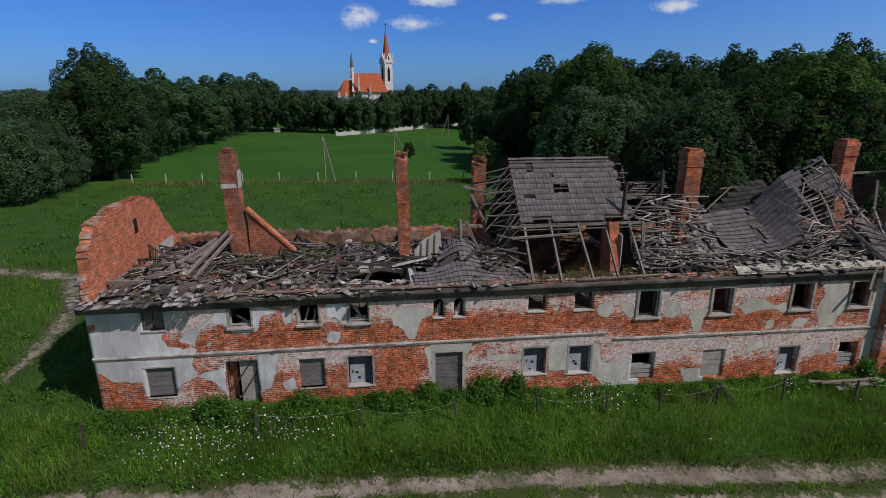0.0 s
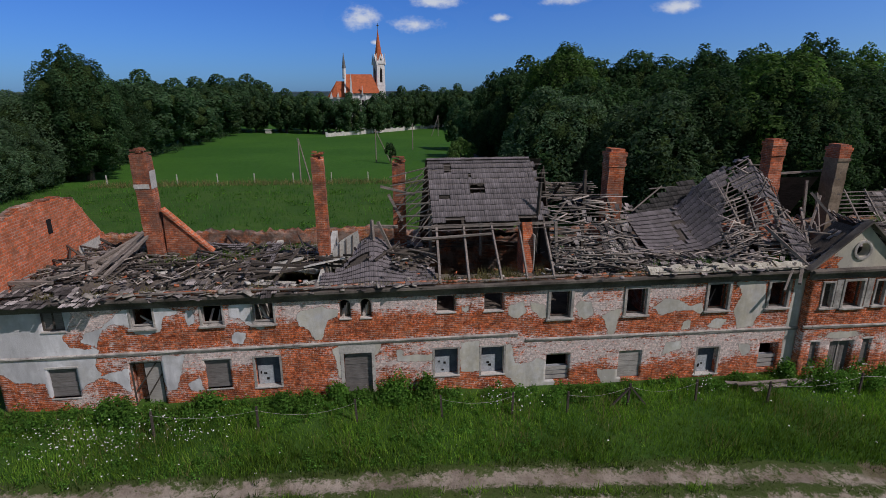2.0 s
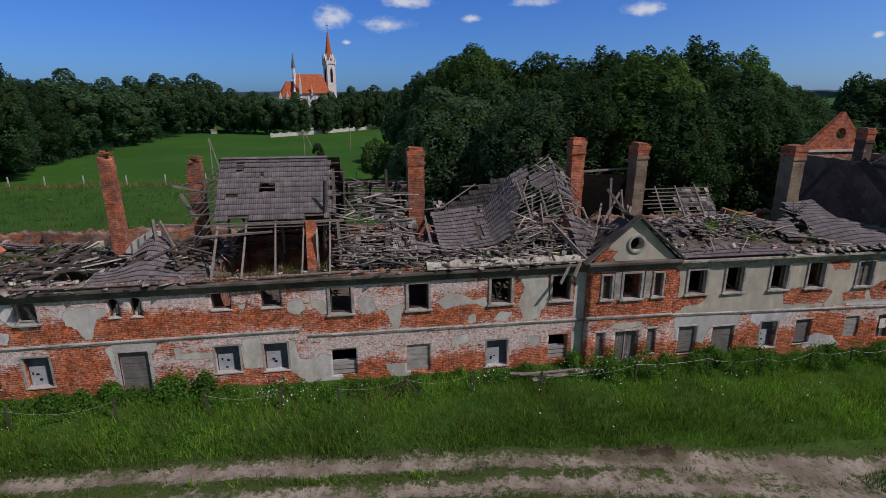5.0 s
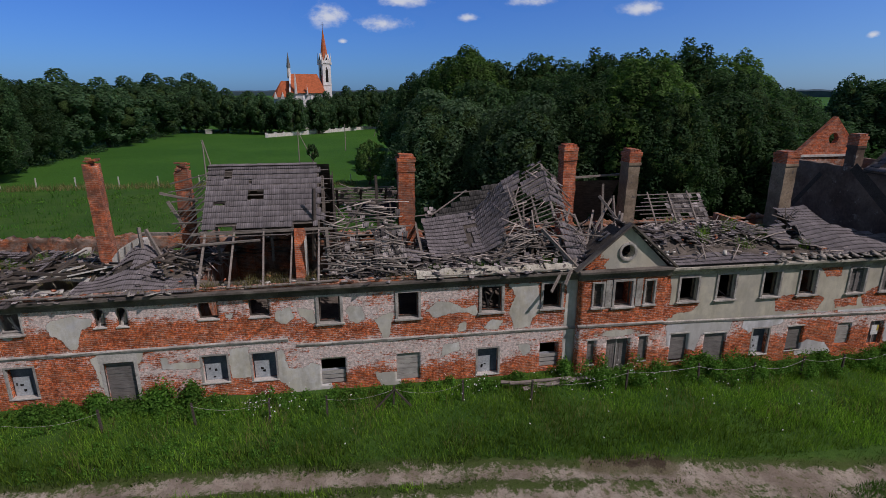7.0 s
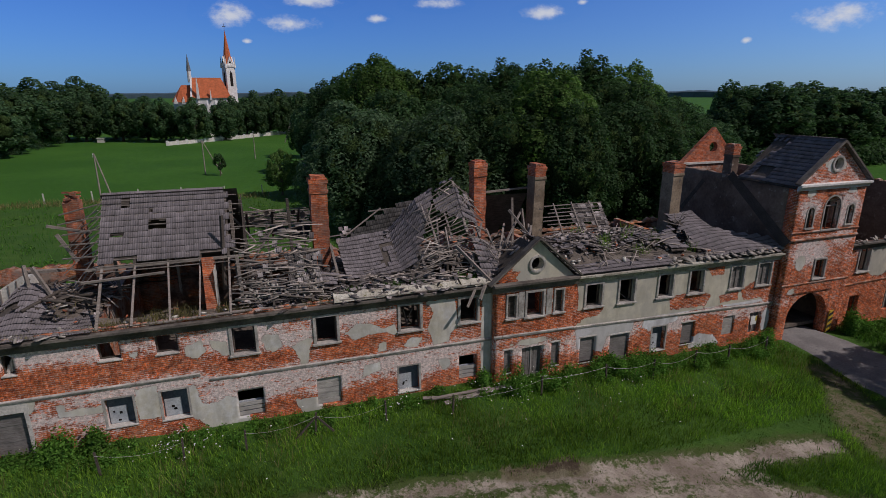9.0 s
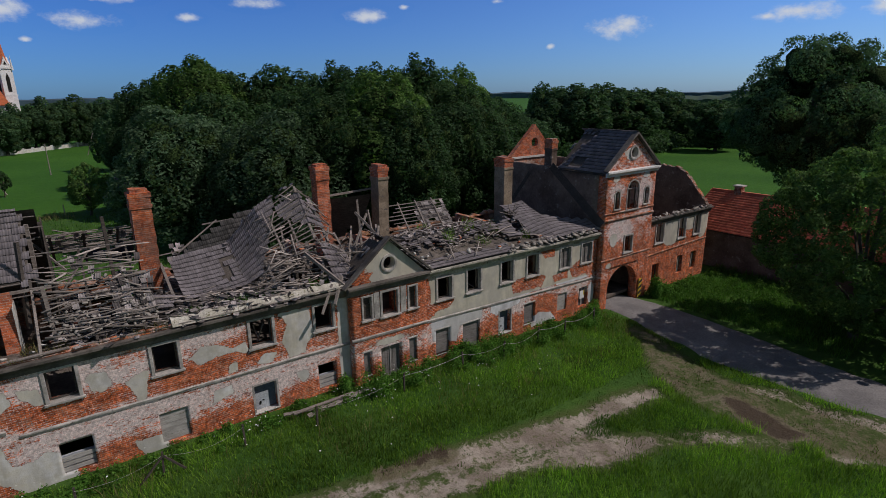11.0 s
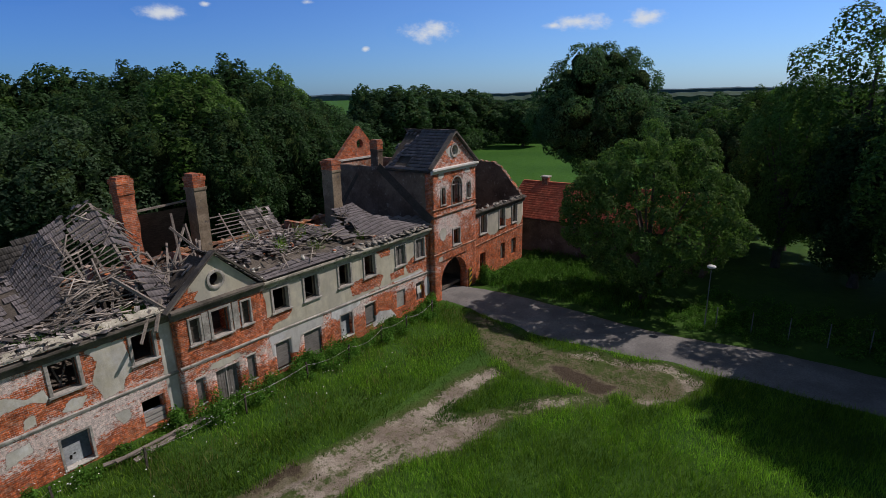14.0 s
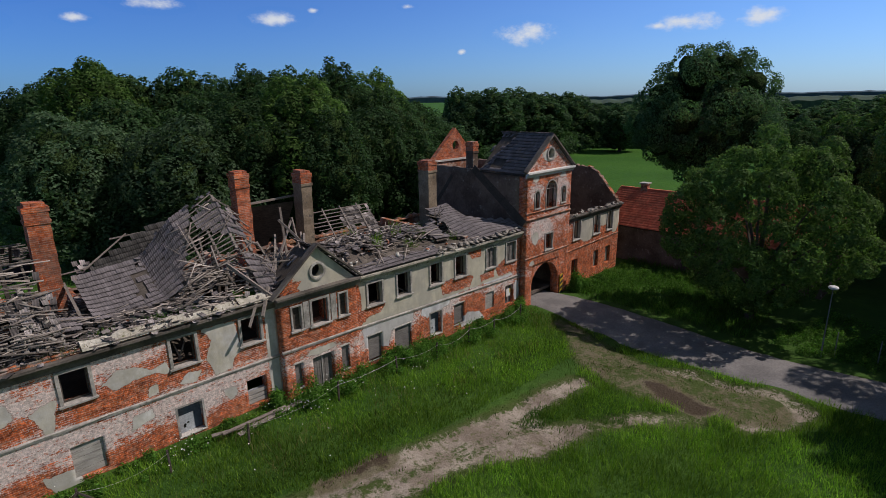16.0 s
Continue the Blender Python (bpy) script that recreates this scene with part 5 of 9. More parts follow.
for (x0, x1, z0, z1), rise in ((T_BIG, 0.68), (T_S1, 0.27), (T_S2, 0.27)):
    w = thing(f"window_{count['window'] + 1}", "round-arched tower window with a pale surround", "window", "structure")
    count["window"] += 1
    bm = bmesh.new()
    c, r = (x0 + x1) / 2, (x1 - x0) / 2
    arc = [(c + (r + q) * math.cos(a), z1 - rise + (rise + q) * math.sin(a)) for q in (0.0, 0.1) for a in [math.pi * i / 16 for i in range(17)]]
    f = [bm.verts.new((x, TY - 0.04, z)) for x, z in arc]
    b = [bm.verts.new((x, TY + 0.05, z)) for x, z in arc]
    for i in range(16):
        for q in ((f[i], f[i + 1], f[17 + i + 1], f[17 + i]), (f[17 + i], f[17 + i + 1], b[17 + i + 1], b[17 + i]), (f[i + 1], f[i], b[i], b[i + 1])):
            bm.faces.new(q)
    bmesh.ops.recalc_face_normals(bm, faces=bm.faces)
    part("archivolt", bm, M_TRIM, w)
    for xa in (x0 - 0.1, x1):
        part("jamb", boxed(xa, xa + 0.1, TY - 0.04, TY + 0.05, z0, z1 - rise), M_TRIM, w)
    part("sill", boxed(x0 - 0.14, x1 + 0.14, TY - 0.1, TY + 0.2, z0 - 0.1, z0), M_TRIM, w)
    if r > 0.5:
        for xa in (x0 + 0.02, c - 0.03, x1 - 0.08):
            part("frame_bar", boxed(xa, xa + 0.06, TY + 0.25, TY + 0.32, z0, z1 - 0.1 if xa == c - 0.03 else z1 - rise + 0.2), M_DARKWOOD, w)
        part("transom", boxed(x0, x1, TY + 0.24, TY + 0.31, z1 - rise - 0.03, z1 - rise + 0.04), M_PALEWOOD, w)
        part("transom", boxed(x0 + 0.1, x1 - 0.1, TY + 0.24, TY + 0.31, z1 - rise + 0.32, z1 - rise + 0.36), M_PALEWOOD, w)
    else:
        planks(w, x0 + 0.01, x1 - 0.01, z0, z1 - 0.05, TY + 0.2, M_DARKWOOD, 3, True)
opening(T_WIN, "framed", TY, label="small upper window of the gate tower")
moulding("string_tower_low", TX0 - 0.02, TX1 + 0.02, TY, string_profile(5.2, 0.16), M_OLDBRICK, "brick string course over the gateway")
moulding("string_tower_mid", TX0 - 0.02, TX1 + 0.02, TY, string_profile(8.38, 0.2, 0.12), M_OLDBRICK, "brick string course round the tower")
moulding("string_tower_high", TX0 - 0.02, TX1 + 0.02, TY, string_profile(8.86, 0.14, 0.08), M_OLDBRICK, "upper brick string course of the tower")
moulding("cornice_tower", TX0 - 0.15, TX1 + 0.15, TY, [(-0.02, 11.6), (0.06, 11.62), (0.1, 11.75), (0.24, 11.86), (0.28, 11.9), (0.28, 12.02), (-0.3, 12.06)], M_WHITE, "pale moulded cornice under the tower gable", wear=0.008)
TG = thing("tower_gable", "small plastered gable with a round window over the tower cornice", "gable", "structure")
add_coat(part("gable_wall", gable_with_oculus((50.2, 14.6), TX0, TX1, 12.0, TY + 0.03, 0.35, 50.2, 13.25, 0.4), M_FACADE, TG), coat_of(PLASTER_T, (), None, 0.5))
part("oculus_ring", ring_moulding(50.2, 13.25, TY + 0.03, 0.4, 0.15, 0.08), M_TRIM, TG)
part("oculus_lattice", boxed(50.18, 50.22, TY + 0.15, TY + 0.2, 12.86, 13.64), M_DARKWOOD, TG)
for s in (-1, 1):
    bm = bmesh.new()
    beam(bm, (50.2, TY - 0.03, 14.74), (50.2 + s * 3.35, TY - 0.03, 12.06), 0.42, 0.13)
    part("raking_cornice", bm, M_CORNICE, TG)
RG = thing("rear_gable", "orange brick gable with a round hole, roofless", "gable", "structure")
part("gable_wall", gable_with_oculus((50.5, 14.95), TX0 + 0.3, TX1 - 0.1, 12.15, REAR - 0.45, 0.4, 50.5, 13.35, 0.42), M_BRICK, RG)
part("ledge", boxed(TX0 + 0.1, TX1, REAR - 0.62, REAR - 0.05, 12.02, 12.18), M_PLASTER, RG)
# tarred scars of the old roof line on the tower's side
SC = thing("roof_scar", "dark tarred scar of the vanished roof on the tower wall", "scar", "structure")
for a, b in (((TX0 - 0.01, 22.9, 8.0), (TX0 - 0.01, 28.2, 12.0)), ((TX0 - 0.01, 32.6, 8.6), (TX0 - 0.01, 30.6, 11.2))):
    bm = bmesh.new()
    beam(bm, a, b, 0.03, 0.75 if a[1] < 25 else 0.35)
    part("tar_band", bm, M_DARKWOOD, SC)


# striped guard at the foot of the arch
M_YELLOW = stained("worn_yellow_paint", (0.50, 0.30, 0.03), (0.62, 0.40, 0.05), 3.0, 20.0, 0.6, 0.2)
M_BLACKPAINT = stained("worn_black_paint", (0.02, 0.02, 0.02), (0.04, 0.038, 0.035), 3.0, 20.0, 0.6, 0.2)
GUARD = thing("corner_guard", "yellow and black striped guard at the gateway's foot", "guard", at=(52.1, TY - 0.12, 1.0))
part("board", boxed(0, 0.42, 0, 0.06, -0.2, 1.75), M_YELLOW, GUARD)
for i in range(4):
    z = -0.1 + 0.46 * i
    part("stripe", extrude_poly([(0.0, -0.006, z), (0.42, -0.006, z + 0.2), (0.42, -0.006, z + 0.43), (0.0, -0.006, z + 0.23)], (0, 0.01, 0)), M_BLACKPAINT, GUARD)


# ---- chimneys ----
def chimney(x, y, w, d, z0, z1, cap, material, label, lean=(0.0, 0.0), broken=0.0):
    ob = thing("chimney", label, "chimney", group="chimneys of the ruin", at=(x, y, z0))
    h = z1 - z0

    def block(name, ww, dd, a, b, m, crumble=0.0):
        bm = bmesh.new()
        n = max(1, int((b - a) / 0.35))
        rings = []
        for i in range(n + 1):
            z = a + (b - a) * i / n
            ox, oy = lean[0] * z / h, lean[1] * z / h
            j = rng.normal(size=8) * 0.012
            ring = [(-ww / 2, -dd / 2), (ww / 2, -dd / 2), (ww / 2, dd / 2), (-ww / 2, dd / 2)]
            rings.append([bm.verts.new((ox + p + j[k], oy + q + j[k + 4], z + (rng.uniform(-crumble, 0) if i == n else 0))) for k, (p, q) in enumerate(ring)])
        for r0, r1 in zip(rings, rings[1:]):
            for k in range(4):
                bm.faces.new((r0[k], r0[(k + 1) % 4], r1[(k + 1) % 4], r1[k]))
        bm.faces.new(rings[0][::-1])
        bm.faces.new(rings[-1])
        return part(name, bm, m, ob)

    top = h - (0.95 if cap else 0.0)
    block("shaft", w, d, 0, top, material, broken)
    if cap:
        block("collar", w + 0.10, d + 0.10, top, top + 0.16, material)
        block("neck", w + 0.03, d + 0.03, top + 0.16, top + 0.55, M_BRICK if cap == 2 else material)
        block("crown", w + 0.11, d + 0.11, top + 0.55, top + 0.78, M_BRICK if cap == 2 else material)
        for sx in (-0.28, 0.02, 0.3):
            bx = boxed(-0.13 + sx * w, 0.13 + sx * w, -d * 0.45, d * 0.45, top + 0.78, top + 0.88 + rng.uniform(0, 0.1))
            bmesh.ops.translate(bx, verts=bx.verts, vec=(lean[0], lean[1], 0))
            part("crown_brick", bx, M_BRICK if cap == 2 else material, ob)
    if broken:
        for i in range(16):
            p = boxed(0, 0.25, 0, 0.12, 0, 0.08)
            bmesh.ops.translate(p, verts=p.verts, vec=(rng.uniform(-w / 2, w / 2 - 0.2) + lean[0], rng.uniform(-d / 2, d / 2 - 0.12) + lean[1], top + rng.uniform(-0.2, 0.16)))
            part("loose_brick", p, M_CHIMNEY, ob)
    return ob


chimney(-7.0, 28.3, 0.78, 0.8, 7.2, 13.5, 0, M_CHIMNEY, "tall leaning red brick chimney with a broken crown", (-0.25, 0.0), 0.25)
chimney(1.5, 28.3, 0.62, 0.7, 7.2, 13.2, 0, M_CHIMNEY, "slender red brick chimney with a crumbling top", (-0.1, 0), 0.4)
chimney(5.6, 28.7, 0.68, 0.75, 7.2, 12.85, 0, M_CHIMNEY, "dark red brick chimney beside the standing roof", (0, 0), 0.4)
chimney(17.5, 28.2, 0.92, 0.85, 7.2, 13.35, 1, M_CHIMNEY, "broad red brick chimney with a stepped crown")
chimney(27.3, 28.6, 0.8, 0.85, 7.2, 13.75, 2, M_BRICK, "bright red brick chimney with a stepped crown")
chimney(31.2, 28.4, 0.72, 1.0, 7.2, 13.4, 2, M_GREYRENDER, "grey rendered chimney with a red brick crown", (0.1, 0))
chimney(41.9, 28.2, 0.85, 1.1, 7.2, 13.15, 2, M_GREYRENDER, "grey rendered chimney with a red brick crown")
chimney(47.75, 28.9, 0.62, 0.8, 7.2, 14.1, 2, M_DARKWALL, "dark rendered chimney against the tower wall")
RENDER_BAND = thing("chimney_band", "pale scrap of render clinging round the chimney", "render")
for a in (0, 1):
    part("render_scrap", boxed(-7.6, -6.86, 27.86, 27.88, 11.72, 11.95) if a else boxed(-6.78, -6.76, 27.9, 28.6, 11.7, 12.6), M_PLASTER, RENDER_BAND)
FW = thing("fire_wall", "sloping brick fire wall beside a chimney, tiled along its edge", "wall")
part("brickwork", extrude_poly([(-6.6, 28.2, 7.4), (-4.6, 28.2, 7.4), (-4.5, 28.2, 8.35), (-6.55, 28.2, 10.5)], (0, 0.35, 0)), M_CHIMNEY, FW)
bm = bmesh.new()
beam(bm, (-6.6, 28.35, 10.62), (-4.3, 28.35, 8.25), 0.5, 0.12)
part("coping", bm, M_GABLE, FW)

# ---- roofs, tiles and fallen timber ----
WAVE = ((-0.116, 0.024), (-0.088, 0.0), (-0.05, 0.0), (-0.014, 0.028), (0.014, 0.0), (0.05, 0.0), (0.088, 0.028), (0.116, 0.028))
W = len(WAVE)
TILE_V = np.array([(x, y, z) for y in (0.0, 0.42) for x, z in WAVE] + [(x, 0.0, z - 0.032) for x, z in WAVE])
TILE_F = np.array([(k, k + 1, k + W + 1, k + W) for k in range(W - 1)] + [(2 * W + k, 2 * W + 1 + k, k + 1, k) for k in range(W - 1)])
BRICK_V = np.array([(x, y, z) for z in (-0.5, 0.5) for x, y in ((-0.5, -0.5), (0.5, -0.5), (0.5, 0.5), (-0.5, 0.5))])
BRICK_F = np.array([(3, 2, 1, 0), (4, 5, 6, 7), (0, 1, 5, 4), (1, 2, 6, 5), (2, 3, 7, 6), (3, 0, 4, 7)])


def surface_frames(S, u, v):
    e = 0.05
    p = np.stack(S(u, v), axis=1)
    du = np.stack(S(u + e, v), axis=1) - p
    dv = np.stack(S(u, v + e), axis=1) - p
    y = dv / np.linalg.norm(dv, axis=1, keepdims=True)
    z = np.cross(du, dv)
    z /= np.linalg.norm(z, axis=1, keepdims=True)
    x = np.cross(y, z)
    return p, np.stack([x, y, z], axis=2)


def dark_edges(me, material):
    """The tail edges of grey tiles, coloured black for the shade under each lap."""
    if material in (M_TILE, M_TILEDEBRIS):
        me.materials.append(M_TILEGAPSHADE)
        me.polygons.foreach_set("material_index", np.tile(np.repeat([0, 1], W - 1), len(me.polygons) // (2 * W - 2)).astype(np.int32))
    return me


def tiled(name, S, u0, u1, v0, v1, material, parent, keep=None, wild=0.02, pitch=0.34, label="", objects=False, us=None):
    """Lapped tiles over the surface S(u, v); u in metres across, v in metres up the slope. keep(u, v): which are left."""
    U, V = np.meshgrid(np.arange(u0 + 0.1, u1, 0.205) if us is None else us, np.arange(v0, v1, pitch))
    u, v = U.ravel(), V.ravel()
    ok = np.ones(len(u), bool) if keep is None else keep(u, v)
    u, v = u[ok], v[ok]
    p, fr = surface_frames(S, u, v)
    n = len(u)
    tilt = rng.normal(size=(n, 3)) * wild
    fr = fr + np.cross(np.broadcast_to(tilt[:, :, None], fr.shape), fr, axis=1)
    fr[:, :, 1] += fr[:, :, 2] * -0.15
    p = p + fr[:, :, 2] * 0.02 + rng.normal(size=(n, 3)) * wild * 0.5
    if objects:
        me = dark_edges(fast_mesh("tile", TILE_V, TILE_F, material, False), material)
        for k in range(n):
            ob = new("tile", me)
            ob.parent = parent
            m = Matrix.Identity(4)
            for r in range(3):
                m[r][0], m[r][1], m[r][2], m[r][3] = fr[k, r, 0], fr[k, r, 1], fr[k, r, 2], p[k, r]
            ob.matrix_basis = m
        return None
    verts, faces = scatter(TILE_V, TILE_F, p, fr, np.ones((n, 3)))
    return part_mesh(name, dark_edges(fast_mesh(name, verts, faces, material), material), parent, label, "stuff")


def noisy(u, v, s, seed):
    return np.array([noise.noise(Vector((a * s, b * s, seed))) for a, b in zip(u, v)])


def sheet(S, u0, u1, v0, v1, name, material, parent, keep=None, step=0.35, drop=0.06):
    """A thin sheet under a tiled surface; in dark wood it gives the shade between tiles and battens."""
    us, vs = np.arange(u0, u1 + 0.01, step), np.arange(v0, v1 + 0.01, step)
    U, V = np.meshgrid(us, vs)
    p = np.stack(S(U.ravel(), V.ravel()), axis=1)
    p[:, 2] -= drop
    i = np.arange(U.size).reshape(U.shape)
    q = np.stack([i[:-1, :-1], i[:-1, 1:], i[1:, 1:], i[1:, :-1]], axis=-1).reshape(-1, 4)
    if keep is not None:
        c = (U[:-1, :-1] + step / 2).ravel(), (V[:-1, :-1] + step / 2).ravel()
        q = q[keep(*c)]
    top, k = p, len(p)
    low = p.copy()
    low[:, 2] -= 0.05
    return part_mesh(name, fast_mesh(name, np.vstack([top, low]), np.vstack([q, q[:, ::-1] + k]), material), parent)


def timbers(name, ends, parent, material, w=0.1, h=0.12, label=""):
    for a, b in ends:
        bm = bmesh.new()
        beam(bm, a, b, w * rng.uniform(0.8, 1.2), h * rng.uniform(0.8, 1.2), rng.uniform(-0.3, 0.3))
        part(name, bm, material, parent, label)


SLOPE = 0.944
RUN = math.hypot(1, SLOPE)


def pitch_plane(z0=7.75, y0=22.7, s=SLOPE):
    k = math.hypot(1, s)
    return lambda u, v: (u, y0 + v / k, z0 + s * v / k)


# the piece of roof that still stands
ROOF = thing("standing_roof", "steep remnant of grey pantiled roof on bare rafters", "roof")
S1 = pitch_plane()
LOW, HIGH = 3.15, 7.42


def keep_s1(u, v):
    hole = ((np.abs(u - 9.55) < 0.5) & (np.abs(v - 5.45) < 0.3)) | ((np.abs(u - 7.8) < 0.25) & (np.abs(v - 4.9) < 0.2)) | ((np.abs(u - 8.1) < 0.15) & (np.abs(v - 6.75) < 0.2)) | ((np.abs(u - 9.3) < 0.15) & (np.abs(v - 6.2) < 0.2))
    ragged = (u > 12.7 + 0.8 * noisy(v, v * 0, 1.4, 3.0)) | (v < LOW + 0.3 + 0.5 * noisy(u, u * 0, 0.8, 7.0))
    return ~hole & ~ragged


tiled("tile", S1, 7.1, 13.15, LOW, LOW + 0.34 * 10 - 0.01, M_TILE, ROOF, keep_s1, 0.011, objects=True)
tiled("upper_tile_covering", S1, 7.1, 13.15, LOW + 0.34 * 10, HIGH, M_TILE, ROOF, keep_s1, 0.011)
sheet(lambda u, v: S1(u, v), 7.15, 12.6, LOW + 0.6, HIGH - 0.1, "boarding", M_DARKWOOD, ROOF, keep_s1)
for i in range(15):
    v = LOW - 0.05 + 0.31 * i
    if v > HIGH:
        break
    a, b = S1(7.0, v), S1(13.2 + rng.uniform(-0.5, 0.3), v)
    timbers("batten", [(Vector(a) - Vector((0, 0, 0.03)), Vector(b) - Vector((0, 0, 0.03)))], ROOF, M_WOOD, 0.05, 0.04)
for x in (7.25, 8.6, 10.0, 11.4, 12.7):
    lo, mid, hi = S1(x + rng.uniform(-0.15, 0.15), 0.35), S1(x, LOW + 0.3), S1(x, HIGH)
    timbers("rafter", [(Vector(lo) - Vector((0, 0, 0.14)), Vector(mid) - Vector((0, 0, 0.14)))], ROOF, M_WOOD, 0.10, 0.12, "sun-bleached lower rafter")
    timbers("rafter", [(Vector(mid) - Vector((0, 0, 0.14)), Vector(hi) - Vector((0, 0, 0.14)))], ROOF, M_DARKWOOD, 0.13, 0.16)
    back = (x, 28.1 + 4.6, 12.9 - 4.4)
    timbers("rafter", [((x, 28.15, 12.78), back)], ROOF, M_DARKWOOD, 0.13, 0.16)
# rear slope, carried down to the floor to keep the roof space dark
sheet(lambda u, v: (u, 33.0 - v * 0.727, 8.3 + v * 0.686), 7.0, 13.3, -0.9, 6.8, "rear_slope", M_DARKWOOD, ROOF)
timbers("purlin", [((6.6, 25.2, 9.95), (13.4, 25.2, 10.0)), ((6.5, 24.6, 9.55), (9.9, 24.6, 9.7))], ROOF, M_WOOD, 0.1, 0.12)
timbers("post", [((7.2, 27.8, 7.6), (7.2, 27.8, 12.5)), ((12.9, 27.8, 7.6), (12.9, 27.8, 12.3)), ((10.0, 27.9, 7.6), (10.0, 27.9, 12.5)), ((13.2, 24.2, 7.8), (13.1, 24.6, 10.2))], ROOF, M_WOOD, 0.16, 0.16)
# a few dark boards, filled out to a whole triangle that blocks the sun
part("end_boarding", extrude_poly([(13.42, 25.7, 7.6), (13.42, 28.1, 12.5), (13.42, 32.4, 8.6), (13.42, 32.4, 7.6)], (0.05, 0, 0)), M_DARKWOOD, ROOF)
for i in range(10):
    a = Vector(S1(7.1, 3.3 + 0.42 * i))
    timbers("hanging_board", [(a, a + Vector((rng.uniform(-1.7, -1.0), rng.uniform(-0.5, 0.2), rng.uniform(-1.9, -1.2))))], ROOF, M_WOOD, 0.09, 0.03)
# hanging laths at the open western verge
timbers("lath", [((7.1, 24.0 + 0.55 * i, 8.9 + 0.52 * i), (5.9 - 0.1 * i + rng.uniform(-0.2, 0.2), 24.6 + 0.5 * i, 9.1 + 0.42 * i + rng.uniform(-0.1, 0.1))) for i in range(8)], ROOF, M_WOOD, 0.06, 0.06)
timbers("lath", [((7.2 - 0.05 * i, 25.5 + 0.33 * i, 10.1 + 0.3 * i), (6.2 - 0.06 * i, 26.4 + 0.33 * i, 9.5 + 0.3 * i)) for i in range(8)], ROOF, M_PALEWOOD, 0.05, 0.05)

M_MORTAR = stained("old_mortar", (0.20, 0.18, 0.155), (0.40, 0.36, 0.31), 2.5, 12.0)
# bare lattice between the standing roof and the broad chimney
LATTICE = thing("bare_lattice", "bare roof battens and rafters with scraps of tile and mortar", "roof")
S_lat = pitch_plane(7.85, 22.9, 0.93)
for i in range(24):
    v = 0.5 + 0.2 * i
    if rng.random() < (0.12 if i < 19 else 0.35):
        continue
    a, b = S_lat(13.0 + rng.uniform(-0.3, 0.3), v), S_lat(17.0 + rng.uniform(-0.8, 0.3), v + rng.uniform(-0.1, 0.1))
    timbers("batten", [(a, b)], LATTICE, M_WOOD, 0.045, 0.04)
for x in (14.6, 16.4):
    timbers("rafter", [(Vector(S_lat(x, 0.3)) - Vector((0, 0, 0.12)), Vector(S_lat(x + rng.uniform(-0.15, 0.15), 5.0)) - Vector((0, 0, 0.12)))], LATTICE, M_DARKWOOD, 0.11, 0.13)
tiled("tile_scrap", S_lat, 13.2, 17.2, 0.4, 6.9, M_TILEDEBRIS, LATTICE, lambda u, v: ((u > 15.4) & (u < 17.1) & (v > 1.0) & (v < 3.1)) | ((v < 4.2) & (u < 16.9) & (noisy(u, v, 1.5, 42.0) > 0.40)), 0.1)
n = 110
u, v = rng.uniform(13.1, 17.0, n), np.abs(rng.normal(size=n)) * 1.3 + 0.5
lp = np.stack(S_lat(u, v), axis=1) + np.array([0, 0, 0.06])
lv, lf = scatter(BRICK_V, BRICK_F, lp, random_frames(n, np.tile([0, -0.5, 0.8], (n, 1)), 0.25), np.stack([rng.uniform(0.06, 0.26, n), rng.uniform(0.05, 0.14, n), rng.uniform(0.015, 0.05, n)], axis=1))
part_mesh("mortar_rubble", fast_mesh("mortar_rubble", lv, lf, M_MORTAR), LATTICE, "", "stuff")
timbers("post", [((12.35, 25.4, 8.3), (12.55, 25.6, 12.0)), ((13.4, 28.0, 7.6), (13.4, 28.0, 12.3)), ((15.9, 28.0, 7.6), (15.8, 28.0, 12.2))], LATTICE, M_DARKWOOD, 0.17, 0.17)
timbers("brace", [((13.4, 28.1, 8.4), (15.0, 28.3, 10.6)), ((14.0, 28.3, 9.8), (12.9, 28.2, 11.4))], LATTICE, M_WOOD, 0.1, 0.1)

# the roof beyond, collapsed in the middle and peaked before the bright chimney
ZR = ([16.6, 17.4, 18.6, 21.4, 22.3, 23.1, 24.4, 25.4, 26.3, 27.3], [10.2, 9.7, 9.45, 9.75, 10.6, 11.5, 12.15, 12.8, 12.0, 10.4])


def S_sag(u, v):
    zr = np.interp(u, *ZR)
    t = np.clip(v / 5.6, 0, 1.2)
    dip = 0.25 * np.sin(np.clip((u - 17.5) / 5.0, 0, 1) * math.pi) * np.sin(t * math.pi)
    return u, 23.0 + 5.0 * t, 7.85 + (zr - 7.85) * t ** 1.05 - dip


SAG = thing("sagging_roof", "collapsing pantiled roof sagging between chimneys with bare battens", "roof")


def keep_sag(u, v):
    n = noisy(u, v, 0.6, 1.0) + 0.35 * noisy(u, v, 2.1, 4.0)
    whole = (u > 18.3) & (u < 21.0 + 0.58 * v + 0.25 * noisy(v, v * 0, 1.7, 2.0)) & (v > 1.9 + 0.5 * noisy(u, v, 0.8, 6.0)) & (n > -0.42)
    chunk = (u > 17.0) & (u < 19.5) & (v < 2.2) & (n > 0.05)
    torn = (u > 24.1) & (u < 26.3) & (v > 3.2) & (v < 5.0) & (n > -0.06)
    low = (u > 25.6) & (v < 2.2) & (n > -0.2)
    edge = (v < 1.6) & (n > 0.22)
    return whole | chunk | torn | low | edge


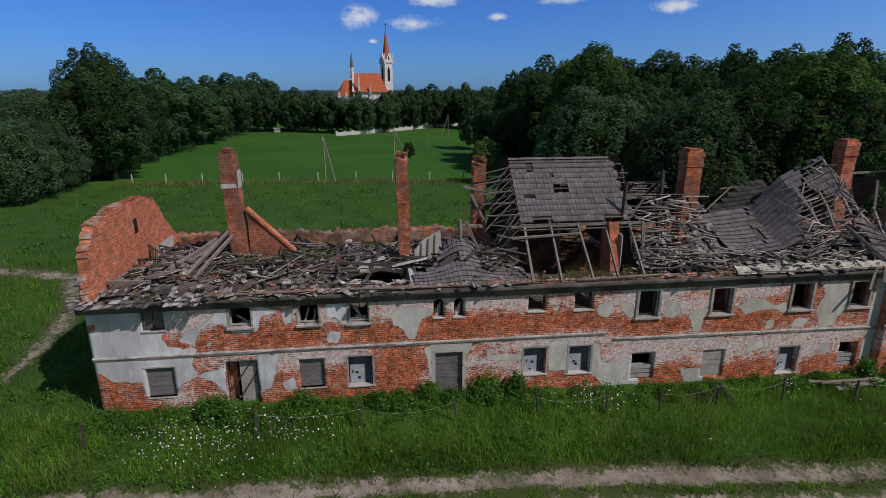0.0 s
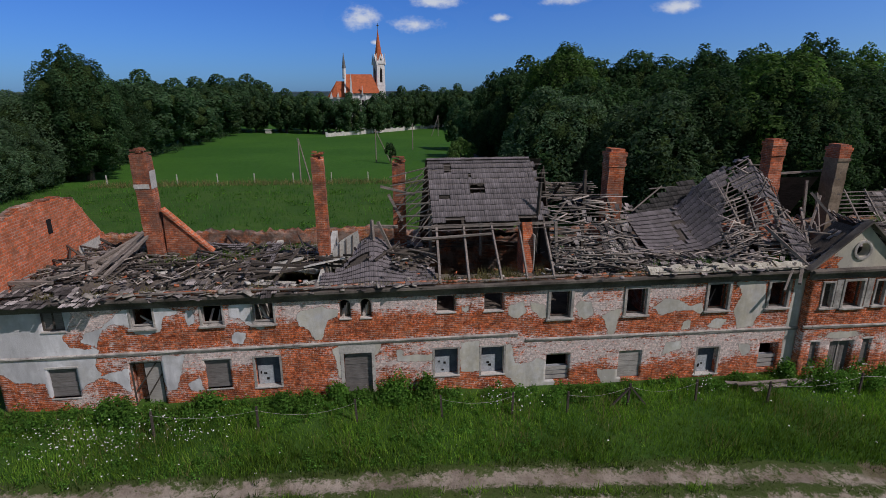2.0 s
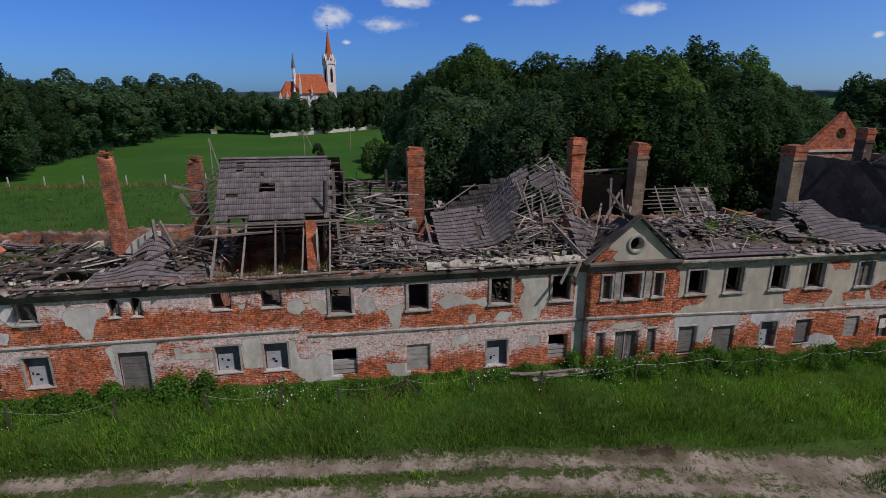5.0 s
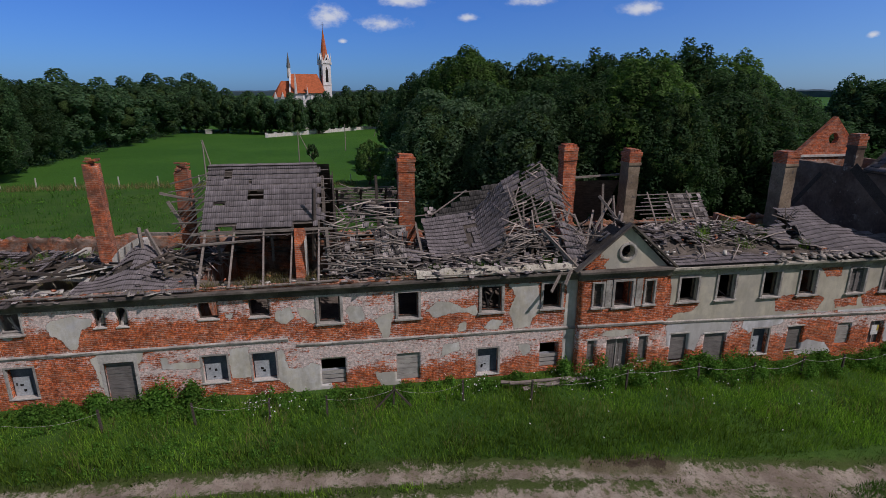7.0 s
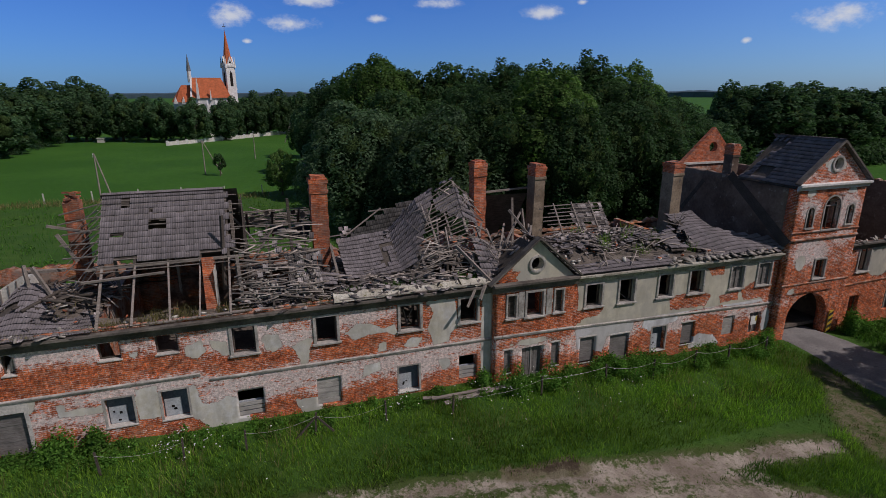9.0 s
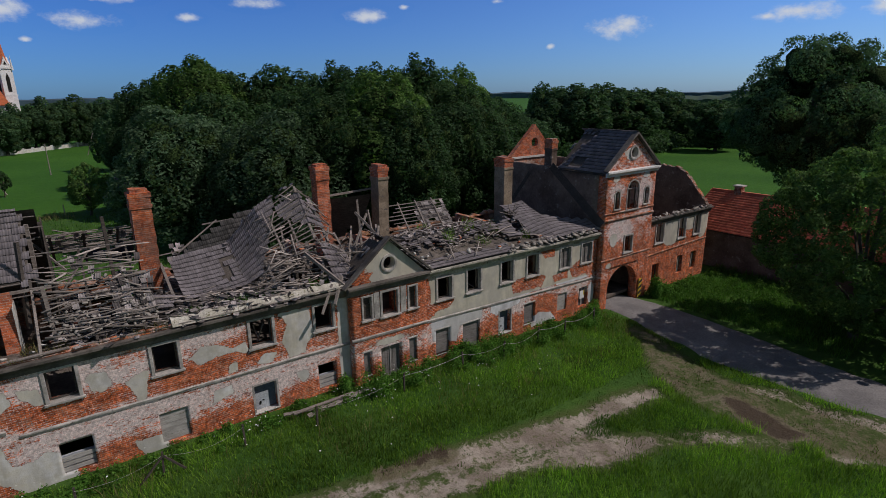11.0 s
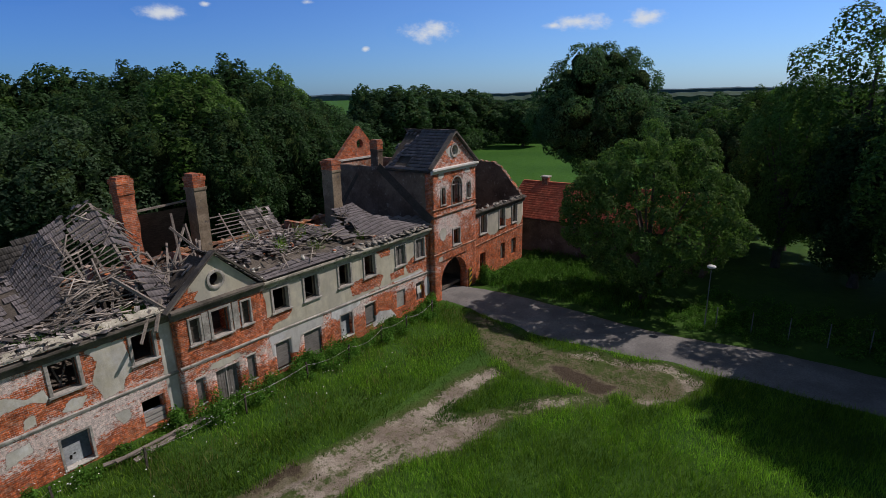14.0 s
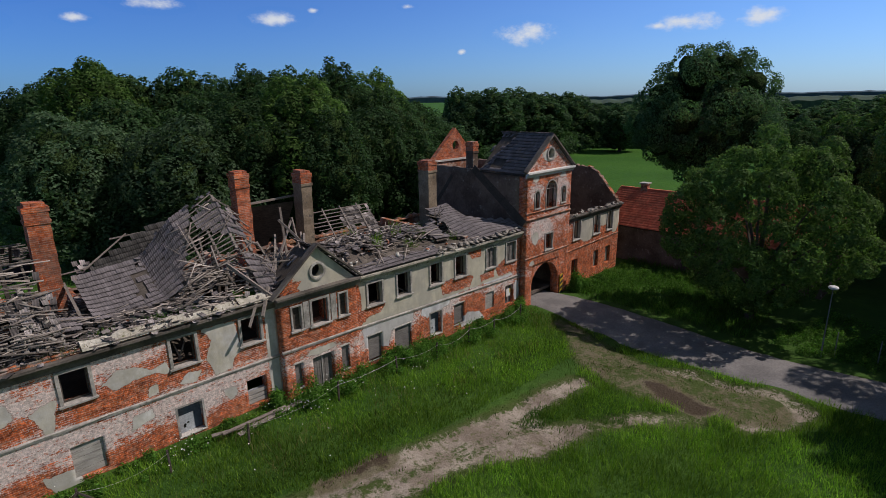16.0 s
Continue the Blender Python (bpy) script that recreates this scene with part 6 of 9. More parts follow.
fine = np.linspace(17.0, 27.0, 400)
along = np.concatenate([[0], np.cumsum(np.hypot(np.diff(fine), 0.7 * np.diff(np.interp(fine, *ZR))))])
tiled("tile_covering", S_sag, 17.0, 27.0, 0.1, 5.6, M_TILE, SAG, keep_sag, 0.016, us=np.interp(np.arange(0.1, along[-1], 0.205), along, fine))
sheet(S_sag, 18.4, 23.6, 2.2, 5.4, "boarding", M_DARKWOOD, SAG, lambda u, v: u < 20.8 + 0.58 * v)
for i in range(24):
    v = 0.4 + 0.225 * i
    if rng.random() < 0.12:
        continue
    a, b = S_sag(21.0 + 0.58 * v + rng.uniform(-0.7, 0.1), v), S_sag(26.9 + rng.uniform(-1.3, 0.4), v + rng.uniform(-0.1, 0.25))
    mid = S_sag(25.3, v)
    if v > 2.2:
        timbers("batten", [(a, mid), (mid, b)], SAG, M_WOOD, 0.055, 0.05)
for x in (18.0, 19.6, 21.2, 22.6, 23.6, 24.5, 25.4, 26.2):
    lo, mid, hi = (Vector(S_sag(x, v)) - Vector((0, 0, 0.18)) for v in (0.4, 2.8, 5.6))
    timbers("rafter", [(lo, mid), (mid, hi)] if x < 23 else [(mid, hi)], SAG, M_WOOD, 0.12, 0.15)
tiled("ridge_capping", lambda u, v: (u, 28.0 + 0.1 * v, np.interp(u, *ZR) + 0.08), 21.2, 25.3, 0.0, 0.3, M_TILE, SAG, None, 0.12)
S_rear = lambda u, v: (u, 28.2 + v * 0.75, 9.35 + 0.12 * (u - 19.5) + v * 0.58)
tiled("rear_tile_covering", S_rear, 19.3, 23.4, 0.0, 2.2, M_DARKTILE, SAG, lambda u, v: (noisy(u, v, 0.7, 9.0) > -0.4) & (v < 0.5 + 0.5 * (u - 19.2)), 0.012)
# dark sheet that sets the shade under the rear tiles
sheet(S_rear, 19.4, 23.3, 0.0, 2.1, "rear_boarding", M_DARKWOOD, SAG, lambda u, v: v < 0.35 + 0.5 * (u - 19.2))
timbers("batten", [((19.0, 28.6, 9.7), (21.4, 29.9, 10.9)), ((20.6, 29.9, 10.75), (23.2, 29.9, 10.9)), ((17.9, 28.9, 9.6), (20.0, 29.0, 9.75))], SAG, M_WOOD, 0.07, 0.06)
S_rear2 = lambda u, v: (u, 28.6 + v * 0.8, 9.2 + v * 0.45)
tiled("rear_tile_covering", S_rear2, 17.9, 19.6, 0.0, 1.2, M_TILEDEBRIS, SAG, lambda u, v: noisy(u, v, 0.9, 19.0) > -0.2, 0.12)
timbers("fallen_rafter", [((23.4 + 0.5 * i, 23.9 + rng.uniform(-0.4, 0.7), 8.0 + rng.uniform(0, 0.5)), (24.6 + 0.5 * i + rng.uniform(-1.0, 1.4), 26.8 + rng.uniform(-0.6, 1.0), 9.4 + rng.uniform(-0.3, 1.3))) for i in range(12)], SAG, M_WOOD, 0.11, 0.12)
timbers("fallen_rafter", [((25.2, 23.1, 8.05), (24.2, 22.3, 6.9)), ((25.9, 23.4, 8.3), (24.9, 22.25, 7.25)), ((24.4, 24.6, 9.6), (26.0, 22.7, 7.7)), ((27.0, 24.8, 8.4), (29.6, 27.2, 10.6)), ((28.6, 26.8, 10.9), (30.4, 25.0, 8.2)), ((27.8, 25.4, 8.3), (30.6, 26.2, 8.5))], SAG, M_WOOD, 0.13, 0.14)
for _ in range(34):
    c = Vector((rng.uniform(23.0, 28.6), rng.uniform(23.6, 27.2), rng.uniform(8.3, 9.6)))
    d = Vector((rng.normal(), rng.normal() * 0.7, rng.normal() * 0.45)).normalized() * rng.uniform(0.5, 1.3)
    timbers("broken_batten", [(c - d, c + d)], SAG, M_WOOD, 0.055, 0.05)
timbers("charred_post", [((24.2, 25.6, 7.7), (24.3, 25.9, 10.4)), ((25.0, 24.6, 7.7), (24.3, 25.4, 9.4))], SAG, M_DARKWOOD, 0.2, 0.2)
def splinters(name, S, n, u0, u1, v0, v1, parent, size=(0.4, 1.9), lift=0.07, skew=0.22):
    """Snapped laths lying over a torn slope, most of them still along its courses."""
    u, v = rng.uniform(u0, u1, n), rng.uniform(v0, v1, n)
    p, fr = surface_frames(S, u, v)
    a = rng.normal(size=n) * skew
    c, d = np.cos(a)[:, None], np.sin(a)[:, None]
    x, y, z = fr[:, :, 0], fr[:, :, 1], fr[:, :, 2]
    p = p + z * (lift + rng.uniform(-0.03, 0.08, n))[:, None]
    x2 = x * c + y * d + z * (rng.normal(size=n) * 0.1)[:, None]
    x2 /= np.linalg.norm(x2, axis=1, keepdims=True)
    y2 = np.cross(z, x2)
    y2 /= np.linalg.norm(y2, axis=1, keepdims=True)
    f2 = np.stack([x2, y2, np.cross(x2, y2)], axis=2)
    sv, sf = scatter(BRICK_V, BRICK_F, p, f2, np.stack([rng.uniform(*size, n), rng.uniform(0.03, 0.075, n), rng.uniform(0.025, 0.05, n)], axis=1))
    return part_mesh(name, fast_mesh(name, sv, sf, M_WOOD), parent, "", "stuff")


splinters("lath_litter", S_lat, 60, 13.2, 17.0, 0.4, 4.6, LATTICE)
splinters("lath_litter", S_sag, 55, 17.4, 24.5, 0.3, 2.2, SAG)
splinters("lath_litter", S_sag, 40, 22.6, 26.8, 1.2, 5.4, SAG, skew=0.7)
# dark sheet put in for the shaded void between the two eastern chimneys; purlin, posts
sheet(lambda u, v: (u, 31.5 - v * 0.55, 8.2 + v * 0.8), 27.6, 31.2, 0.2, 4.3, "rear_boarding", M_DARKWOOD, SAG, lambda u, v: noisy(u, v, 0.9, 2.0) > -0.4)
timbers("purlin", [((26.6, 29.2, 11.55), (31.4, 29.2, 11.75))], SAG, M_WOOD, 0.12, 0.12)
timbers("post", [((29.6, 28.0, 7.6), (29.6, 28.4, 11.3)), ((30.3, 27.4, 7.6), (30.2, 28.2, 10.6))], SAG, M_WOOD, 0.15, 0.15)

# low tiled slopes of the eastern part
EASTROOF = thing("eastern_roof", "flattened pantiled roof breaking up towards the middle", "roof")


def S_east(u, v):
    lift = np.interp(u, [31, 34, 37, 41, 44, 47], [0.24, 0.22, 0.25, 0.33, 0.40, 0.42])
    return u, 22.80 + v * 0.9, 7.74 - 0.008 * (u - 31) + v * lift


def keep_east(u, v):
    n = noisy(u, v, 0.5, 11.0) + 0.4 * noisy(u, v, 1.9, 12.0)
    whole = (u > 41.0 + 0.7 * noisy(v, v * 0, 0.9, 13.0)) & (v < np.where(u > 43.4, 1.5 + 0.4 * (47 - u), 5.3)) & (v > 0.25 * noisy(u, u * 0, 1.2, 14.0))
    strip = (u < 38.0) & (v < 1.0 + 0.5 * n) & (n > -0.5)
    flat = (u < 40.5) & (v > 1.2) & (v < 3.8) & (n > 0.16)
    return whole | strip | flat


def S_flat(u, v):
    x, y, z = S_east(u, v)
    return x, y, z + 0.10 * np.sin(u * 1.3 + v) * np.clip(v / 1.6, 0, 1) + 0.25 * np.exp(-((v - 2.6) / 1.3) ** 2) * (u < 40.5)


tiled("tile_covering", S_flat, 31.1, 47.05, 0.0, 5.4, M_TILE, EASTROOF, keep_east, 0.010)
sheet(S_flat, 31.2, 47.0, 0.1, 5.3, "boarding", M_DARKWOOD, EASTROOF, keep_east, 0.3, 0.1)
timbers("splinter", [((41.1 + rng.uniform(-0.3, 0.3), 26.4 + rng.uniform(-0.3, 0.3), 9.1), (40.6 + rng.uniform(-0.9, 0.9), 26.2 + rng.uniform(-0.5, 0.3), 9.2 + rng.uniform(0.1, 0.8))) for _ in range(9)], EASTROOF, M_WOOD, 0.05, 0.05)
S_panel = lambda u, v: (u + 0.1 * v, 27.2 + v * 0.8, 8.3 + v * 0.72)
tiled("torn_panel", S_panel, 33.6, 36.6, 0.4, 2.7, M_TILEDEBRIS, EASTROOF, lambda u, v: (noisy(u, v, 0.9, 5.0) > -0.2) & (u > 33.7), 0.02)
for i in range(10):
    timbers("batten", [(S_panel(32.3 + rng.uniform(-0.5, 0.5), 0.3 + 0.28 * i), S_panel(36.7 + rng.uniform(-0.5, 0.2), 0.3 + 0.28 * i))], EASTROOF, M_WOOD, 0.07, 0.06)
timbers("rafter", [(S_panel(x, 0.0), S_panel(x, 3.0)) for x in (33.0, 34.4, 35.8)], EASTROOF, M_WOOD, 0.1, 0.12)

# tower roof, kept only over its front part
TROOF = thing("tower_roof", "grey tiled saddle roof over the front of the gate tower", "roof")
RISE = (14.75 - 12.0) / 3.15
kt = math.hypot(1, RISE)
for s in (-1, 1):
    St = lambda u, v, s=s: (50.2 + s * (3.3 - v / kt), u if s < 0 else 50.0 - u, 11.92 + RISE * v / kt)
    a, b = (22.55, 27.9) if s < 0 else (22.1, 27.45)
    tiled("tile_covering", (lambda u, v: (50.2 - 3.3 + v / kt, 50.4 - u, 11.92 + RISE * v / kt)) if s < 0 else (lambda u, v: (50.2 + 3.3 - v / kt, u, 11.92 + RISE * v / kt)), 22.5, 27.85, 0.0, 4.3, M_TILE, TROOF,
          (lambda u, v: ~((u > 24.0) & (u < 25.2) & (v < 1.2) & (v > 0.3)) & ~((u < 23.2 + 0.35 * v) & (rng.random(len(u)) < 0.9))) if s < 0 else None, 0.015)
    sheet((lambda u, v: (50.2 - 3.25 + v / kt, 50.4 - u, 11.86 + RISE * v / kt)) if s < 0 else (lambda u, v: (50.2 + 3.25 - v / kt, u, 11.86 + RISE * v / kt)), 23.0, 27.6, 0.0, 4.2, "boarding", M_DARKWOOD, TROOF)

# ---- rubble ----
ATTIC_HOLES = [(22.9, 26.1, 24.3, 27.6), (-1.5, 1.4, 24.2, 28.0), (7.0, 13.5, 24.6, 33.3), (1.9, 3.4, 24.6, 28.2), (26.8, 31.0, 24.8, 28.6), (14.2, 16.9, 26.0, 32.0)]


def heap_z(x, y):
    base = 7.60 + 0.12 * np.sin(np.clip((y - 23.2) / 6.0, 0, 1) * math.pi) - 0.75 * np.clip((y - 28.5) / 4.5, 0, 1)
    for cx, cy, rx, ry, h in ((-10.5, 25.5, 2.0, 2.0, 0.3), (-8.5, 29.5, 2.5, 2.5, 0.7), (-3.5, 26.0, 2.5, 2.0, 0.5), (4.8, 25.3, 1.8, 1.7, 0.9), (15.0, 26.0, 2.0, 2.0, 0.3), (20.5, 26.5, 3.0, 3.0, 0.5), (25.5, 25.0, 2.0, 1.6, 0.5),
                              (32.5, 26.5, 2.5, 2.5, 0.8), (37.0, 27.0, 3.6, 3.0, 0.9), (28.4, 24.6, 1.6, 1.3, 0.6)):
        base = base + h * np.exp(-((x - cx) / rx) ** 2 - ((y - cy) / ry) ** 2)
    return base


hx, hy = np.arange(-12.0, 47.01, 0.3), np.arange(23.3, 33.6, 0.3)
HX, HY = np.meshgrid(hx, hy)
lump = np.array([[noise.noise(Vector((x * 1.1, y * 1.1, 2.0))) + 0.5 * noise.noise(Vector((x * 3.1, y * 3.1, 5.0))) for x in hx] for y in hy])
HZ = heap_z(HX, HY) + 0.16 * lump
i = np.arange(HX.size).reshape(HX.shape)
q = np.stack([i[:-1, :-1], i[:-1, 1:], i[1:, 1:], i[1:, :-1]], axis=-1).reshape(-1, 4)
cxs, cys = (HX[:-1, :-1] + 0.15).ravel(), (HY[:-1, :-1] + 0.15).ravel()
ok = np.ones(len(q), bool)
for a, b, c, d in ATTIC_HOLES:
    ok &= ~((cxs > a) & (cxs < b) & (cys > c) & (cys < d))
hv = np.stack([HX, HY, HZ], axis=-1).reshape(-1, 3)
low = hv - np.array([0, 0, 0.25])
tagged(new("rubble_heap", fast_mesh("rubble_heap", np.vstack([hv, low]), np.vstack([q[ok], q[ok][:, ::-1] + len(hv)]), M_FLOOR)), "heap of dusty rubble and rotten boards on the attic floor", "rubble", kind="stuff")


def in_hole(x, y):
    r = np.zeros(len(x), bool)
    for a, b, c, d in ATTIC_HOLES:
        r |= (x > a) & (x < b) & (y > c) & (y < d)
    return r


def strewn(name, n, x0, x1, y0, y1, template, sizes, material, label, category, tilt=0.45, lift=0.1, dens=None, along=None):
    x, y = rng.uniform(x0, x1, n), rng.uniform(y0, y1, n)
    ok = ~in_hole(x, y)
    if dens:
        ok &= dens(x, y)
    x, y = x[ok], y[ok]
    n = len(x)
    p = np.stack([x, y, heap_z(x, y) + rng.uniform(-0.02, 0.16, n) + lift], axis=1)
    fr = random_frames(n, np.tile([0, 0, 1.0], (n, 1)), tilt)
    if along is not None:
        a, b = rng.normal(size=n) * along, rng.normal(size=n) * along * 0.35
        ex = np.stack([np.cos(a) * np.cos(b), np.sin(a) * np.cos(b), np.sin(b)], axis=1)
        ez = np.stack([rng.normal(size=n) * 0.2, rng.normal(size=n) * 0.2 - 0.3, np.ones(n)], axis=1)
        ez -= ex * (ex * ez).sum(1, keepdims=True)
        ez /= np.linalg.norm(ez, axis=1, keepdims=True)
        fr = np.stack([ex, np.cross(ez, ex), ez], axis=2)
    size = np.stack([rng.uniform(a, b, n) for a, b in sizes], axis=1)
    v, f = scatter(template[0], template[1], p, fr, size)
    return tagged(new(name, fast_mesh(name, v, f, material)), label, category, kind="stuff")


tile_t, brick_t = (TILE_V, TILE_F), (BRICK_V, BRICK_F)
strewn("broken_tiles", 1300, -12.0, 7.0, 22.75, 33.2, tile_t, ((0.9, 1.1), (0.5, 1.0), (1, 1)), M_TILEDEBRIS, "broken grey pantiles strewn over the fallen roof", "tiles", 0.16, 0.05)
strewn("broken_tiles", 1500, 13.6, 27.0, 22.8, 33.0, tile_t, ((0.9, 1.1), (0.5, 1.0), (1, 1)), M_TILEDEBRIS, "broken grey pantiles strewn over the fallen roof", "tiles", 0.2)
strewn("broken_tiles", 1800, 30.5, 43.0, 24.5, 33.2, tile_t, ((0.9, 1.1), (0.5, 1.0), (1, 1)), M_TILEDEBRIS, "broken grey pantiles strewn over the fallen roof", "tiles", 0.18, 0.12)
strewn("rotten_laths", 700, -12.0, 7.0, 24.7, 33.2, brick_t, ((0.8, 3.6), (0.03, 0.07), (0.025, 0.06)), M_WOOD, "tangle of grey laths and broken rafters", "timber", 0.12, 0.08, lambda x, y: ~((x > 1.2) & (y < 26.2)) & ~((x > -5.6) & (x < 0.4) & (y > 25.4) & (y < 29.0)))
strewn("rotten_laths", 520, 13.6, 31.0, 23.3, 33.0, brick_t, ((0.7, 2.6), (0.03, 0.06), (0.025, 0.05)), M_WOOD, "tangle of grey laths and broken rafters", "timber", 0.22, 0.15, None, 0.35)
strewn("rotten_laths", 190, 31.0, 42.5, 23.3, 33.2, brick_t, ((0.5, 1.8), (0.03, 0.06), (0.02, 0.05)), M_WOOD, "tangle of grey laths and broken rafters", "timber", 0.14, 0.15, None, 0.5)
strewn("dark_timber", 260, -12.0, 6.5, 25.0, 33.2, brick_t, ((0.9, 3.6), (0.06, 0.16), (0.06, 0.13)), M_DARKWOOD, "charred and rotten timbers in the rubble", "timber", 0.2, 0.1)
strewn("fallen_bricks", 380, -12.0, 46.0, 23.2, 33.2, brick_t, ((0.2, 0.26), (0.1, 0.13), (0.06, 0.08)), M_CHIMNEY, "loose fallen bricks among the rubble", "bricks", 0.6, 0.06)
strewn("plaster_lumps", 420, -12.0, 46.0, 23.0, 33.2, brick_t, ((0.1, 0.4), (0.1, 0.3), (0.04, 0.12)), M_INNER, "pale lumps of fallen plaster", "rubble", 0.35, 0.05)
strewn("broken_tiles", 260, 17.6, 24.0, 23.0, 24.6, tile_t, ((0.9, 1.1), (0.6, 1.0), (1, 1)), M_TILEDEBRIS, "loose pantiles slid down to the eaves", "tiles", 0.22, 0.2)
strewn("broken_tiles", 520, 26.2, 29.6, 23.3, 26.2, tile_t, ((0.9, 1.1), (0.6, 1.0), (1, 1)), M_TILE, "heap of slipped pantiles behind the bay", "tiles", 0.2, 0.25)
strewn("broken_tiles", 170, 13.2, 18.2, 23.6, 25.4, tile_t, ((0.9, 1.1), (0.5, 1.0), (1, 1)), M_TILEDEBRIS, "loose pantiles heaped over the wall head", "tiles", 0.2, 0.12)
# pale lumps and slabs left on the broken wall head
n = 250
x = np.concatenate([rng.uniform(37.5, 47.0, 110), rng.uniform(53.4, 62.8, 60), rng.uniform(-12, 7, 80)])
y = rng.uniform(22.74, 23.3, n)
p = np.stack([x, y, np.where(x > 53, 7.50, np.where(x > 30, 7.66, 7.76)) + rng.uniform(0.0, 0.16, n)], axis=1)
v, f = scatter(BRICK_V, BRICK_F, p, random_frames(n, np.tile([0, -0.2, 1.0], (n, 1)), 0.22), np.stack([rng.uniform(0.08, 0.6, n), rng.uniform(0.08, 0.3, n), rng.uniform(0.015, 0.05, n)], axis=1))
tagged(new("wall_head_rubble", fast_mesh("wall_head_rubble", v, f, M_MORTAR)), "pale broken mortar and plaster along the wall head", "rubble", kind="stuff")
HEAD = moulding("wall_head", -7.5, 26.0, FRONT, [(-0.5, 7.73), (0.10, 7.735), (0.12, 7.80), (0.08, 7.85), (-0.45, 7.86)], M_LIMEDBRICK, "limed brick course along the broken wall head", wear=0.06, step=0.5)
me = fast_mesh("brick", BRICK_V * np.array([0.27, 0.13, 0.085]), BRICK_F, M_LIMEDBRICK, False)
for k in range(150):
    x = -7.3 + 33.0 * k / 150 + rng.uniform(-0.05, 0.05)
    if noise.noise(Vector((x * 0.8, 1.0, 4.0))) < -0.15:
        continue
    ob = new("brick", me)
    ob.parent = HEAD
    ob.matrix_basis = pose(x, 23.06 + rng.uniform(-0.03, 0.06), 7.895 + rng.uniform(-0.015, 0.01), rng.uniform(-5, 5), rng.uniform(-4, 4), rng.uniform(-9, 9))
for x in (18.4, 19.4, 20.6, 21.2, 22.6, 23.5, 24.6, 25.2):
    bm = bmesh.new()
    w = rng.uniform(0.4, 0.9)
    beam(bm, (x, 22.95 + rng.uniform(-0.05, 0.15), 7.90 + rng.uniform(0, 0.03)), (x + w, 22.95 + rng.uniform(-0.05, 0.2), 7.89 + rng.uniform(0, 0.06)), rng.uniform(0.3, 0.6), 0.07, rng.uniform(-0.15, 0.1))
    part("slab", bm, M_PALECORNICE, tagged(new("wall_head_slab"), "pale cracked render slab on the wall head", "slab", group="slabs on the wall head"))
LEDGE = thing("wall_head_ledge", "pale broken render slope on the wall head, mossy along its top", "ledge", "structure")
for x0, x1 in ((17.4, 19.9), (20.0, 21.6), (21.75, 24.0), (24.1, 25.6)):
    k = int((x1 - x0) / 0.16)
    verts, faces = [], []
    for i in range(k + 1):
        x = x0 + (x1 - x0) * i / k
        a, b = 0.09 * noise.noise(Vector((x * 1.7, 3.0, 1.0))), 0.12 * noise.noise(Vector((x * 2.3, 7.0, 1.0)))
        verts += [(x, 22.80 + abs(a) * 0.5, 7.84), (x, 22.84 + abs(a), 7.92 + 0.3 * a), (x, 23.30 + b, 8.12 + a + b), (x, 23.55, 7.9 + a), (x, 23.55, 7.8)]
    for i in range(k):
        faces += [(5 * i + q, 5 * i + 5 + q, 5 * i + 6 + q, 5 * i + 1 + q) for q in range(4)]
    faces += [(0, 1, 2, 3, 4), tuple(5 * k + q for q in (4, 3, 2, 1, 0))]
    part_mesh("render_slope", mesh_of("render_slope", verts, faces, M_LEDGE), LEDGE)
S_back = lambda u, v: (u, 30.2 + 0.75 * v, 10.9 - 0.55 * v)
tiled("tile_scrap", S_back, 13.2, 17.2, -0.6, 1.1, M_TILEDEBRIS, LATTICE, lambda u, v: noisy(u, v, 1.3, 61.0) + 0.4 * noisy(u, v, 3.0, 62.0) > 0.22, 0.2)
timbers("batten", [(S_back(13.0 + rng.uniform(-0.3, 0.2), -0.7 + 0.24 * i), S_back(17.1 + rng.uniform(-0.4, 0.3), -0.7 + 0.24 * i + rng.uniform(-0.06, 0.06))) for i in range(11)], LATTICE, M_WOOD, 0.05, 0.045)
timbers("rafter", [(Vector(S_back(x, -0.8)) - Vector((0, 0, 0.1)), Vector(S_back(x, 3.4)) - Vector((0, 0, 0.1))) for x in (13.6, 15.0, 16.5)], LATTICE, M_DARKWOOD, 0.1, 0.12)
splinters("lath_litter", S_back, 34, 13.1, 17.1, -0.6, 2.4, LATTICE)
splinters("lath_litter", S_flat, 40, 31.6, 41.0, 1.0, 4.6, EASTROOF, skew=0.8)
TARP = thing("tarpaulin", "crumpled dark blue tarpaulin caught in the bare battens", "tarpaulin")
M_TARP = stained("blue_tarpaulin", (0.018, 0.022, 0.05), (0.035, 0.045, 0.10), 2.0, 6.0, 0.45, 0.5)
sheet(lambda u, v: (u + 0.1 * np.sin(v * 3), 28.9 + v * 0.7, 10.55 - 0.55 * v + 0.16 * np.sin(u * 3.1 + v * 2.2) + 0.1 * np.sin(u * 7 - v * 5)), 14.9, 17.0, 0.0, 1.7, "cloth", M_TARP, TARP, lambda u, v: v < 1.2 + 0.5 * np.sin(u * 2.4), 0.12)
timbers("batten", [((14.0, 28.7, 10.6), (17.2, 28.8, 10.55)), ((14.0, 29.5, 9.95), (17.2, 29.5, 9.9)), ((14.2, 30.1, 9.5), (17.1, 30.2, 9.45)), ((13.6, 30.8, 9.0), (17.1, 30.9, 8.9))], LATTICE, M_WOOD, 0.07, 0.06)
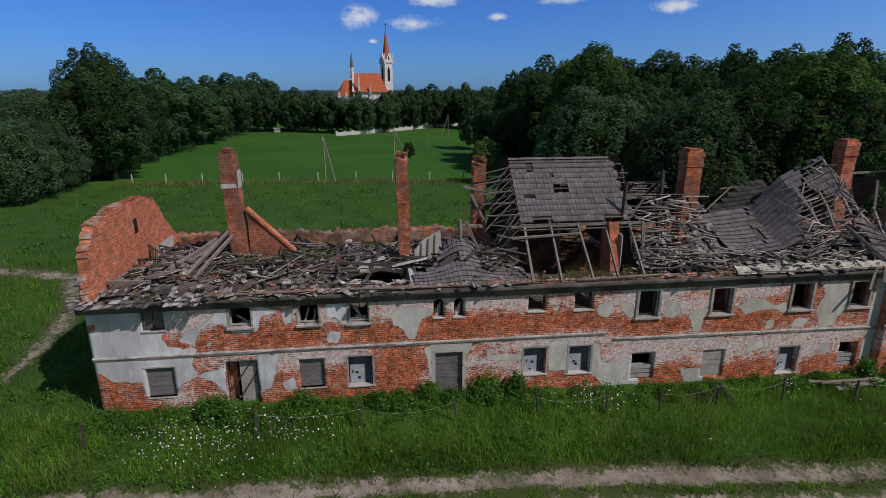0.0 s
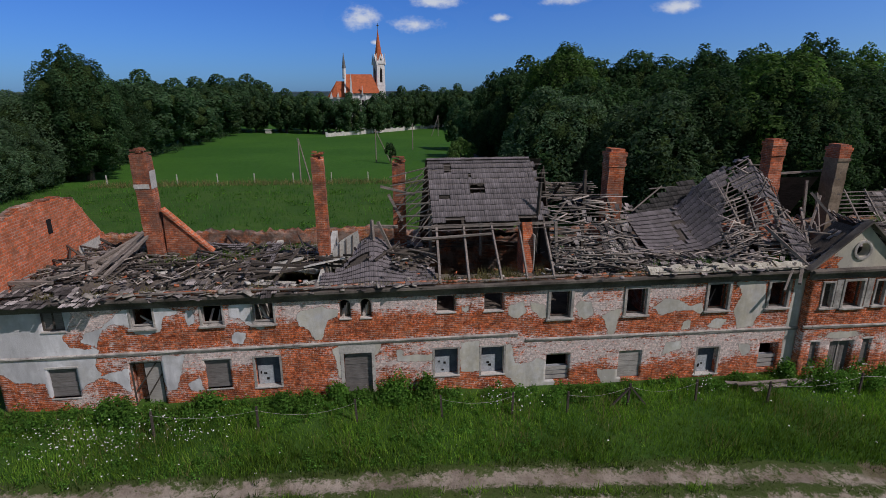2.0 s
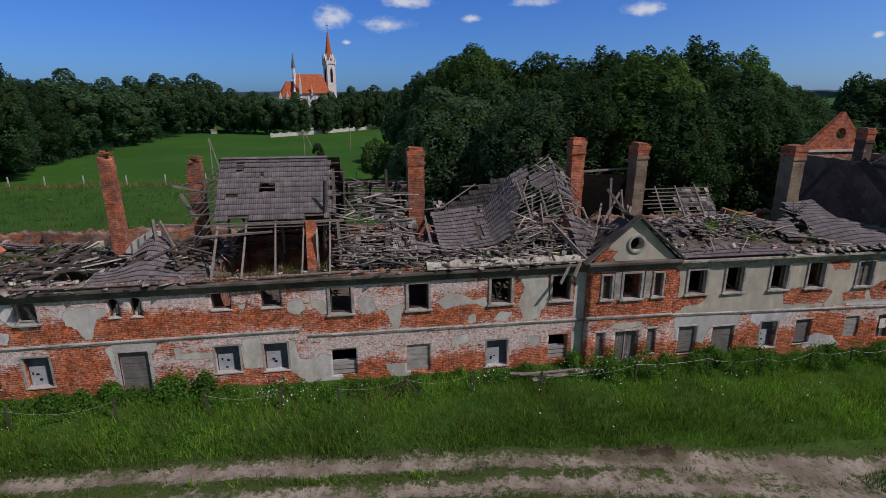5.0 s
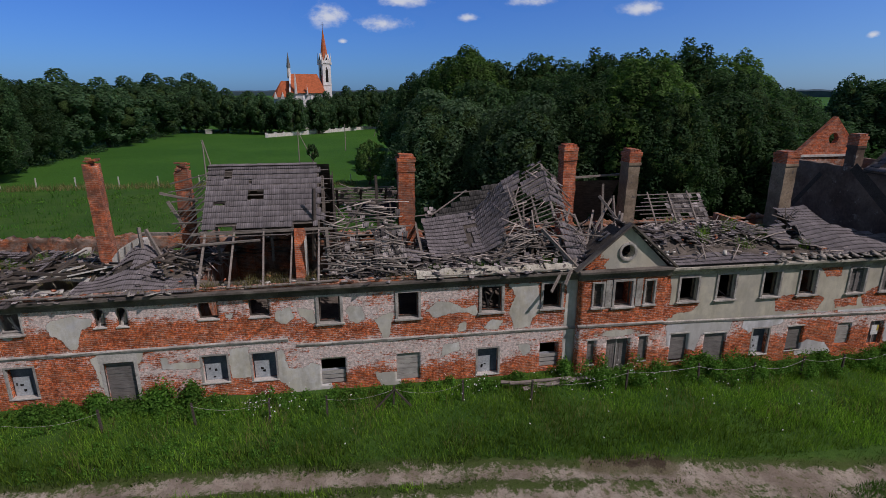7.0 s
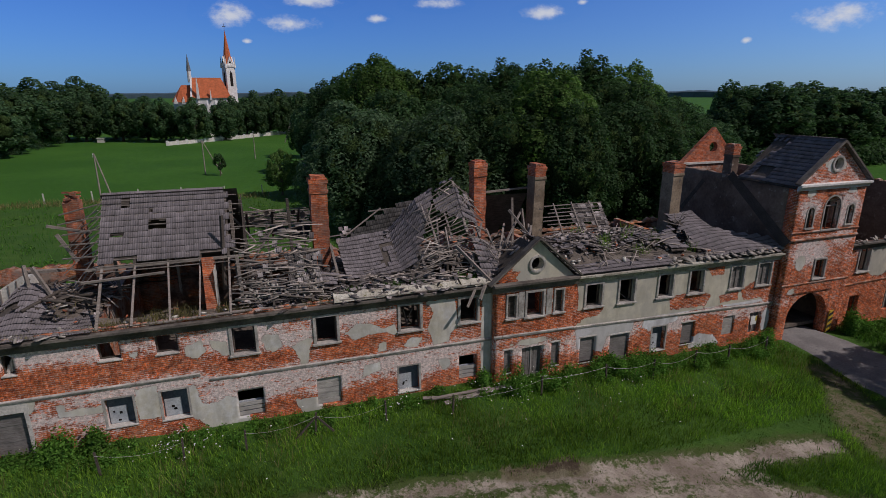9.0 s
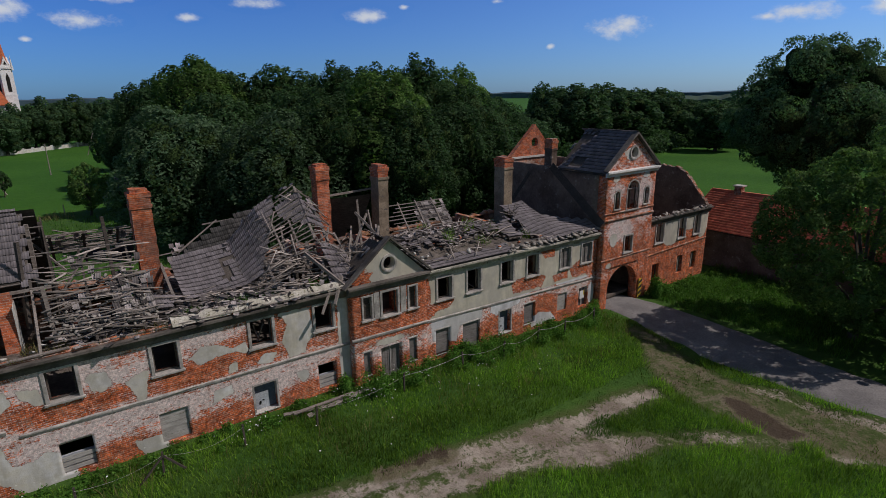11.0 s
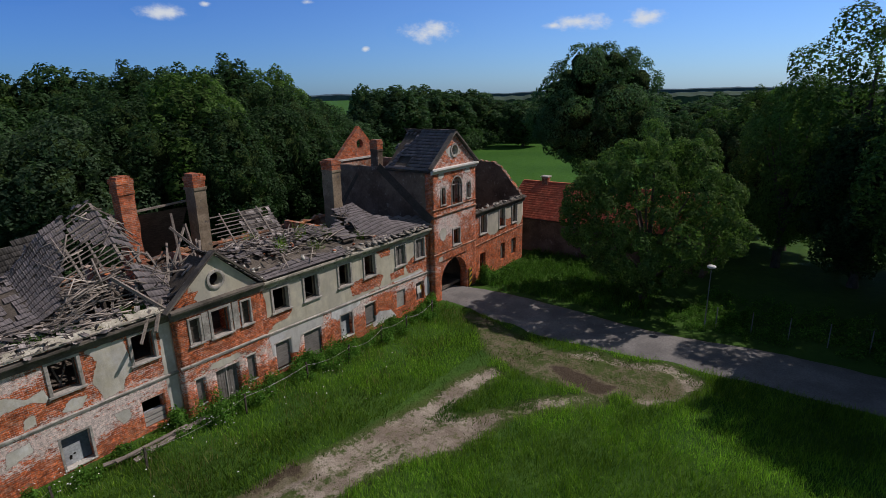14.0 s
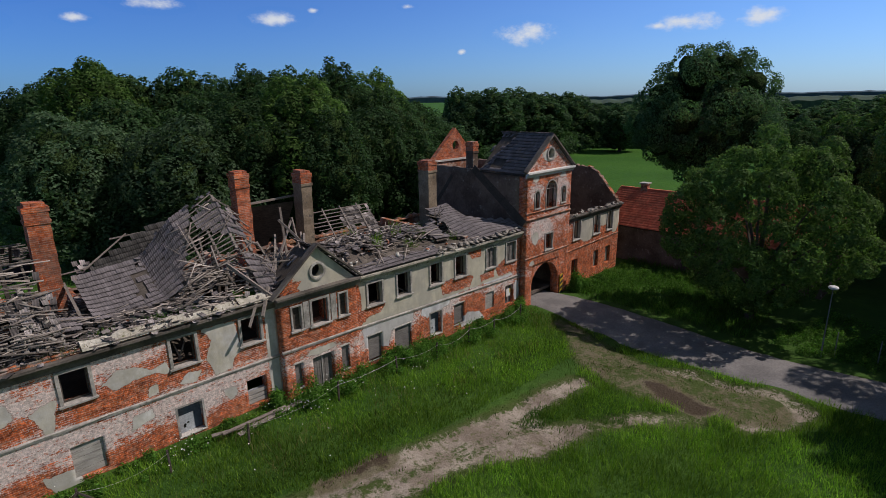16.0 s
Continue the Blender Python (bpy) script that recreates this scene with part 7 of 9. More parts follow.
# sheets of roof lying nearly flat
FALLEN = thing("fallen_roof_sheet", "sheet of pantiles lying flat on the rubble", "roof")
tiled("tile_covering", lambda u, v: (u, 26.3 + v * 0.98 - 0.25 * (u + 3), 8.12 + 0.06 * v + 0.08 * np.sin(u * 1.1 + 0.8 * v)), -5.2, -0.8, 0.0, 3.4, M_TILE, FALLEN, lambda u, v: noisy(u, v, 0.7, 21.0) + 0.3 * noisy(u, v, 2.2, 22.0) > -0.08, 0.05)
sheet(lambda u, v: (u, 26.3 + v * 0.98 - 0.25 * (u + 3), 8.12 + 0.06 * v + 0.08 * np.sin(u * 1.1 + 0.8 * v)), -5.1, -0.9, 0.1, 3.3, "boarding", M_DARKWOOD, FALLEN, lambda u, v: noisy(u, v, 0.7, 21.0) > -0.05)
S_drape = lambda u, v: (u, 22.85 + v * 0.88, 7.84 + 0.14 * v + 1.0 * np.exp(-((u - 4.1) / 1.1) ** 2) * np.clip(v / 3.2, 0, 1.1))
FALLEN2 = thing("fallen_roof_sheet", "slumped sheet of pantiles beside the standing roof", "roof")
tiled("tile_covering", S_drape, 1.7, 7.0, 0.0, 3.4, M_TILE, FALLEN2, lambda u, v: (noisy(u, v, 0.8, 25.0) > -0.5) & (v < 1.5 + 2.4 * np.exp(-((u - 4.2) / 1.2) ** 2)), 0.012)
sheet(S_drape, 1.8, 6.9, 0.0, 3.3, "boarding", M_DARKWOOD, FALLEN2, lambda u, v: v < 1.4 + 2.2 * np.exp(-((u - 4.2) / 1.2) ** 2), 0.3, 0.1)
FALLEN3 = thing("eaves_tiles", "last course of loose pantiles along the eaves", "roof")
tiled("tile_covering", lambda u, v: (u, 22.62 + v * 0.95, 7.76 + 0.2 * v), -12.9, 7.0, -0.3, 1.1, M_TILEDEBRIS, FALLEN3, lambda u, v: noisy(u, v, 0.9, 31.0) > -0.15 + 0.4 * (u > -7.5) + 0.3 * (v < 0) * (u > -7.5), 0.05)
GUTTER = thing("eaves_board", "long weathered eaves boards lying along the wall top", "timber")
timbers("board", [((-7.5 + 4.2 * i, 22.95 + rng.uniform(-0.1, 0.2), 7.86 + rng.uniform(0, 0.06)), (-3.2 + 4.2 * i, 22.9 + rng.uniform(-0.1, 0.25), 7.86 + rng.uniform(0, 0.1))) for i in range(8)], GUTTER, M_WOOD, 0.14, 0.05)
# long leaning timbers near the western gable
LEAN = thing("fallen_purlins", "bundle of long grey purlins fallen against the chimney", "timber")
timbers("purlin", [((-11.2 + 0.35 * i, 25.0 + 0.25 * i, 8.0), (-8.2 + 0.12 * i, 28.6 + 0.2 * i, 8.7 + 0.12 * i + rng.uniform(-0.2, 0.2))) for i in range(9)], LEAN, M_WOOD, 0.13, 0.14)
timbers("purlin", [((-9.0, 24.9, 8.0), (-7.4, 28.2, 9.6)), ((-8.6, 25.0, 7.9), (-7.3, 28.0, 9.3)), ((-11.8, 24.2, 8.0), (-9.4, 24.6, 8.5)), ((-12.0, 24.4, 8.2), (-10.1, 24.2, 8.2))], LEAN, M_WOOD, 0.15, 0.15)
PILE = thing("upright_timbers", "splintered upright posts of the fallen roof truss", "timber")
timbers("post", [((4.2, 25.6, 7.7), (4.1, 25.7, 10.3)), ((4.4, 25.7, 10.2), (5.2, 25.4, 8.4)), ((4.1, 26.0, 9.9), (5.4, 26.6, 9.7)), ((3.2, 26.5, 8.0), (4.1, 25.9, 9.6)), ((4.6, 27.8, 11.6), (6.4, 27.9, 11.1)), ((5.0, 27.6, 11.2), (5.7, 27.5, 9.8))], PILE, M_WOOD, 0.14, 0.14)
SLABS = thing("fallen_ceiling", "pale limewashed ceiling slabs fallen into a room", "ceiling slab")
for a, b, w in (((-1.6, 25.9, 7.75), (0.5, 27.4, 7.7), 1.9), ((-1.6, 25.2, 7.5), (0.2, 25.0, 7.35), 1.3), ((-0.4, 26.6, 7.75), (1.3, 26.4, 7.5), 1.2), ((-1.5, 27.4, 7.6), (0.4, 27.6, 7.9), 0.9), ((0.3, 24.5, 7.4), (1.4, 24.7, 7.6), 0.6)):
    bm = bmesh.new()
    beam(bm, a, b, w, 0.08, 0.15)
    part("slab", bm, M_INNER, SLABS)
timbers("joist", [((-1.8, 24.6, 7.9), (1.5, 25.9, 8.05)), ((-1.9, 26.0, 8.2), (1.6, 25.6, 8.0)), ((-0.6, 24.4, 7.7), (0.2, 27.6, 8.4)), ((1.2, 26.4, 8.3), (3.8, 25.4, 8.0))], SLABS, M_DARKWOOD, 0.12, 0.14)
for a, b, w in (((0.7, 25.7, 8.02), (2.7, 25.9, 8.35), 0.8), ((-0.9, 26.3, 7.75), (0.5, 26.6, 7.8), 0.7)):
    bm = bmesh.new()
    beam(bm, a, b, w, 0.07, 0.25)
    part("slab", bm, M_INNER, SLABS)
PARTITION = thing("plastered_partition", "torn whitewashed partition wall beside a chimney", "wall")
part("panel", extrude_poly([(1.95, 27.4, 7.3), (3.5, 27.4, 7.3), (3.35, 27.4, 9.35), (2.9, 27.4, 9.1), (2.4, 27.4, 8.8), (1.98, 27.4, 8.3)], (0, 0.12, 0)), M_INNER, PARTITION)
timbers("stud", [((2.3 + 0.35 * i, 27.36, 7.5), (2.35 + 0.36 * i, 27.36, 8.7 + 0.22 * i)) for i in range(3)], PARTITION, M_WOOD, 0.05, 0.05)
PIER = thing("brick_pier", "ragged red brick pier under the standing roof", "pier")
part("brickwork", extrude_poly([(11.5, 24.3, 7.5), (11.5, 25.6, 7.5), (11.5, 25.7, 9.9), (11.5, 24.9, 10.15), (11.5, 24.5, 9.0)], (0.5, 0, 0)), M_BRICK, PIER)
part("plaster_face", boxed(12.0, 12.04, 24.35, 25.6, 7.5, 9.6), M_INNER, PIER)
PROOF = thing("bay_roof", "small tiled saddle roof behind the pediment, half collapsed", "roof")
kp = math.hypot(1, 0.87)
S_pr = lambda u, v: (31.2 - v / kp, u, 7.72 + 0.87 * v / kp)
tiled("tile_covering", S_pr, 22.75, 25.2, 0.0, 3.5, M_TILEDEBRIS, PROOF, lambda u, v: u < 23.0 + 0.65 * v, 0.04)
sheet(S_pr, 22.8, 25.2, 0.0, 3.4, "boarding", M_DARKWOOD, PROOF, lambda u, v: u < 23.0 + 0.65 * v, 0.3)
S_pl = lambda u, v: (25.7 + v / kp, 50.0 - u, 7.72 + 0.87 * v / kp)
sheet(S_pl, 25.6, 27.2, 0.0, 3.4, "boarding", M_DARKWOOD, PROOF, lambda u, v: noisy(u, v, 0.9, 51.0) > -0.35, 0.3)
tiled("tile_covering", S_pl, 26.0, 27.2, 0.0, 3.4, M_TILEDEBRIS, PROOF, lambda u, v: noisy(u, v, 0.9, 52.0) > 0.0, 0.1)

# ---- trees ----
LEAF_V = np.array([(-0.5, 0.0, 0.0), (0.0, -0.36, 0.10), (0.55, 0.0, -0.05), (0.0, 0.36, 0.10)])
LEAF_F = np.array([(0, 1, 2, 3)])
SPRAY_V = np.array([(-0.5, -0.34, 0.06), (0.6, -0.05, -0.06), (-0.25, 0.5, 0.10)])
SPRAY_F = np.array([(0, 1, 2)])


_b = bmesh.new()
bmesh.ops.create_icosphere(_b, subdivisions=2, radius=1.0)
BALL_V = np.array([v.co[:] for v in _b.verts])
_b.verts.index_update()
BALL_F = np.array([[v.index for v in f.verts] for f in _b.faces])
_b.free()


def crown_mesh(name, rx, rz, lobes, leaves, size, material, droop=0.0, gaps=0.0, bottom=-0.8, reach=(0.56, 0.76), bulk=(0.27, 0.42)):
    """A crown of many leaf sprays on the skins of clumps, which sit on lobes; centre at z = 0."""
    k = np.arange(lobes)
    hgt = 1 - 2 * (k + 0.5) / lobes
    turn = k * 2.39996 + rng.normal(size=lobes) * 0.35
    c = np.stack([np.sqrt(1 - hgt ** 2) * np.cos(turn), np.sqrt(1 - hgt ** 2) * np.sin(turn), hgt], axis=1)
    c *= rng.uniform(*reach, (lobes, 1))
    c[:, 2] = np.maximum(c[:, 2], bottom)
    c[:, :2] *= np.where(c[:, 2] < 0, 1.08, 1.0)[:, None]
    r = rng.uniform(*bulk, lobes)
    subs = 10
    d = rng.normal(size=(lobes, subs, 3))
    d /= np.linalg.norm(d, axis=2, keepdims=True)
    d = d + c[:, None] * 0.6
    d /= np.linalg.norm(d, axis=2, keepdims=True)
    sc = (c[:, None] + d * r[:, None, None] * rng.uniform(0.7, 0.95, (lobes, subs, 1))).reshape(-1, 3)
    sr = (r[:, None] * rng.uniform(0.30, 0.56, (lobes, subs))).ravel()
    w = sr ** 2
    m = leaves * 3
    which = rng.choice(len(sr), m, p=w / w.sum())
    e = rng.normal(size=(m, 3))
    e /= np.linalg.norm(e, axis=1, keepdims=True)
    rad = sr[which] * (1 - 0.35 * rng.random(m) ** 2) * (1 + 0.07 * rng.normal(size=m))
    p = sc[which] + e * rad[:, None]
    deep = np.full(m, 9.0)
    for j in range(len(sr)):
        deep = np.minimum(deep, np.where(which == j, 9.0, np.linalg.norm(p - sc[j], axis=1) / sr[j]))
    for j in range(lobes):
        deep = np.minimum(deep, np.linalg.norm(p - c[j], axis=1) / (r[j] * 0.9))
    keep = np.flatnonzero(deep > 0.86)[:leaves]
    p, e = p[keep], e[keep]
    lo, span, wide = np.percentile(p[:, 2], 0.5), np.ptp(np.percentile(p[:, 2], [0.5, 99.7])), np.percentile(np.hypot(p[:, 0], p[:, 1]), 98)

    def fit(q):
        q = q.copy()
        q[:, 2] = (q[:, 2] - lo) / span * 2 - 1
        q[:, :2] /= wide
        q *= np.array([rx, rx, rz])
        q[:, 2] -= droop * np.hypot(q[:, 0], q[:, 1]) ** 2 / rx
        return q

    # solid balls added inside the lobes, so gaps between sprays read dark
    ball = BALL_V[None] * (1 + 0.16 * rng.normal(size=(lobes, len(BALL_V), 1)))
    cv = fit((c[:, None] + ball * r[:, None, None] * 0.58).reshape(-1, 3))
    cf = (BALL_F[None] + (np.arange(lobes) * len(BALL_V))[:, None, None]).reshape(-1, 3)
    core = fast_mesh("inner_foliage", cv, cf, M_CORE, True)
    p = fit(p)
    c = fit(c)
    rng.shuffle(c)
    if gaps:
        g = np.array([noise.noise(Vector(q) * (2.4 / rx)) for q in p])
        p, e = p[g > -0.5 + gaps], e[g > -0.5 + gaps]
    n = len(p)
    fr = random_frames(n, e * 1.3 + np.array([0, 0, 0.15]), 0.42)
    s = rng.uniform(0.6, 1.3, (n, 1)) * size * np.ones((1, 3))
    v, f = scatter(SPRAY_V, SPRAY_F, p, fr, s)
    return fast_mesh(name, v, f, material), c, core


def tree(name, label, height, rx, trunk_h, material, lobes=34, leaves=6500, size=0.5, bark=M_BARK, droop=0.0, gaps=0.0, category="tree", reach=(0.56, 0.76), bulk=(0.27, 0.42)):
    ob = thing(name, label, category, group="trees")
    rz = (height - trunk_h) / 2
    mid = trunk_h + rz
    me, c, core = crown_mesh("crown", rx * 0.92, rz * 0.95, lobes, leaves, size, material, droop, gaps, -0.8, reach, bulk)
    cr = part_mesh("crown", me, ob)
    cr.location = (0, 0, mid)
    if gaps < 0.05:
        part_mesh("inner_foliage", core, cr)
    bm = bmesh.new()
    r0 = height * 0.022
    tube(bm, [(0, 0, -0.6), (0, 0, 0.3), (0.1, 0.05, trunk_h), (0.2, -0.1, mid), (0.1, 0, mid + rz * 0.5)], [r0 * 1.5, r0 * 1.1, r0 * 0.85, r0 * 0.5, r0 * 0.15])
    part("trunk", bm, bark, ob)
    bm = bmesh.new()
    for k in range(min(lobes, 9)):
        t = Vector(c[k]) + Vector((0, 0, mid))
        z = trunk_h * 0.8 + 0.35 * max(0, t.z - trunk_h) * rng.uniform(0.6, 1.0)
        tube(bm, [(0.08, 0, z), (t.x * 0.5, t.y * 0.5, (z + t.z) / 2 + 0.3), (t.x * 0.95, t.y * 0.95, t.z)], [r0 * 0.45, r0 * 0.28, r0 * 0.08], 5)
    part("branchwork", bm, bark, ob)
    return ob


def planted(proto, x, y, height, base_h, spread=1.0, turn=None):
    s = height / base_h
    z = float(ground_z(x, y)) - 0.1
    m = pose(x, y, z, 0, 0, rng.uniform(0, 360) if turn is None else turn)
    ob = copy_thing(proto, m)
    ob.scale = (s * spread, s * spread, s)
    return ob


OAK = tree("broadleaf_tree", "full-crowned dark green broadleaf tree", 20, 6.8, 1.2, M_LEAF, 44, 36000, 0.27)
LIME = tree("broadleaf_tree", "tall rounded broadleaf tree in the wood", 20, 5.8, 1.0, M_LEAF, 40, 32000, 0.27)
PALE = tree("broadleaf_tree", "lighter green broadleaf tree at the wood edge", 18, 5.6, 1.0, M_LEAF_PALE, 38, 30000, 0.26)
WILLOW = tree("willow_tree", "spreading greyish willow with drooping sprays", 15, 7.0, 0.6, M_LEAF_BLUE, 40, 32000, 0.25, droop=0.25)
FAR = tree("broadleaf_tree", "distant dark broadleaf tree in a row", 16, 4.8, 1.0, M_LEAF_FAR, 22, 6500, 0.45)
MID = tree("broadleaf_tree", "dark broadleaf tree standing behind the wood's edge", 20, 6.2, 1.2, M_LEAF, 36, 18000, 0.36)
EAST = tree("broadleaf_tree", "rounded broadleaf tree of the eastern wood", 20, 6.2, 0.8, M_LEAF_FAR, 30, 9000, 0.50)
ASH = tree("ash_tree", "big open-crowned ash tree with visible limbs", 23.6, 12.0, 4.0, M_LEAF_FAR, 48, 56000, 0.27, gaps=0.03, reach=(0.5, 0.82), bulk=(0.2, 0.34))
LANE = tree("broadleaf_tree", "open-crowned broadleaf tree overhanging the lane", 18, 5.8, 2.0, M_LEAF_PALE, 40, 36000, 0.21, gaps=0.08)
WALNUT = tree("walnut_tree", "broad low walnut tree beside the lane", 14.3, 7.5, 1.0, M_LEAF_WALNUT, 120, 84000, 0.18, gaps=0.06, reach=(0.58, 0.88), bulk=(0.13, 0.22))

# x, y, height
LEFT_WOOD = [(-47.6, 76.4, 11.7), (-48.4, 85, 10.7), (-48.6, 95.7, 10), (-48.8, 109.7, 11.5), (-50.1, 125.6, 14.8), (-52.4, 148.7, 20.5), (-52.2, 169.2, 19.3), (-51.6, 186.5, 20.3), (-52.6, 214.2, 22.3), (-53.7, 246.6, 21.8), (-53.8, 278.6, 24.4),
             (-43.5, 97, 21.5), (-50.5, 94, 15), (-53, 103, 15.5), (-58, 96, 14), (-66, 92, 14), (-64, 106, 15), (-50, 124, 17.5), (-52, 140, 18), (-55, 118, 16), (-72, 100, 14)]
CLUMP = [(27.5, 147, 14), (28.2, 127, 15), (32.5, 121, 17.5), (37, 114, 22.6), (32.2, 79, 21.8), (39.6, 81, 20.3), (46, 80, 21.4), (49.4, 73, 21.4), (49.2, 63, 20.1), (45.3, 52, 19.5), (26.9, 62, 15.5), (34.5, 54, 15.5),
         (51.9, 63, 20.8), (58.3, 65, 22.2), (65.2, 65.5, 21.2), (75, 70, 17.8), (40.2, 54, 17.5), (46.4, 49, 17), (31, 96, 18.5), (38, 97, 22.3), (62.5, 58, 18.3), (70.5, 62, 17)]
BEHIND = [(54, 52, 16), (60, 50, 13), (82, 76, 15), (56, 78, 21), (66, 80, 21), (33, 68, 17), (27, 105, 13), (41, 66, 18), (75, 66, 11), (70, 54, 13)]
EAST_WOOD = [(107, 90, 11), (114, 98, 10), (124, 100, 15), (131, 97, 18.5), (155.6, 109.6, 19), (159.2, 104.8, 17.5), (174.7, 107.4, 17.5), (179, 104, 17.5), (142, 112, 18), (200, 103, 13), (150, 95, 17), (100, 96, 11), (172, 80, 14)]
EAST_BELT = [(188, 98, 14.5), (191, 92, 14), (194, 86, 15), (196, 80, 14.5), (198, 74, 15), (199, 68, 14.5), (199, 61, 15), (196, 55, 14.5), (192, 48, 15), (182, 40, 15), (164, 26, 13.5), (164, 17, 14.5), (162, 8, 15.5), (120, 108, 11), (110, 108, 10), (100, 104, 10), (210, 96, 11), (212, 78, 11), (206, 60, 12), (160, -2, 17), (92, 96, 10)]
ROADSIDE = [(84, 8.6, 14), (88.5, 5, 17), (80, 1, 14), (101.9, 17.3, 13.5), (96, 10, 13), (112, 14, 14)]
NEAR_RIGHT = [(76, -4.2, 23.8), (55.4, -13.3, 22.5), (62.8, -10.8, 21.5), (69, -12, 21.5), (70, -5, 16), (51, -20.5, 22), (62, -17, 22), (77, -10, 21), (46, -24, 20)]
CHURCH_ROW = [(-31.4, 223, 16.5), (-22.7, 221, 15.5), (-15.8, 214, 15), (-5.3, 207, 15), (4.6, 214, 14.5), (7.8, 226, 15.5), (16, 232, 17.5), (25, 239, 18), (34.8, 248, 17), (40.8, 236, 18.5), (47, 225, 17), (50, 205, 17),
              (-44, 226, 16), (-55, 226, 17), (42, 262, 16), (55, 250, 17), (46, 180, 17), (44, 160, 17), (20, 245, 15), (30, 252, 15), (-36, 235, 15), (-27, 238, 15), (-10, 222, 12), (12, 240, 14)]
kinds = [(OAK, 20), (LIME, 20), (PALE, 18), (OAK, 20), (LIME, 20)]
for i, (x, y, h) in enumerate(LEFT_WOOD):
    p, b = (WILLOW, 15) if h < 15.8 and y < 112 else (FAR, 16) if y > 132 else (MID, 20) if i > 11 else kinds[i % 2]
    planted(p, x, y, h, b, 1.75 if p is FAR else 1.3)
for i, (x, y, h) in enumerate(CLUMP + BEHIND):
    p, b = (FAR, 16) if y > 112 else (MID, 20) if y > 76 and h < 21.8 else (MID, 20) if i >= len(CLUMP) else kinds[(i * 3) % 5] if h > 16 else (WILLOW, 15)
    planted(p, x, y, h, b, 1.27)
for i, (x, y, h) in enumerate(EAST_WOOD):
    planted(EAST, x, y, h * 1.05, 20, 1.9)
for x, y, h in EAST_BELT + [(200 + 260 * a, -70 + 150 * b, 10 + 6 * c) for a, b, c in rng.random((34, 3))]:
    planted(EAST if x < 205 else FAR, x, y, h, 20 if x < 205 else 16, 2.2)
for i, (x, y, h) in enumerate(ROADSIDE):
    p, b = (PALE, 18) if i % 3 else (LIME, 20)
    planted(p, x, y, h, b, 1.2)
for i, (x, y, h) in enumerate(NEAR_RIGHT):
    p, b = (MID, 20) if y < -15 else ((LANE, 18), (LIME, 20), (LANE, 18))[i % 3]
    planted(p, x, y, h, b, 1.15)
for i, (x, y, h) in enumerate(CHURCH_ROW):
    planted(FAR, x, y + 7, h * 1.06, 16, 1.45)
for proto, (x, y) in ((EAST, (126, 104)), (OAK, (72, 88)), (MID, (30, 112)), (LIME, (48, 96)), (PALE, (60, 88)), (WILLOW, (-62, 84)), (FAR, (60, 235)), (ASH, (93.8, 27.5)), (WALNUT, (57.3, 9.0)), (LANE, (73, 1.0))):
    proto.location = (x, y, float(ground_z(x, y)) - 0.1)

# ---- far distance ----
def far_ring(name, radius, height, seed, material, label, sector=(0.0, 1.0)):
    n = 720
    verts, faces = [], []
    for i in range(n + 1):
        a = 2 * math.pi * (sector[0] + (sector[1] - sector[0]) * i / n)
        h = height * (0.75 + 0.3 * noise.noise(Vector((math.cos(a) * 9, math.sin(a) * 9, seed))) + 0.12 * noise.noise(Vector((math.cos(a) * 70, math.sin(a) * 70, seed))))
        for rr, zz in ((radius, -3.0), (radius, h * 0.8), (radius + 60, h), (radius + 400, h * 0.9)):
            verts.append((20 + rr * math.sin(a), rr * math.cos(a), zz))
    for i in range(n):
        for k in range(3):
            a = i * 4 + k
            faces.append((a, a + 4, a + 5, a + 1))
    return tagged(new(name, mesh_of(name, verts, faces, material)), label, "backdrop", kind="structure")


far_ring("backdrop", 2200, 26, 3.0, M_HAZYWOOD, "low dark band of distant woodland on the horizon")
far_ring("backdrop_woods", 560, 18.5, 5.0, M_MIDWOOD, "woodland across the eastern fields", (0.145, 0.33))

# ---- church beyond the field ----
CHURCH = thing("church", "white church with orange tiled roofs and a slender spire", "church", at=(0, 0, 0))
CZ = 0.4


def hipped(name, pts, ridge, eave, parent, label):
    """A hipped roof: a ring of eaves points and a ridge from one end to the other."""
    bm = bmesh.new()
    ring = [bm.verts.new((x, y, eave)) for x, y in pts]
    top = [bm.verts.new(p) for p in ridge]
    near = [min((0, 1), key=lambda k: (Vector(ridge[k]).xy - v.co.xy).length) for v in ring]
    for i, v in enumerate(ring):
        w, a, b = ring[(i + 1) % len(ring)], top[near[i]], top[near[(i + 1) % len(ring)]]
        bm.faces.new((v, w, a) if a == b else (v, w, b, a))
    bm.faces.new(ring[::-1])
    bmesh.ops.recalc_face_normals(bm, faces=bm.faces)
    return part(name, bm, M_CHURCHTILE, parent, label)


part("nave_wall", boxed(-8.0, 6.8, 249, 261, CZ, 16.0), M_WHITE, CHURCH, "white rendered wall")
hipped("nave_roof", [(-8.2, 248.4), (7.2, 248.4), (7.2, 261.6), (-8.2, 261.6)], [(-7.6, 255, 24.0), (3.6, 255, 24.0)], 15.9, CHURCH, "orange tiled roof")
apse = [(-8, 250)] + [(-11.2 - 4.6 * math.sin(a), 255 - 5.0 * math.cos(a)) for a in [math.pi * i / 5 for i in range(6)]] + [(-8, 260)]
part("apse_wall", extrude_poly([(x, y, CZ) for x, y in apse], (0, 0, 14.2)), M_WHITE, CHURCH)
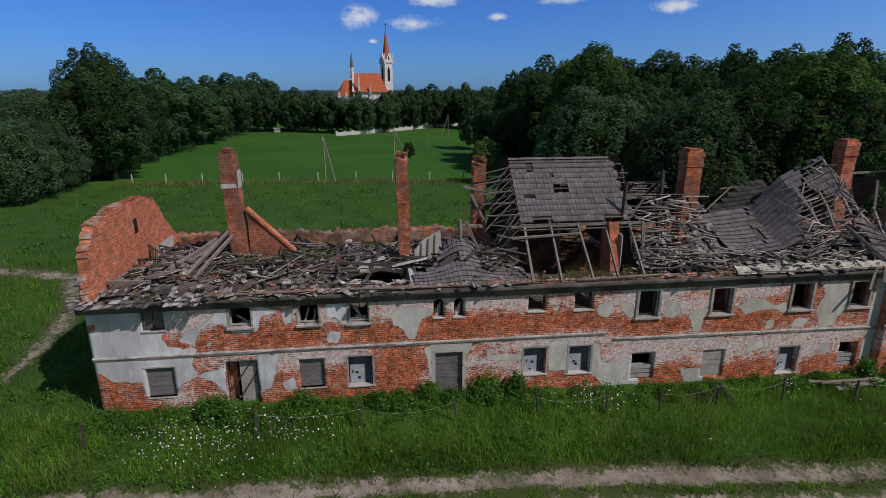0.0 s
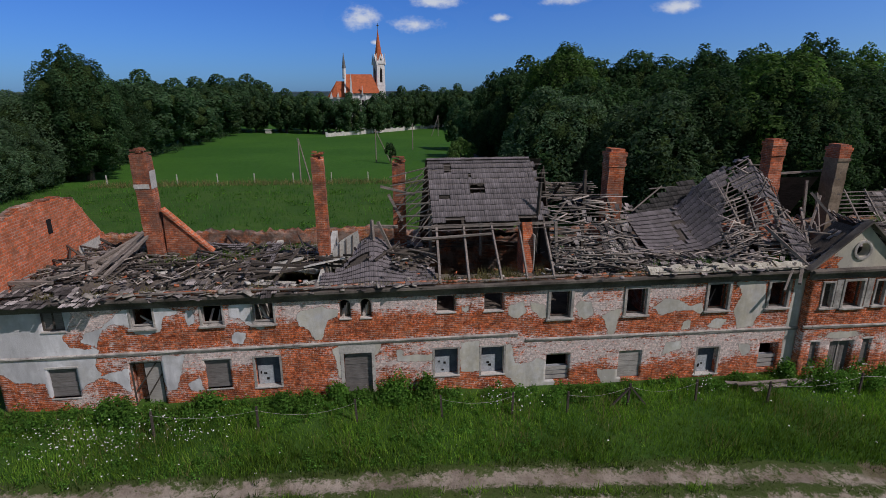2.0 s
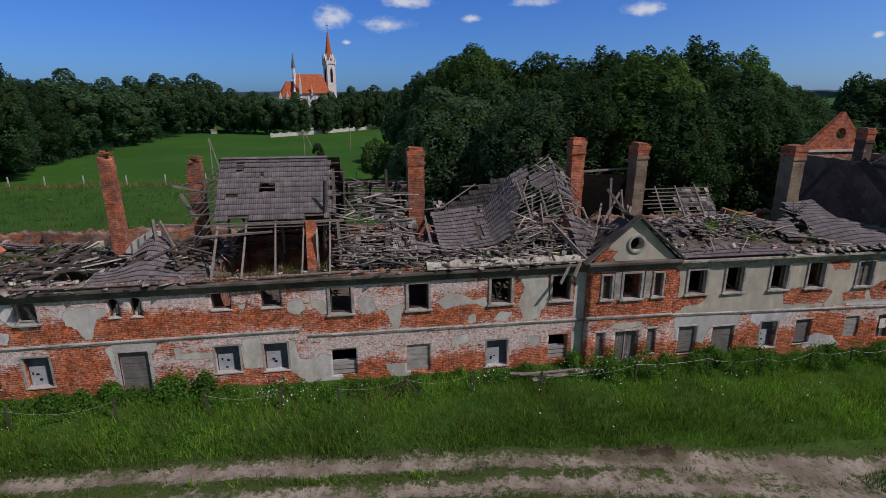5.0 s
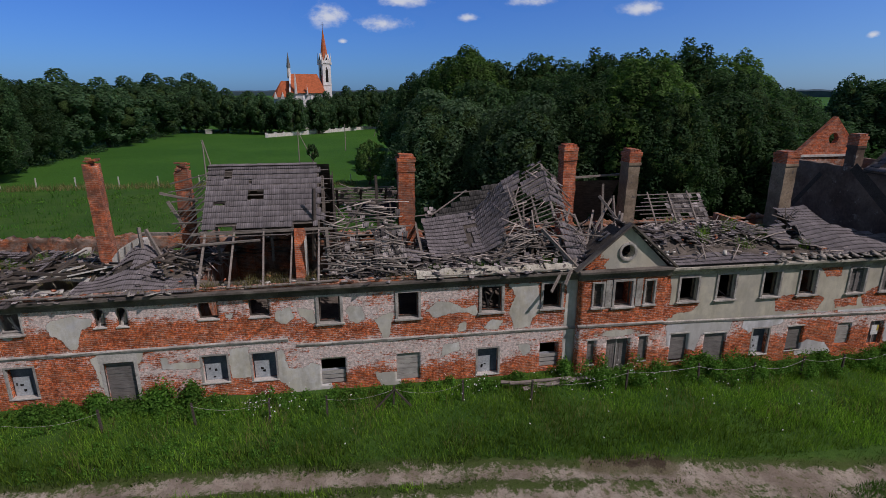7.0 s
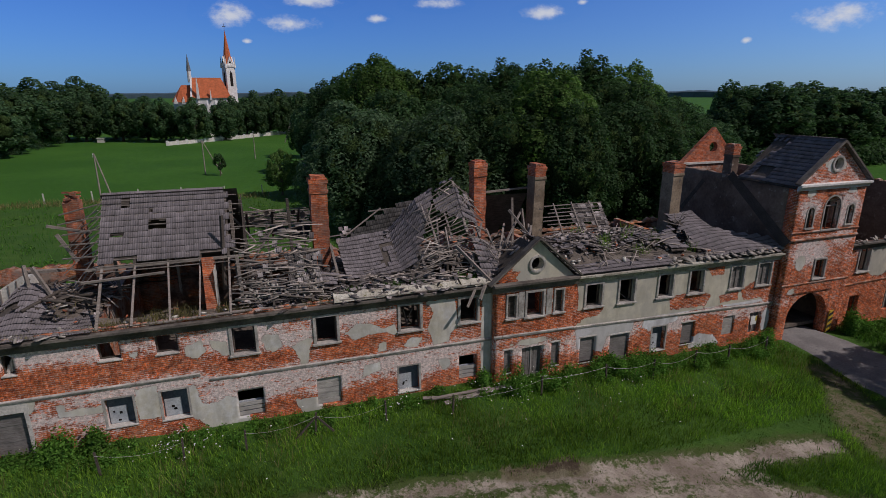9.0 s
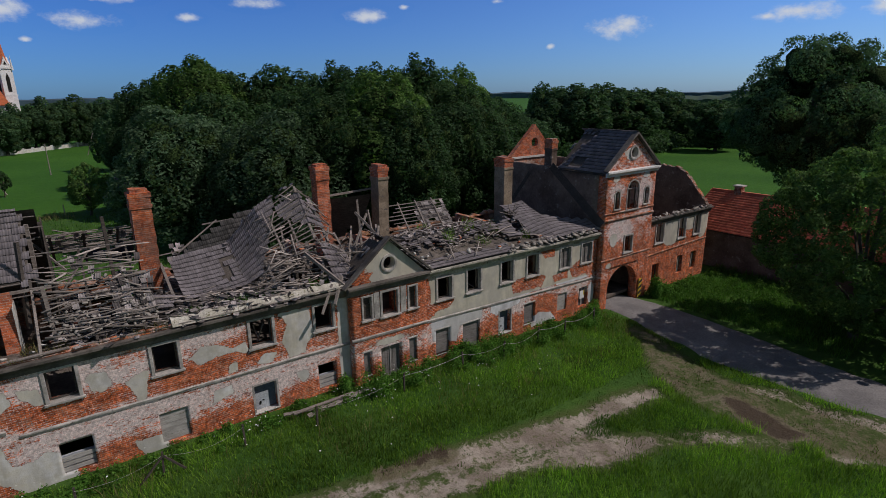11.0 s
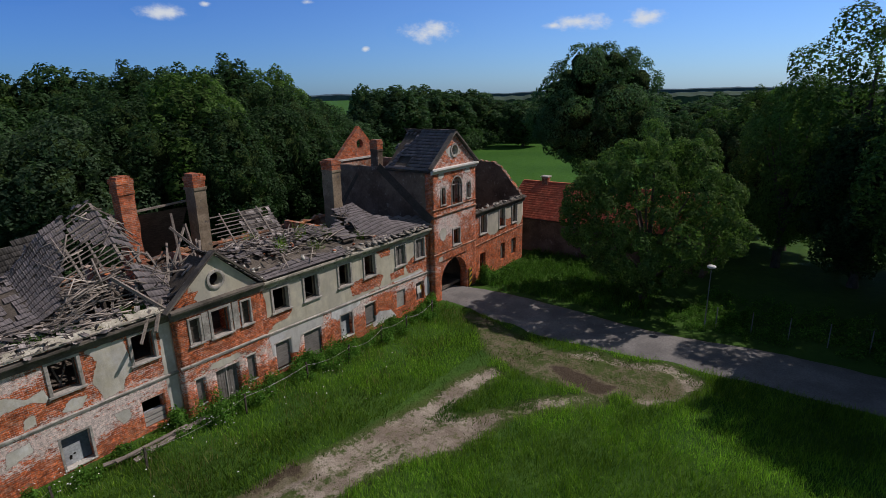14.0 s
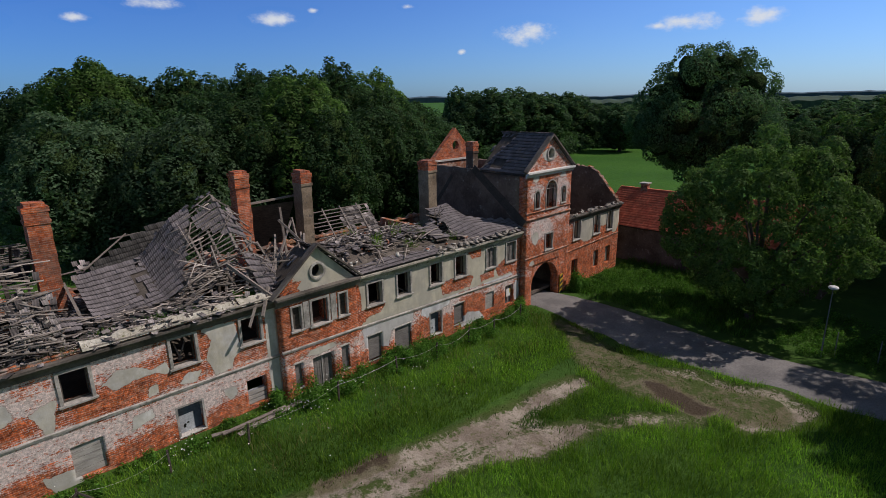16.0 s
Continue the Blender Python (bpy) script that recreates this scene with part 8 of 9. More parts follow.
hipped("apse_roof", [(-8 + (x + 8) * 1.08, 255 + (y - 255) * 1.1) for x, y in apse], [(-12.0, 255, 21.0), (-7.4, 255, 21.0)], 14.2, CHURCH, "orange tiled choir roof")
for x in (-14.2, -11.2):
    part("roof_gablet", extrude_poly([(x - 0.8, 249.6, 13.6), (x + 0.8, 249.6, 13.6), (x, 249.6, 16.4)], (0, 0.8, 0)), M_WHITE, CHURCH)
for x in (-5.5, -2.2, 1.1, 4.4):
    part("buttress", extrude_poly([(x - 0.35, 249, CZ), (x - 0.35, 247.8, CZ), (x - 0.35, 248.2, 13), (x - 0.35, 249, 15)], (0.7, 0, 0)), M_WHITE, CHURCH)
    part("nave_window", boxed(x + 1.2, x + 2.1, 248.95, 249.1, 6.5, 13.0), M_DARK, CHURCH)
for x, w, z0, z1 in ((-5.4, 0.55, 15.5, 24.4), (-0.6, 0.4, 15.0, 19.5)):
    part("pinnacle", extrude_poly([(x - w, 248.0, z0), (x + w, 248.0, z0), (x + w * 0.55, 248.0, z1 - 3.0), (x, 248.0, z1), (x - w * 0.55, 248.0, z1 - 3.0)], (0, 0.9, 0)), M_WHITE, CHURCH)
bm = bmesh.new()
beam(bm, (-8.0, 248.3, 16.0), (-7.9, 255, 24.3), 0.7, 0.5)
part("verge", bm, M_WHITE, CHURCH, "white stepped verge of the nave gable")


def turned(bm, x, y, turn):
    """Turns a bmesh built round the origin and sets it down at x, y."""
    bmesh.ops.transform(bm, matrix=Matrix.Translation((x, y, 0)) @ Matrix.Rotation(turn, 4, "Z"), verts=bm.verts)
    return bm


TWX, TWY, TWA = 7.0, 259.0, radians(27)
TOWER = part("tower", turned(boxed(-2.0, 2.0, -2.0, 2.0, CZ, 29.8), TWX, TWY, TWA), M_WHITE, CHURCH, "white square bell tower")
part("tower_band", turned(boxed(-2.35, 2.35, -2.35, 2.35, 28.6, 29.3), TWX, TWY, TWA), M_WHITE, TOWER)
part("tower_band", turned(boxed(-2.15, 2.15, -2.15, 2.15, 19.2, 19.6), TWX, TWY, TWA), M_WHITE, TOWER)
for k in range(4):
    a = TWA + k * math.pi / 2
    part("belfry_opening", turned(extrude_poly([(-0.6, -2.06, 20.6), (0.6, -2.06, 20.6), (0.6, -2.06, 25.6), (0.0, -2.06, 27.2), (-0.6, -2.06, 25.6)], (0, 0.1, 0)), TWX, TWY, a), M_DARK, TOWER)
    part("gablet", turned(extrude_poly([(-1.4, -2.2, 29.2), (1.4, -2.2, 29.2), (0, -2.2, 32.8)], (0, 0.7, 0)), TWX, TWY, a), M_WHITE, TOWER)
    part("gablet_eye", turned(extrude_poly([(-0.5, -2.24, 30.0), (0.5, -2.24, 30.0), (0, -2.24, 31.4)], (0, 0.1, 0)), TWX, TWY, a), M_DARK, TOWER)
    bm = bmesh.new()
    bmesh.ops.create_cone(bm, segments=6, radius1=0.5, radius2=0.04, depth=5.0, matrix=Matrix.Translation((2.05, 2.05, 30.6)))
    part("pinnacle", turned(bm, TWX, TWY, a), M_WHITE, TOWER)
bm = bmesh.new()
bmesh.ops.create_cone(bm, segments=8, radius1=2.05, radius2=0.05, depth=13.6, matrix=Matrix.Translation((0, 0, 29.6 + 6.8)))
part("spire", turned(bm, TWX, TWY, TWA), M_CHURCHTILE, TOWER, "steep orange-red spire")
part("spire_cross", boxed(TWX - 0.09, TWX + 0.09, TWY - 0.05, TWY + 0.05, 43.0, 45.8), M_DARKWOOD, TOWER)
part("spire_cross", boxed(TWX - 0.6, TWX + 0.6, TWY - 0.06, TWY + 0.06, 44.6, 44.85), M_DARKWOOD, TOWER)
bm = bmesh.new()
bmesh.ops.create_cone(bm, segments=8, radius1=0.85, radius2=0.7, depth=4.6, matrix=Matrix.Translation((-8.4, 255, 24.4)))
fl = part("fleche_base", bm, M_WHITE, CHURCH)
bm = bmesh.new()
bmesh.ops.create_cone(bm, segments=8, radius1=0.9, radius2=0.05, depth=6.4, matrix=Matrix.Translation((-8.4, 255, 29.9)))
part("fleche_spire", bm, M_STEEL, fl)
PORCH = thing("church_annex", "low white annex of the church seen between the trees", "building")
part("wall", boxed(0.7, 3.6, 221.5, 225.5, 0.0, 8.4), M_WHITE, PORCH, "white rendered wall")
part("roof", extrude_poly([(0.5, 221.1, 8.3), (0.5, 223.5, 9.1), (0.5, 225.9, 8.3)], (3.3, 0, 0)), M_DARKTILE, PORCH)

YARDWALL = thing("churchyard_wall", "long grey churchyard wall with square piers", "wall")
ax, ay, bx_, by_ = -13.0, 202.0, 46.0, 269.0
L = math.hypot(bx_ - ax, by_ - ay)
n = 22
for i in range(n + 1):
    t = i / n
    x, y = ax + (bx_ - ax) * t, ay + (by_ - ay) * t
    z = float(ground_z(x, y))
    part("pier", boxed(x - 0.4, x + 0.4, y - 0.4, y + 0.4, z - 0.3, z + 1.6), M_WHITE, YARDWALL)
    if i < n:
        x2, y2 = ax + (bx_ - ax) * (t + 1 / n), ay + (by_ - ay) * (t + 1 / n)
        bm = bmesh.new()
        beam(bm, (x, y, z + 0.6), (x2, y2, z + 0.6), 0.3, 1.4)
        part("wall_panel", bm, M_INNER, YARDWALL)
for i, (x, y, w, h, m) in enumerate(((-39, 226, 2.2, 1.4, M_PLASTER),)):
    z = float(ground_z(x, y))
    ob = thing("chapel_tomb", "low pale tomb under the trees", "tomb")
    part("block", boxed(x, x + w, y, y + 2, z - 0.2, z + h), m, ob)
    part("slab", boxed(x - 0.2, x + w + 0.2, y - 0.2, y + 2.2, z + h, z + h + 0.25), M_PLASTER, ob)
# houses by the far road
for x, y, w, d, h, rz, m in ((49, 275, 9, 8, 4, 8, M_REDTILE), (60, 280, 10, 8, 4, 8, M_TILE)):
    ob = thing("house", "small far house with a tiled saddle roof", "house")
    z = 0.4
    part("wall", boxed(x, x + w, y, y + d, z, z + h), M_WHITE, ob)
    part("roof", extrude_poly([(x - 0.4, y - 0.5, z + h - 0.2), (x - 0.4, y + d / 2, z + rz), (x - 0.4, y + d + 0.5, z + h - 0.2)], (w + 0.8, 0, 0)), m, ob)
    part("window", boxed(x + 1.5, x + 2.7, y - 0.05, y + 0.1, z + 1.2, z + 2.6), M_DARK, ob)
    part("window", boxed(x + w - 3, x + w - 1.8, y - 0.05, y + 0.1, z + 1.2, z + 2.6), M_DARK, ob)

# sheds behind the standing roof
SHED = thing("shed", "grey shed with a low pitched roof and blue door", "shed")
sz = float(ground_z(37, 131))
part("wall", boxed(33, 41, 129, 134, sz - 0.2, sz + 2.6), M_DARKWALL, SHED)
part("roof", extrude_poly([(32.7, 128.5, sz + 2.5), (32.7, 131.5, sz + 3.7), (32.7, 134.5, sz + 2.5)], (8.6, 0, 0)), M_TILE, SHED)
M_BLUE = stained("blue_paint", (0.06, 0.10, 0.28), (0.09, 0.14, 0.36), 1.0)
part("door", boxed(38, 40, 128.9, 129.0, sz, sz + 2.2), M_BLUE, SHED)

# ---- field posts and poles ----
for x in (-38, -33, -27.4, -21.2, -15.4, -9.2, -3.1, 3.0, 9.2, 15.0):
    z = float(ground_z(x, 90.5))
    ob = thing("field_post", "pale concrete fence post in the field", "post", group="field posts")
    bm = bmesh.new()
    beam(bm, (x, 90.5, z - 0.2), (x + rng.uniform(-0.08, 0.08), 90.5, z + 1.6), 0.16, 0.16)
    part("shaft", bm, M_INNER, ob)


def utility_pole(x, y, h, strut):
    z = float(ground_z(x, y))
    ob = thing("utility_pole", "grey wooden utility pole with a leaning strut", "pole", group="utility poles")
    bm = bmesh.new()
    tube(bm, [(x, y, z - 0.3), (x + 0.05, y, z + h)], [0.14, 0.09])
    part("pole", bm, M_WOOD, ob)
    if strut:
        bm = bmesh.new()
        tube(bm, [(x + strut, y + 0.3, z - 0.3), (x + 0.1, y, z + h * 0.97)], [0.13, 0.09])
        part("strut", bm, M_WOOD, ob)
    for k in (0.0, 0.35):
        bm = bmesh.new()
        tube(bm, [(x - 0.1, y, z + h - 0.2 - k), (x - 0.1, y, z + h - k)], [0.05, 0.03])
        part("insulator", bm, M_WHITE, ob)


for x, y, h, st in ((-8.0, 90.0, 7.2, 1.6), (4.4, 119, 7.0, 3.2), (14.4, 149, 7.0, 0), (27.3, 201, 7.5, -2.5), (39.0, 165, 7, 2.0)):
    utility_pole(x, y, h, st)
SAP = tree("sapling", "thin young tree standing in the field", 4.5, 1.3, 1.2, M_LEAF, 8, 900, 0.3)
SAP.location = (7.4, 116, float(ground_z(7.4, 116)))
BUSHTREE = tree("bushy_tree", "rounded bushy young tree behind the ruin", 7.6, 3.0, 0.7, M_LEAF_WALNUT, 26, 9000, 0.22, gaps=0.14)
BUSHTREE.location = (18.0, 88, float(ground_z(18.0, 88)))
HUT = thing("hut", "tiny grey hut with a slanting roof at the wood edge", "hut")
hz = float(ground_z(24.5, 105))
part("wall", boxed(23.4, 26.0, 104, 107, hz - 0.2, hz + 2.2), M_DARKWALL, HUT)
part("roof", extrude_poly([(23.1, 103.6, hz + 2.1), (23.1, 107.4, hz + 2.9), (23.1, 107.4, hz + 3.05), (23.1, 103.6, hz + 2.25)], (3.2, 0, 0)), M_TILE, HUT)


def parked_car(x, y, turn, paint, label):
    """A small far car: body, cabin glass, four wheels."""
    ob = thing("parked_car", label, "car", group="cars by the church")
    part("body", extrude_poly([(-2.1, -0.85, 0.3), (-2.1, -0.85, 0.85), (-1.1, -0.85, 0.95), (1.9, -0.85, 0.9), (2.1, -0.85, 0.75), (2.1, -0.85, 0.3)], (0, 1.7, 0)), paint, ob)
    part("roof", extrude_poly([(-0.85, -0.72, 1.38), (0.9, -0.72, 1.38), (0.95, -0.72, 1.46), (-0.8, -0.72, 1.46)], (0, 1.44, 0)), paint, ob)
    part("cabin_glass", extrude_poly([(-1.25, -0.76, 0.93), (-0.82, -0.7, 1.39), (0.88, -0.7, 1.39), (1.5, -0.76, 0.9)], (0, 1.48, 0)), M_DARK, ob)
    for wx in (-1.35, 1.35):
        for wy in (-0.8, 0.8):
            bm = bmesh.new()
            bmesh.ops.create_cone(bm, cap_ends=True, segments=14, radius1=0.32, radius2=0.32, depth=0.2, matrix=Matrix.Translation((wx, wy, 0.32)) @ Matrix.Rotation(math.pi / 2, 4, "X"))
            part("wheel", bm, M_DARK, ob)
    ob.matrix_world = pose(x, y, float(ground_z(x, y)), 0, 0, turn)
    return ob


M_REDPAINT = stained("red_car_paint", (0.42, 0.025, 0.02), (0.5, 0.035, 0.03), 1.0, 5.0, 0.3, 0.0)
parked_car(42.6, 277, 10, M_REDPAINT, "small red car parked by the churchyard")
parked_car(46.8, 274, 20, M_REDPAINT, "small red car parked by the churchyard")
parked_car(37.5, 279, 5, M_WHITE, "white car parked by the churchyard")

# ---- red-roofed outbuilding beside the lane ----
BARN = thing("outbuilding", "long low outbuilding with a red pantiled roof", "building")
bz = 0.7
part("wall", boxed(65.8, 75.4, 6.0, 26.5, bz - 0.5, 4.75), M_DARKWALL, BARN, "brown rendered wall")
part("gable", extrude_poly([(65.8, 6.02, 4.73), (75.4, 6.02, 4.73), (70.6, 6.02, 7.65)], (0, 0.35, 0)), M_OLDBRICK, BARN)
part("gable", extrude_poly([(65.8, 26.1, 4.73), (75.4, 26.1, 4.73), (70.6, 26.1, 7.65)], (0, 0.35, 0)), M_OLDBRICK, BARN)
kb = math.hypot(1, 3.1 / 5.2)
for s in (-1, 1):
    f = (lambda u, v: (65.4 + v / kb, 30.0 - u, 4.6 + 3.1 / 5.2 * v / kb)) if s < 0 else (lambda u, v: (75.8 - v / kb, u, 4.6 + 3.1 / 5.2 * v / kb))
    a, b = (3.0, 24.2) if s < 0 else (5.8, 27.0)
    tiled("tile_covering", f, a, b, 0.0, 6.0, M_REDTILE, BARN, None, 0.01, 0.36)
    sheet(f, a, b, 0.0, 5.95, "boarding", M_DARKWOOD, BARN, None, 1.0, 0.05)
bm = bmesh.new()
beam(bm, (70.6, 5.8, 7.74), (70.6, 26.9, 7.74), 0.3, 0.14)
part("ridge_tiles", bm, M_REDTILE, BARN)
part("chimney_stack", boxed(70.25, 70.95, 23.8, 24.5, 7.3, 8.3), M_OLDBRICK, BARN)
part("chimney_cap", boxed(70.12, 71.08, 23.68, 24.62, 8.3, 8.42), M_PLASTER, BARN)

# street lamp and fence by the lane
LAMP = thing("street_lamp", "grey steel street lamp with a white globe head", "street lamp", at=(53.4, 3.6, float(ground_z(53.4, 3.6))))
bm = bmesh.new()
tube(bm, [(0, 0, -0.2), (0, 0, 1.0), (0, 0, 4.72)], [0.07, 0.045, 0.032])
part("pole", bm, M_STEEL, LAMP)
bm = bmesh.new()
bmesh.ops.create_uvsphere(bm, u_segments=14, v_segments=8, radius=0.3, matrix=Matrix.Translation((0, 0, 4.8)) @ Matrix.Diagonal((1, 1, 0.45, 1)))
part("shade", bm, M_WHITE, LAMP, "white dished shade")
for i in range(7):
    x, y = 54.2 + 0.25 * i, 3.0 - 2.2 * i
    z = float(ground_z(x, y))
    ob = thing("fence_post", "thin dark steel fence post by the lane", "post", group="lane fence")
    bm = bmesh.new()
    tube(bm, [(x, y, z - 0.2), (x, y, z + 1.7)], [0.035, 0.03], 6)
    part("shaft", bm, M_STEEL, ob)

# ---- meadow, weeds and flowers ----
BLADE_V = np.array([(-0.5, 0, 0), (0.5, 0, 0), (0.32, 0.12, 0.55), (-0.32, 0.12, 0.55), (0.0, 0.38, 1.0)])
BLADE_F3 = np.array([(0, 1, 2), (0, 2, 3), (3, 2, 4)])


def sward(name, n, x0, x1, y0, y1, height, width, material, label, seed, thin=-2.0, keep=None, limit=0.33):
    """Tall grass as one mass of bent blades."""
    x, y = rng.uniform(x0, x1, n), rng.uniform(y0, y1, n)
    ok = (soil_at(x, y) + 0.25 * noisy(x, y, 1.4, seed) < limit) & (near_line(x, y, ROAD) > 0.1) & (near_line(x, y, PUDDLE) > 0.1)
    nz = noisy(x, y, 0.45, seed) + 0.6 * noisy(x, y, 1.7, seed + 3)
    ok &= nz > thin
    if keep is not None:
        ok &= keep(x, y)
    x, y, nz = x[ok], y[ok], nz[ok]
    n = len(x)
    h = np.clip(rng.uniform(height[0], height[1], n) * (1 + 0.55 * nz), height[0] * 0.5, height[1] * 1.5)
    a = rng.uniform(0, 2 * math.pi, n)
    up = np.stack([rng.normal(size=n) * 0.25, rng.normal(size=n) * 0.25, np.ones(n)], axis=1)
    up /= np.linalg.norm(up, axis=1, keepdims=True)
    r = np.stack([np.cos(a), np.sin(a), np.zeros(n)], axis=1)
    r -= up * (r * up).sum(1, keepdims=True)
    r /= np.linalg.norm(r, axis=1, keepdims=True)
    fr = np.stack([r, np.cross(up, r), up], axis=2)
    p = np.stack([x, y, ground_z(x, y) - 0.05], axis=1)
    v, f = scatter(BLADE_V, BLADE_F3, p, fr, np.stack([rng.uniform(width[0], width[1], n), h, h], axis=1))
    return tagged(new(name, fast_mesh(name, v, f, material)), label, "grass", kind="stuff")


clear_of_walls = lambda x, y: ~((y > 22.6) & (y < 34.2) & (x > -12.8) & (x < 63.2))
sward("tall_grass", 110000, -28, 47.5, 15.0, 23.0, (0.18, 0.44), (0.016, 0.036), M_GRASS, "tall uncut meadow grass before the ruin", 1.0, keep=clear_of_walls)
sward("tall_grass", 95000, 26, 48.5, -8, 13.5, (0.2, 0.62), (0.014, 0.032), M_GRASS, "tall uncut meadow grass beside the ruts", 5.0)
sward("tall_grass", 16000, -40, -12.8, 17, 48, (0.25, 0.6), (0.03, 0.06), M_GRASS, "tall uncut grass beyond the gable", 9.0, keep=clear_of_walls)
sward("tall_grass", 15000, 50, 66, 8, 23.0, (0.3, 0.7), (0.03, 0.06), M_WEED, "rank grass between the lane and the outbuilding", 12.0, keep=lambda x, y: (x > 53.0) & clear_of_walls(x, y))
sward("rut_grass", 30000, -24, 48, 8.0, 17.4, (0.06, 0.22), (0.02, 0.045), M_TURF, "short trodden grass between the ruts", 15.0, -0.45, limit=0.5)
sward("rut_grass", 15000, -26, 47, 16.4, 18.6, (0.1, 0.32), (0.02, 0.045), M_TURF, "rough trodden grass along the track", 33.0, -2.0, limit=0.5)
sward("rut_grass", 9000, 22, 47, 7.5, 16.5, (0.06, 0.2), (0.02, 0.04), M_TURF, "tufts of turf standing in the bare track", 37.0, 0.3, limit=0.95)
sward("dry_grass", 9000, -28, 47, 17.2, 22.6, (0.3, 0.7), (0.012, 0.025), M_STRAW, "dry seed heads over the meadow", 19.0, 0.1)
island = lambda x, y: (np.hypot((x - 34.9) / 1.5, (y - 12.3) / 0.75) < 1) | (np.hypot((x - 37.7) / 1.5, (y - 10.6) / 1.7) < 1)
sward("rut_grass", 9000, 33, 40, 8.5, 13.5, (0.08, 0.28), (0.016, 0.036), M_WEED, "bright green tufts left between the ruts", 41.0, limit=2.0, keep=island)
sward("rut_grass", 9000, 40, 48, 2, 18, (0.05, 0.16), (0.02, 0.04), M_TURF, "thin trampled turf on the yard before the gate", 43.0, -0.1, limit=2.0)
sward("field_grass", 30000, -45, 60, 34.4, 88, (0.3, 0.65), (0.03, 0.06), M_RANKGRASS, "long grass of the field behind the ruin", 23.0, -0.1)
sward("dry_grass", 2600, -40, 16, 87, 91, (0.5, 1.0), (0.05, 0.09), M_STRAW, "pale dry grass along the field fence", 27.0)




def wall_top(name, n, x0, x1, y0, y1, material, label, height=(0.12, 0.4), seed=1.0, thin=0.1):
    """Tufts growing on the broken wall head and the rubble."""
    x, y = rng.uniform(x0, x1, n), rng.uniform(y0, y1, n)
    ok = noisy(x, y, 0.8, seed) > thin
    x, y = x[ok], y[ok]
    n = len(x)
    h = rng.uniform(*height, n)
    a = rng.uniform(0, 2 * math.pi, n)
    r = np.stack([np.cos(a), np.sin(a), np.zeros(n)], axis=1)
    up = np.stack([rng.normal(size=n) * 0.3, rng.normal(size=n) * 0.3, np.ones(n)], axis=1)
    up /= np.linalg.norm(up, axis=1, keepdims=True)
    r -= up * (r * up).sum(1, keepdims=True)
    r /= np.linalg.norm(r, axis=1, keepdims=True)
    p = np.stack([x, y, np.where(y < 23.4, 7.84, heap_z(x, y) + 0.05)], axis=1)
    v, f = scatter(BLADE_V, BLADE_F3, p, np.stack([r, np.cross(up, r), up], axis=2), np.stack([np.full(n, 0.022), h, h], axis=1))
    return tagged(new(name, fast_mesh(name, v, f, material)), label, "grass", kind="stuff")


wall_top("wall_top_grass", 5200, -12, 26, 22.85, 23.9, M_STRAW, "dry grass on the broken wall top", (0.1, 0.32), 3.0, 0.02)
wall_top("wall_top_grass", 2200, 17.5, 25.5, 23.35, 24.1, M_WEED, "green weeds along the pale wall head", (0.15, 0.45), 9.0, 0.0)
wall_top("wall_top_grass", 3600, -7.6, -2.2, 26.4, 30.6, M_GRASS, "green grass growing on the attic rubble", (0.15, 0.5), 6.0, -0.1)
wall_top("wall_top_grass", 4200, -12, 1.0, 30.6, 33.2, M_WEED, "weeds along the foot of the rear wall", (0.2, 0.6), 21.0, -0.05)
wall_top("wall_top_grass", 1100, 7.2, 13.0, 23.5, 24.4, M_STRAW, "tall dry weeds behind the wall top", (0.2, 0.6), 8.0, 0.0)
wall_top("wall_top_grass", 3200, 33, 41, 24.0, 28.0, M_GRASS, "green tufts on the eastern rubble", (0.3, 0.9), 12.0, 0.2)
wall_top("wall_top_grass", 4200, -12, 6, 23.9, 32.0, M_STRAW, "dry tufts over the fallen roof", (0.12, 0.4), 14.0, 0.08)
def weeds(name, spots, leaf, material, label, per=260):
    """Leafy clumps; each spot is x, y, radius, height."""
    P, E, S = [], [], []
    for x, y, r, h in spots:
        n = int(per * max(0.3, r * h))
        d = rng.normal(size=(n, 3))
        d /= np.linalg.norm(d, axis=1, keepdims=True)
        q = d * np.array([r, r, h * 0.6]) * (0.55 + 0.5 * rng.random((n, 1)))
        q[:, 2] = np.abs(q[:, 2]) + rng.uniform(0, h * 0.45, n)
        P.append(q + np.array([x, y, float(ground_z(x, y)) - 0.05]))
        E.append(d)
        S.append(np.full((n, 1), leaf) * rng.uniform(0.6, 1.4, (n, 1)))
    P, E, S = np.vstack(P), np.vstack(E), np.vstack(S)
    fr = random_frames(len(P), E + np.array([0, 0, 0.9]), 0.55)
    v, f = scatter(LEAF_V, LEAF_F, P, fr, S * np.ones((1, 3)))
    return tagged(new(name, fast_mesh(name, v, f, material)), label, "weeds", kind="stuff")


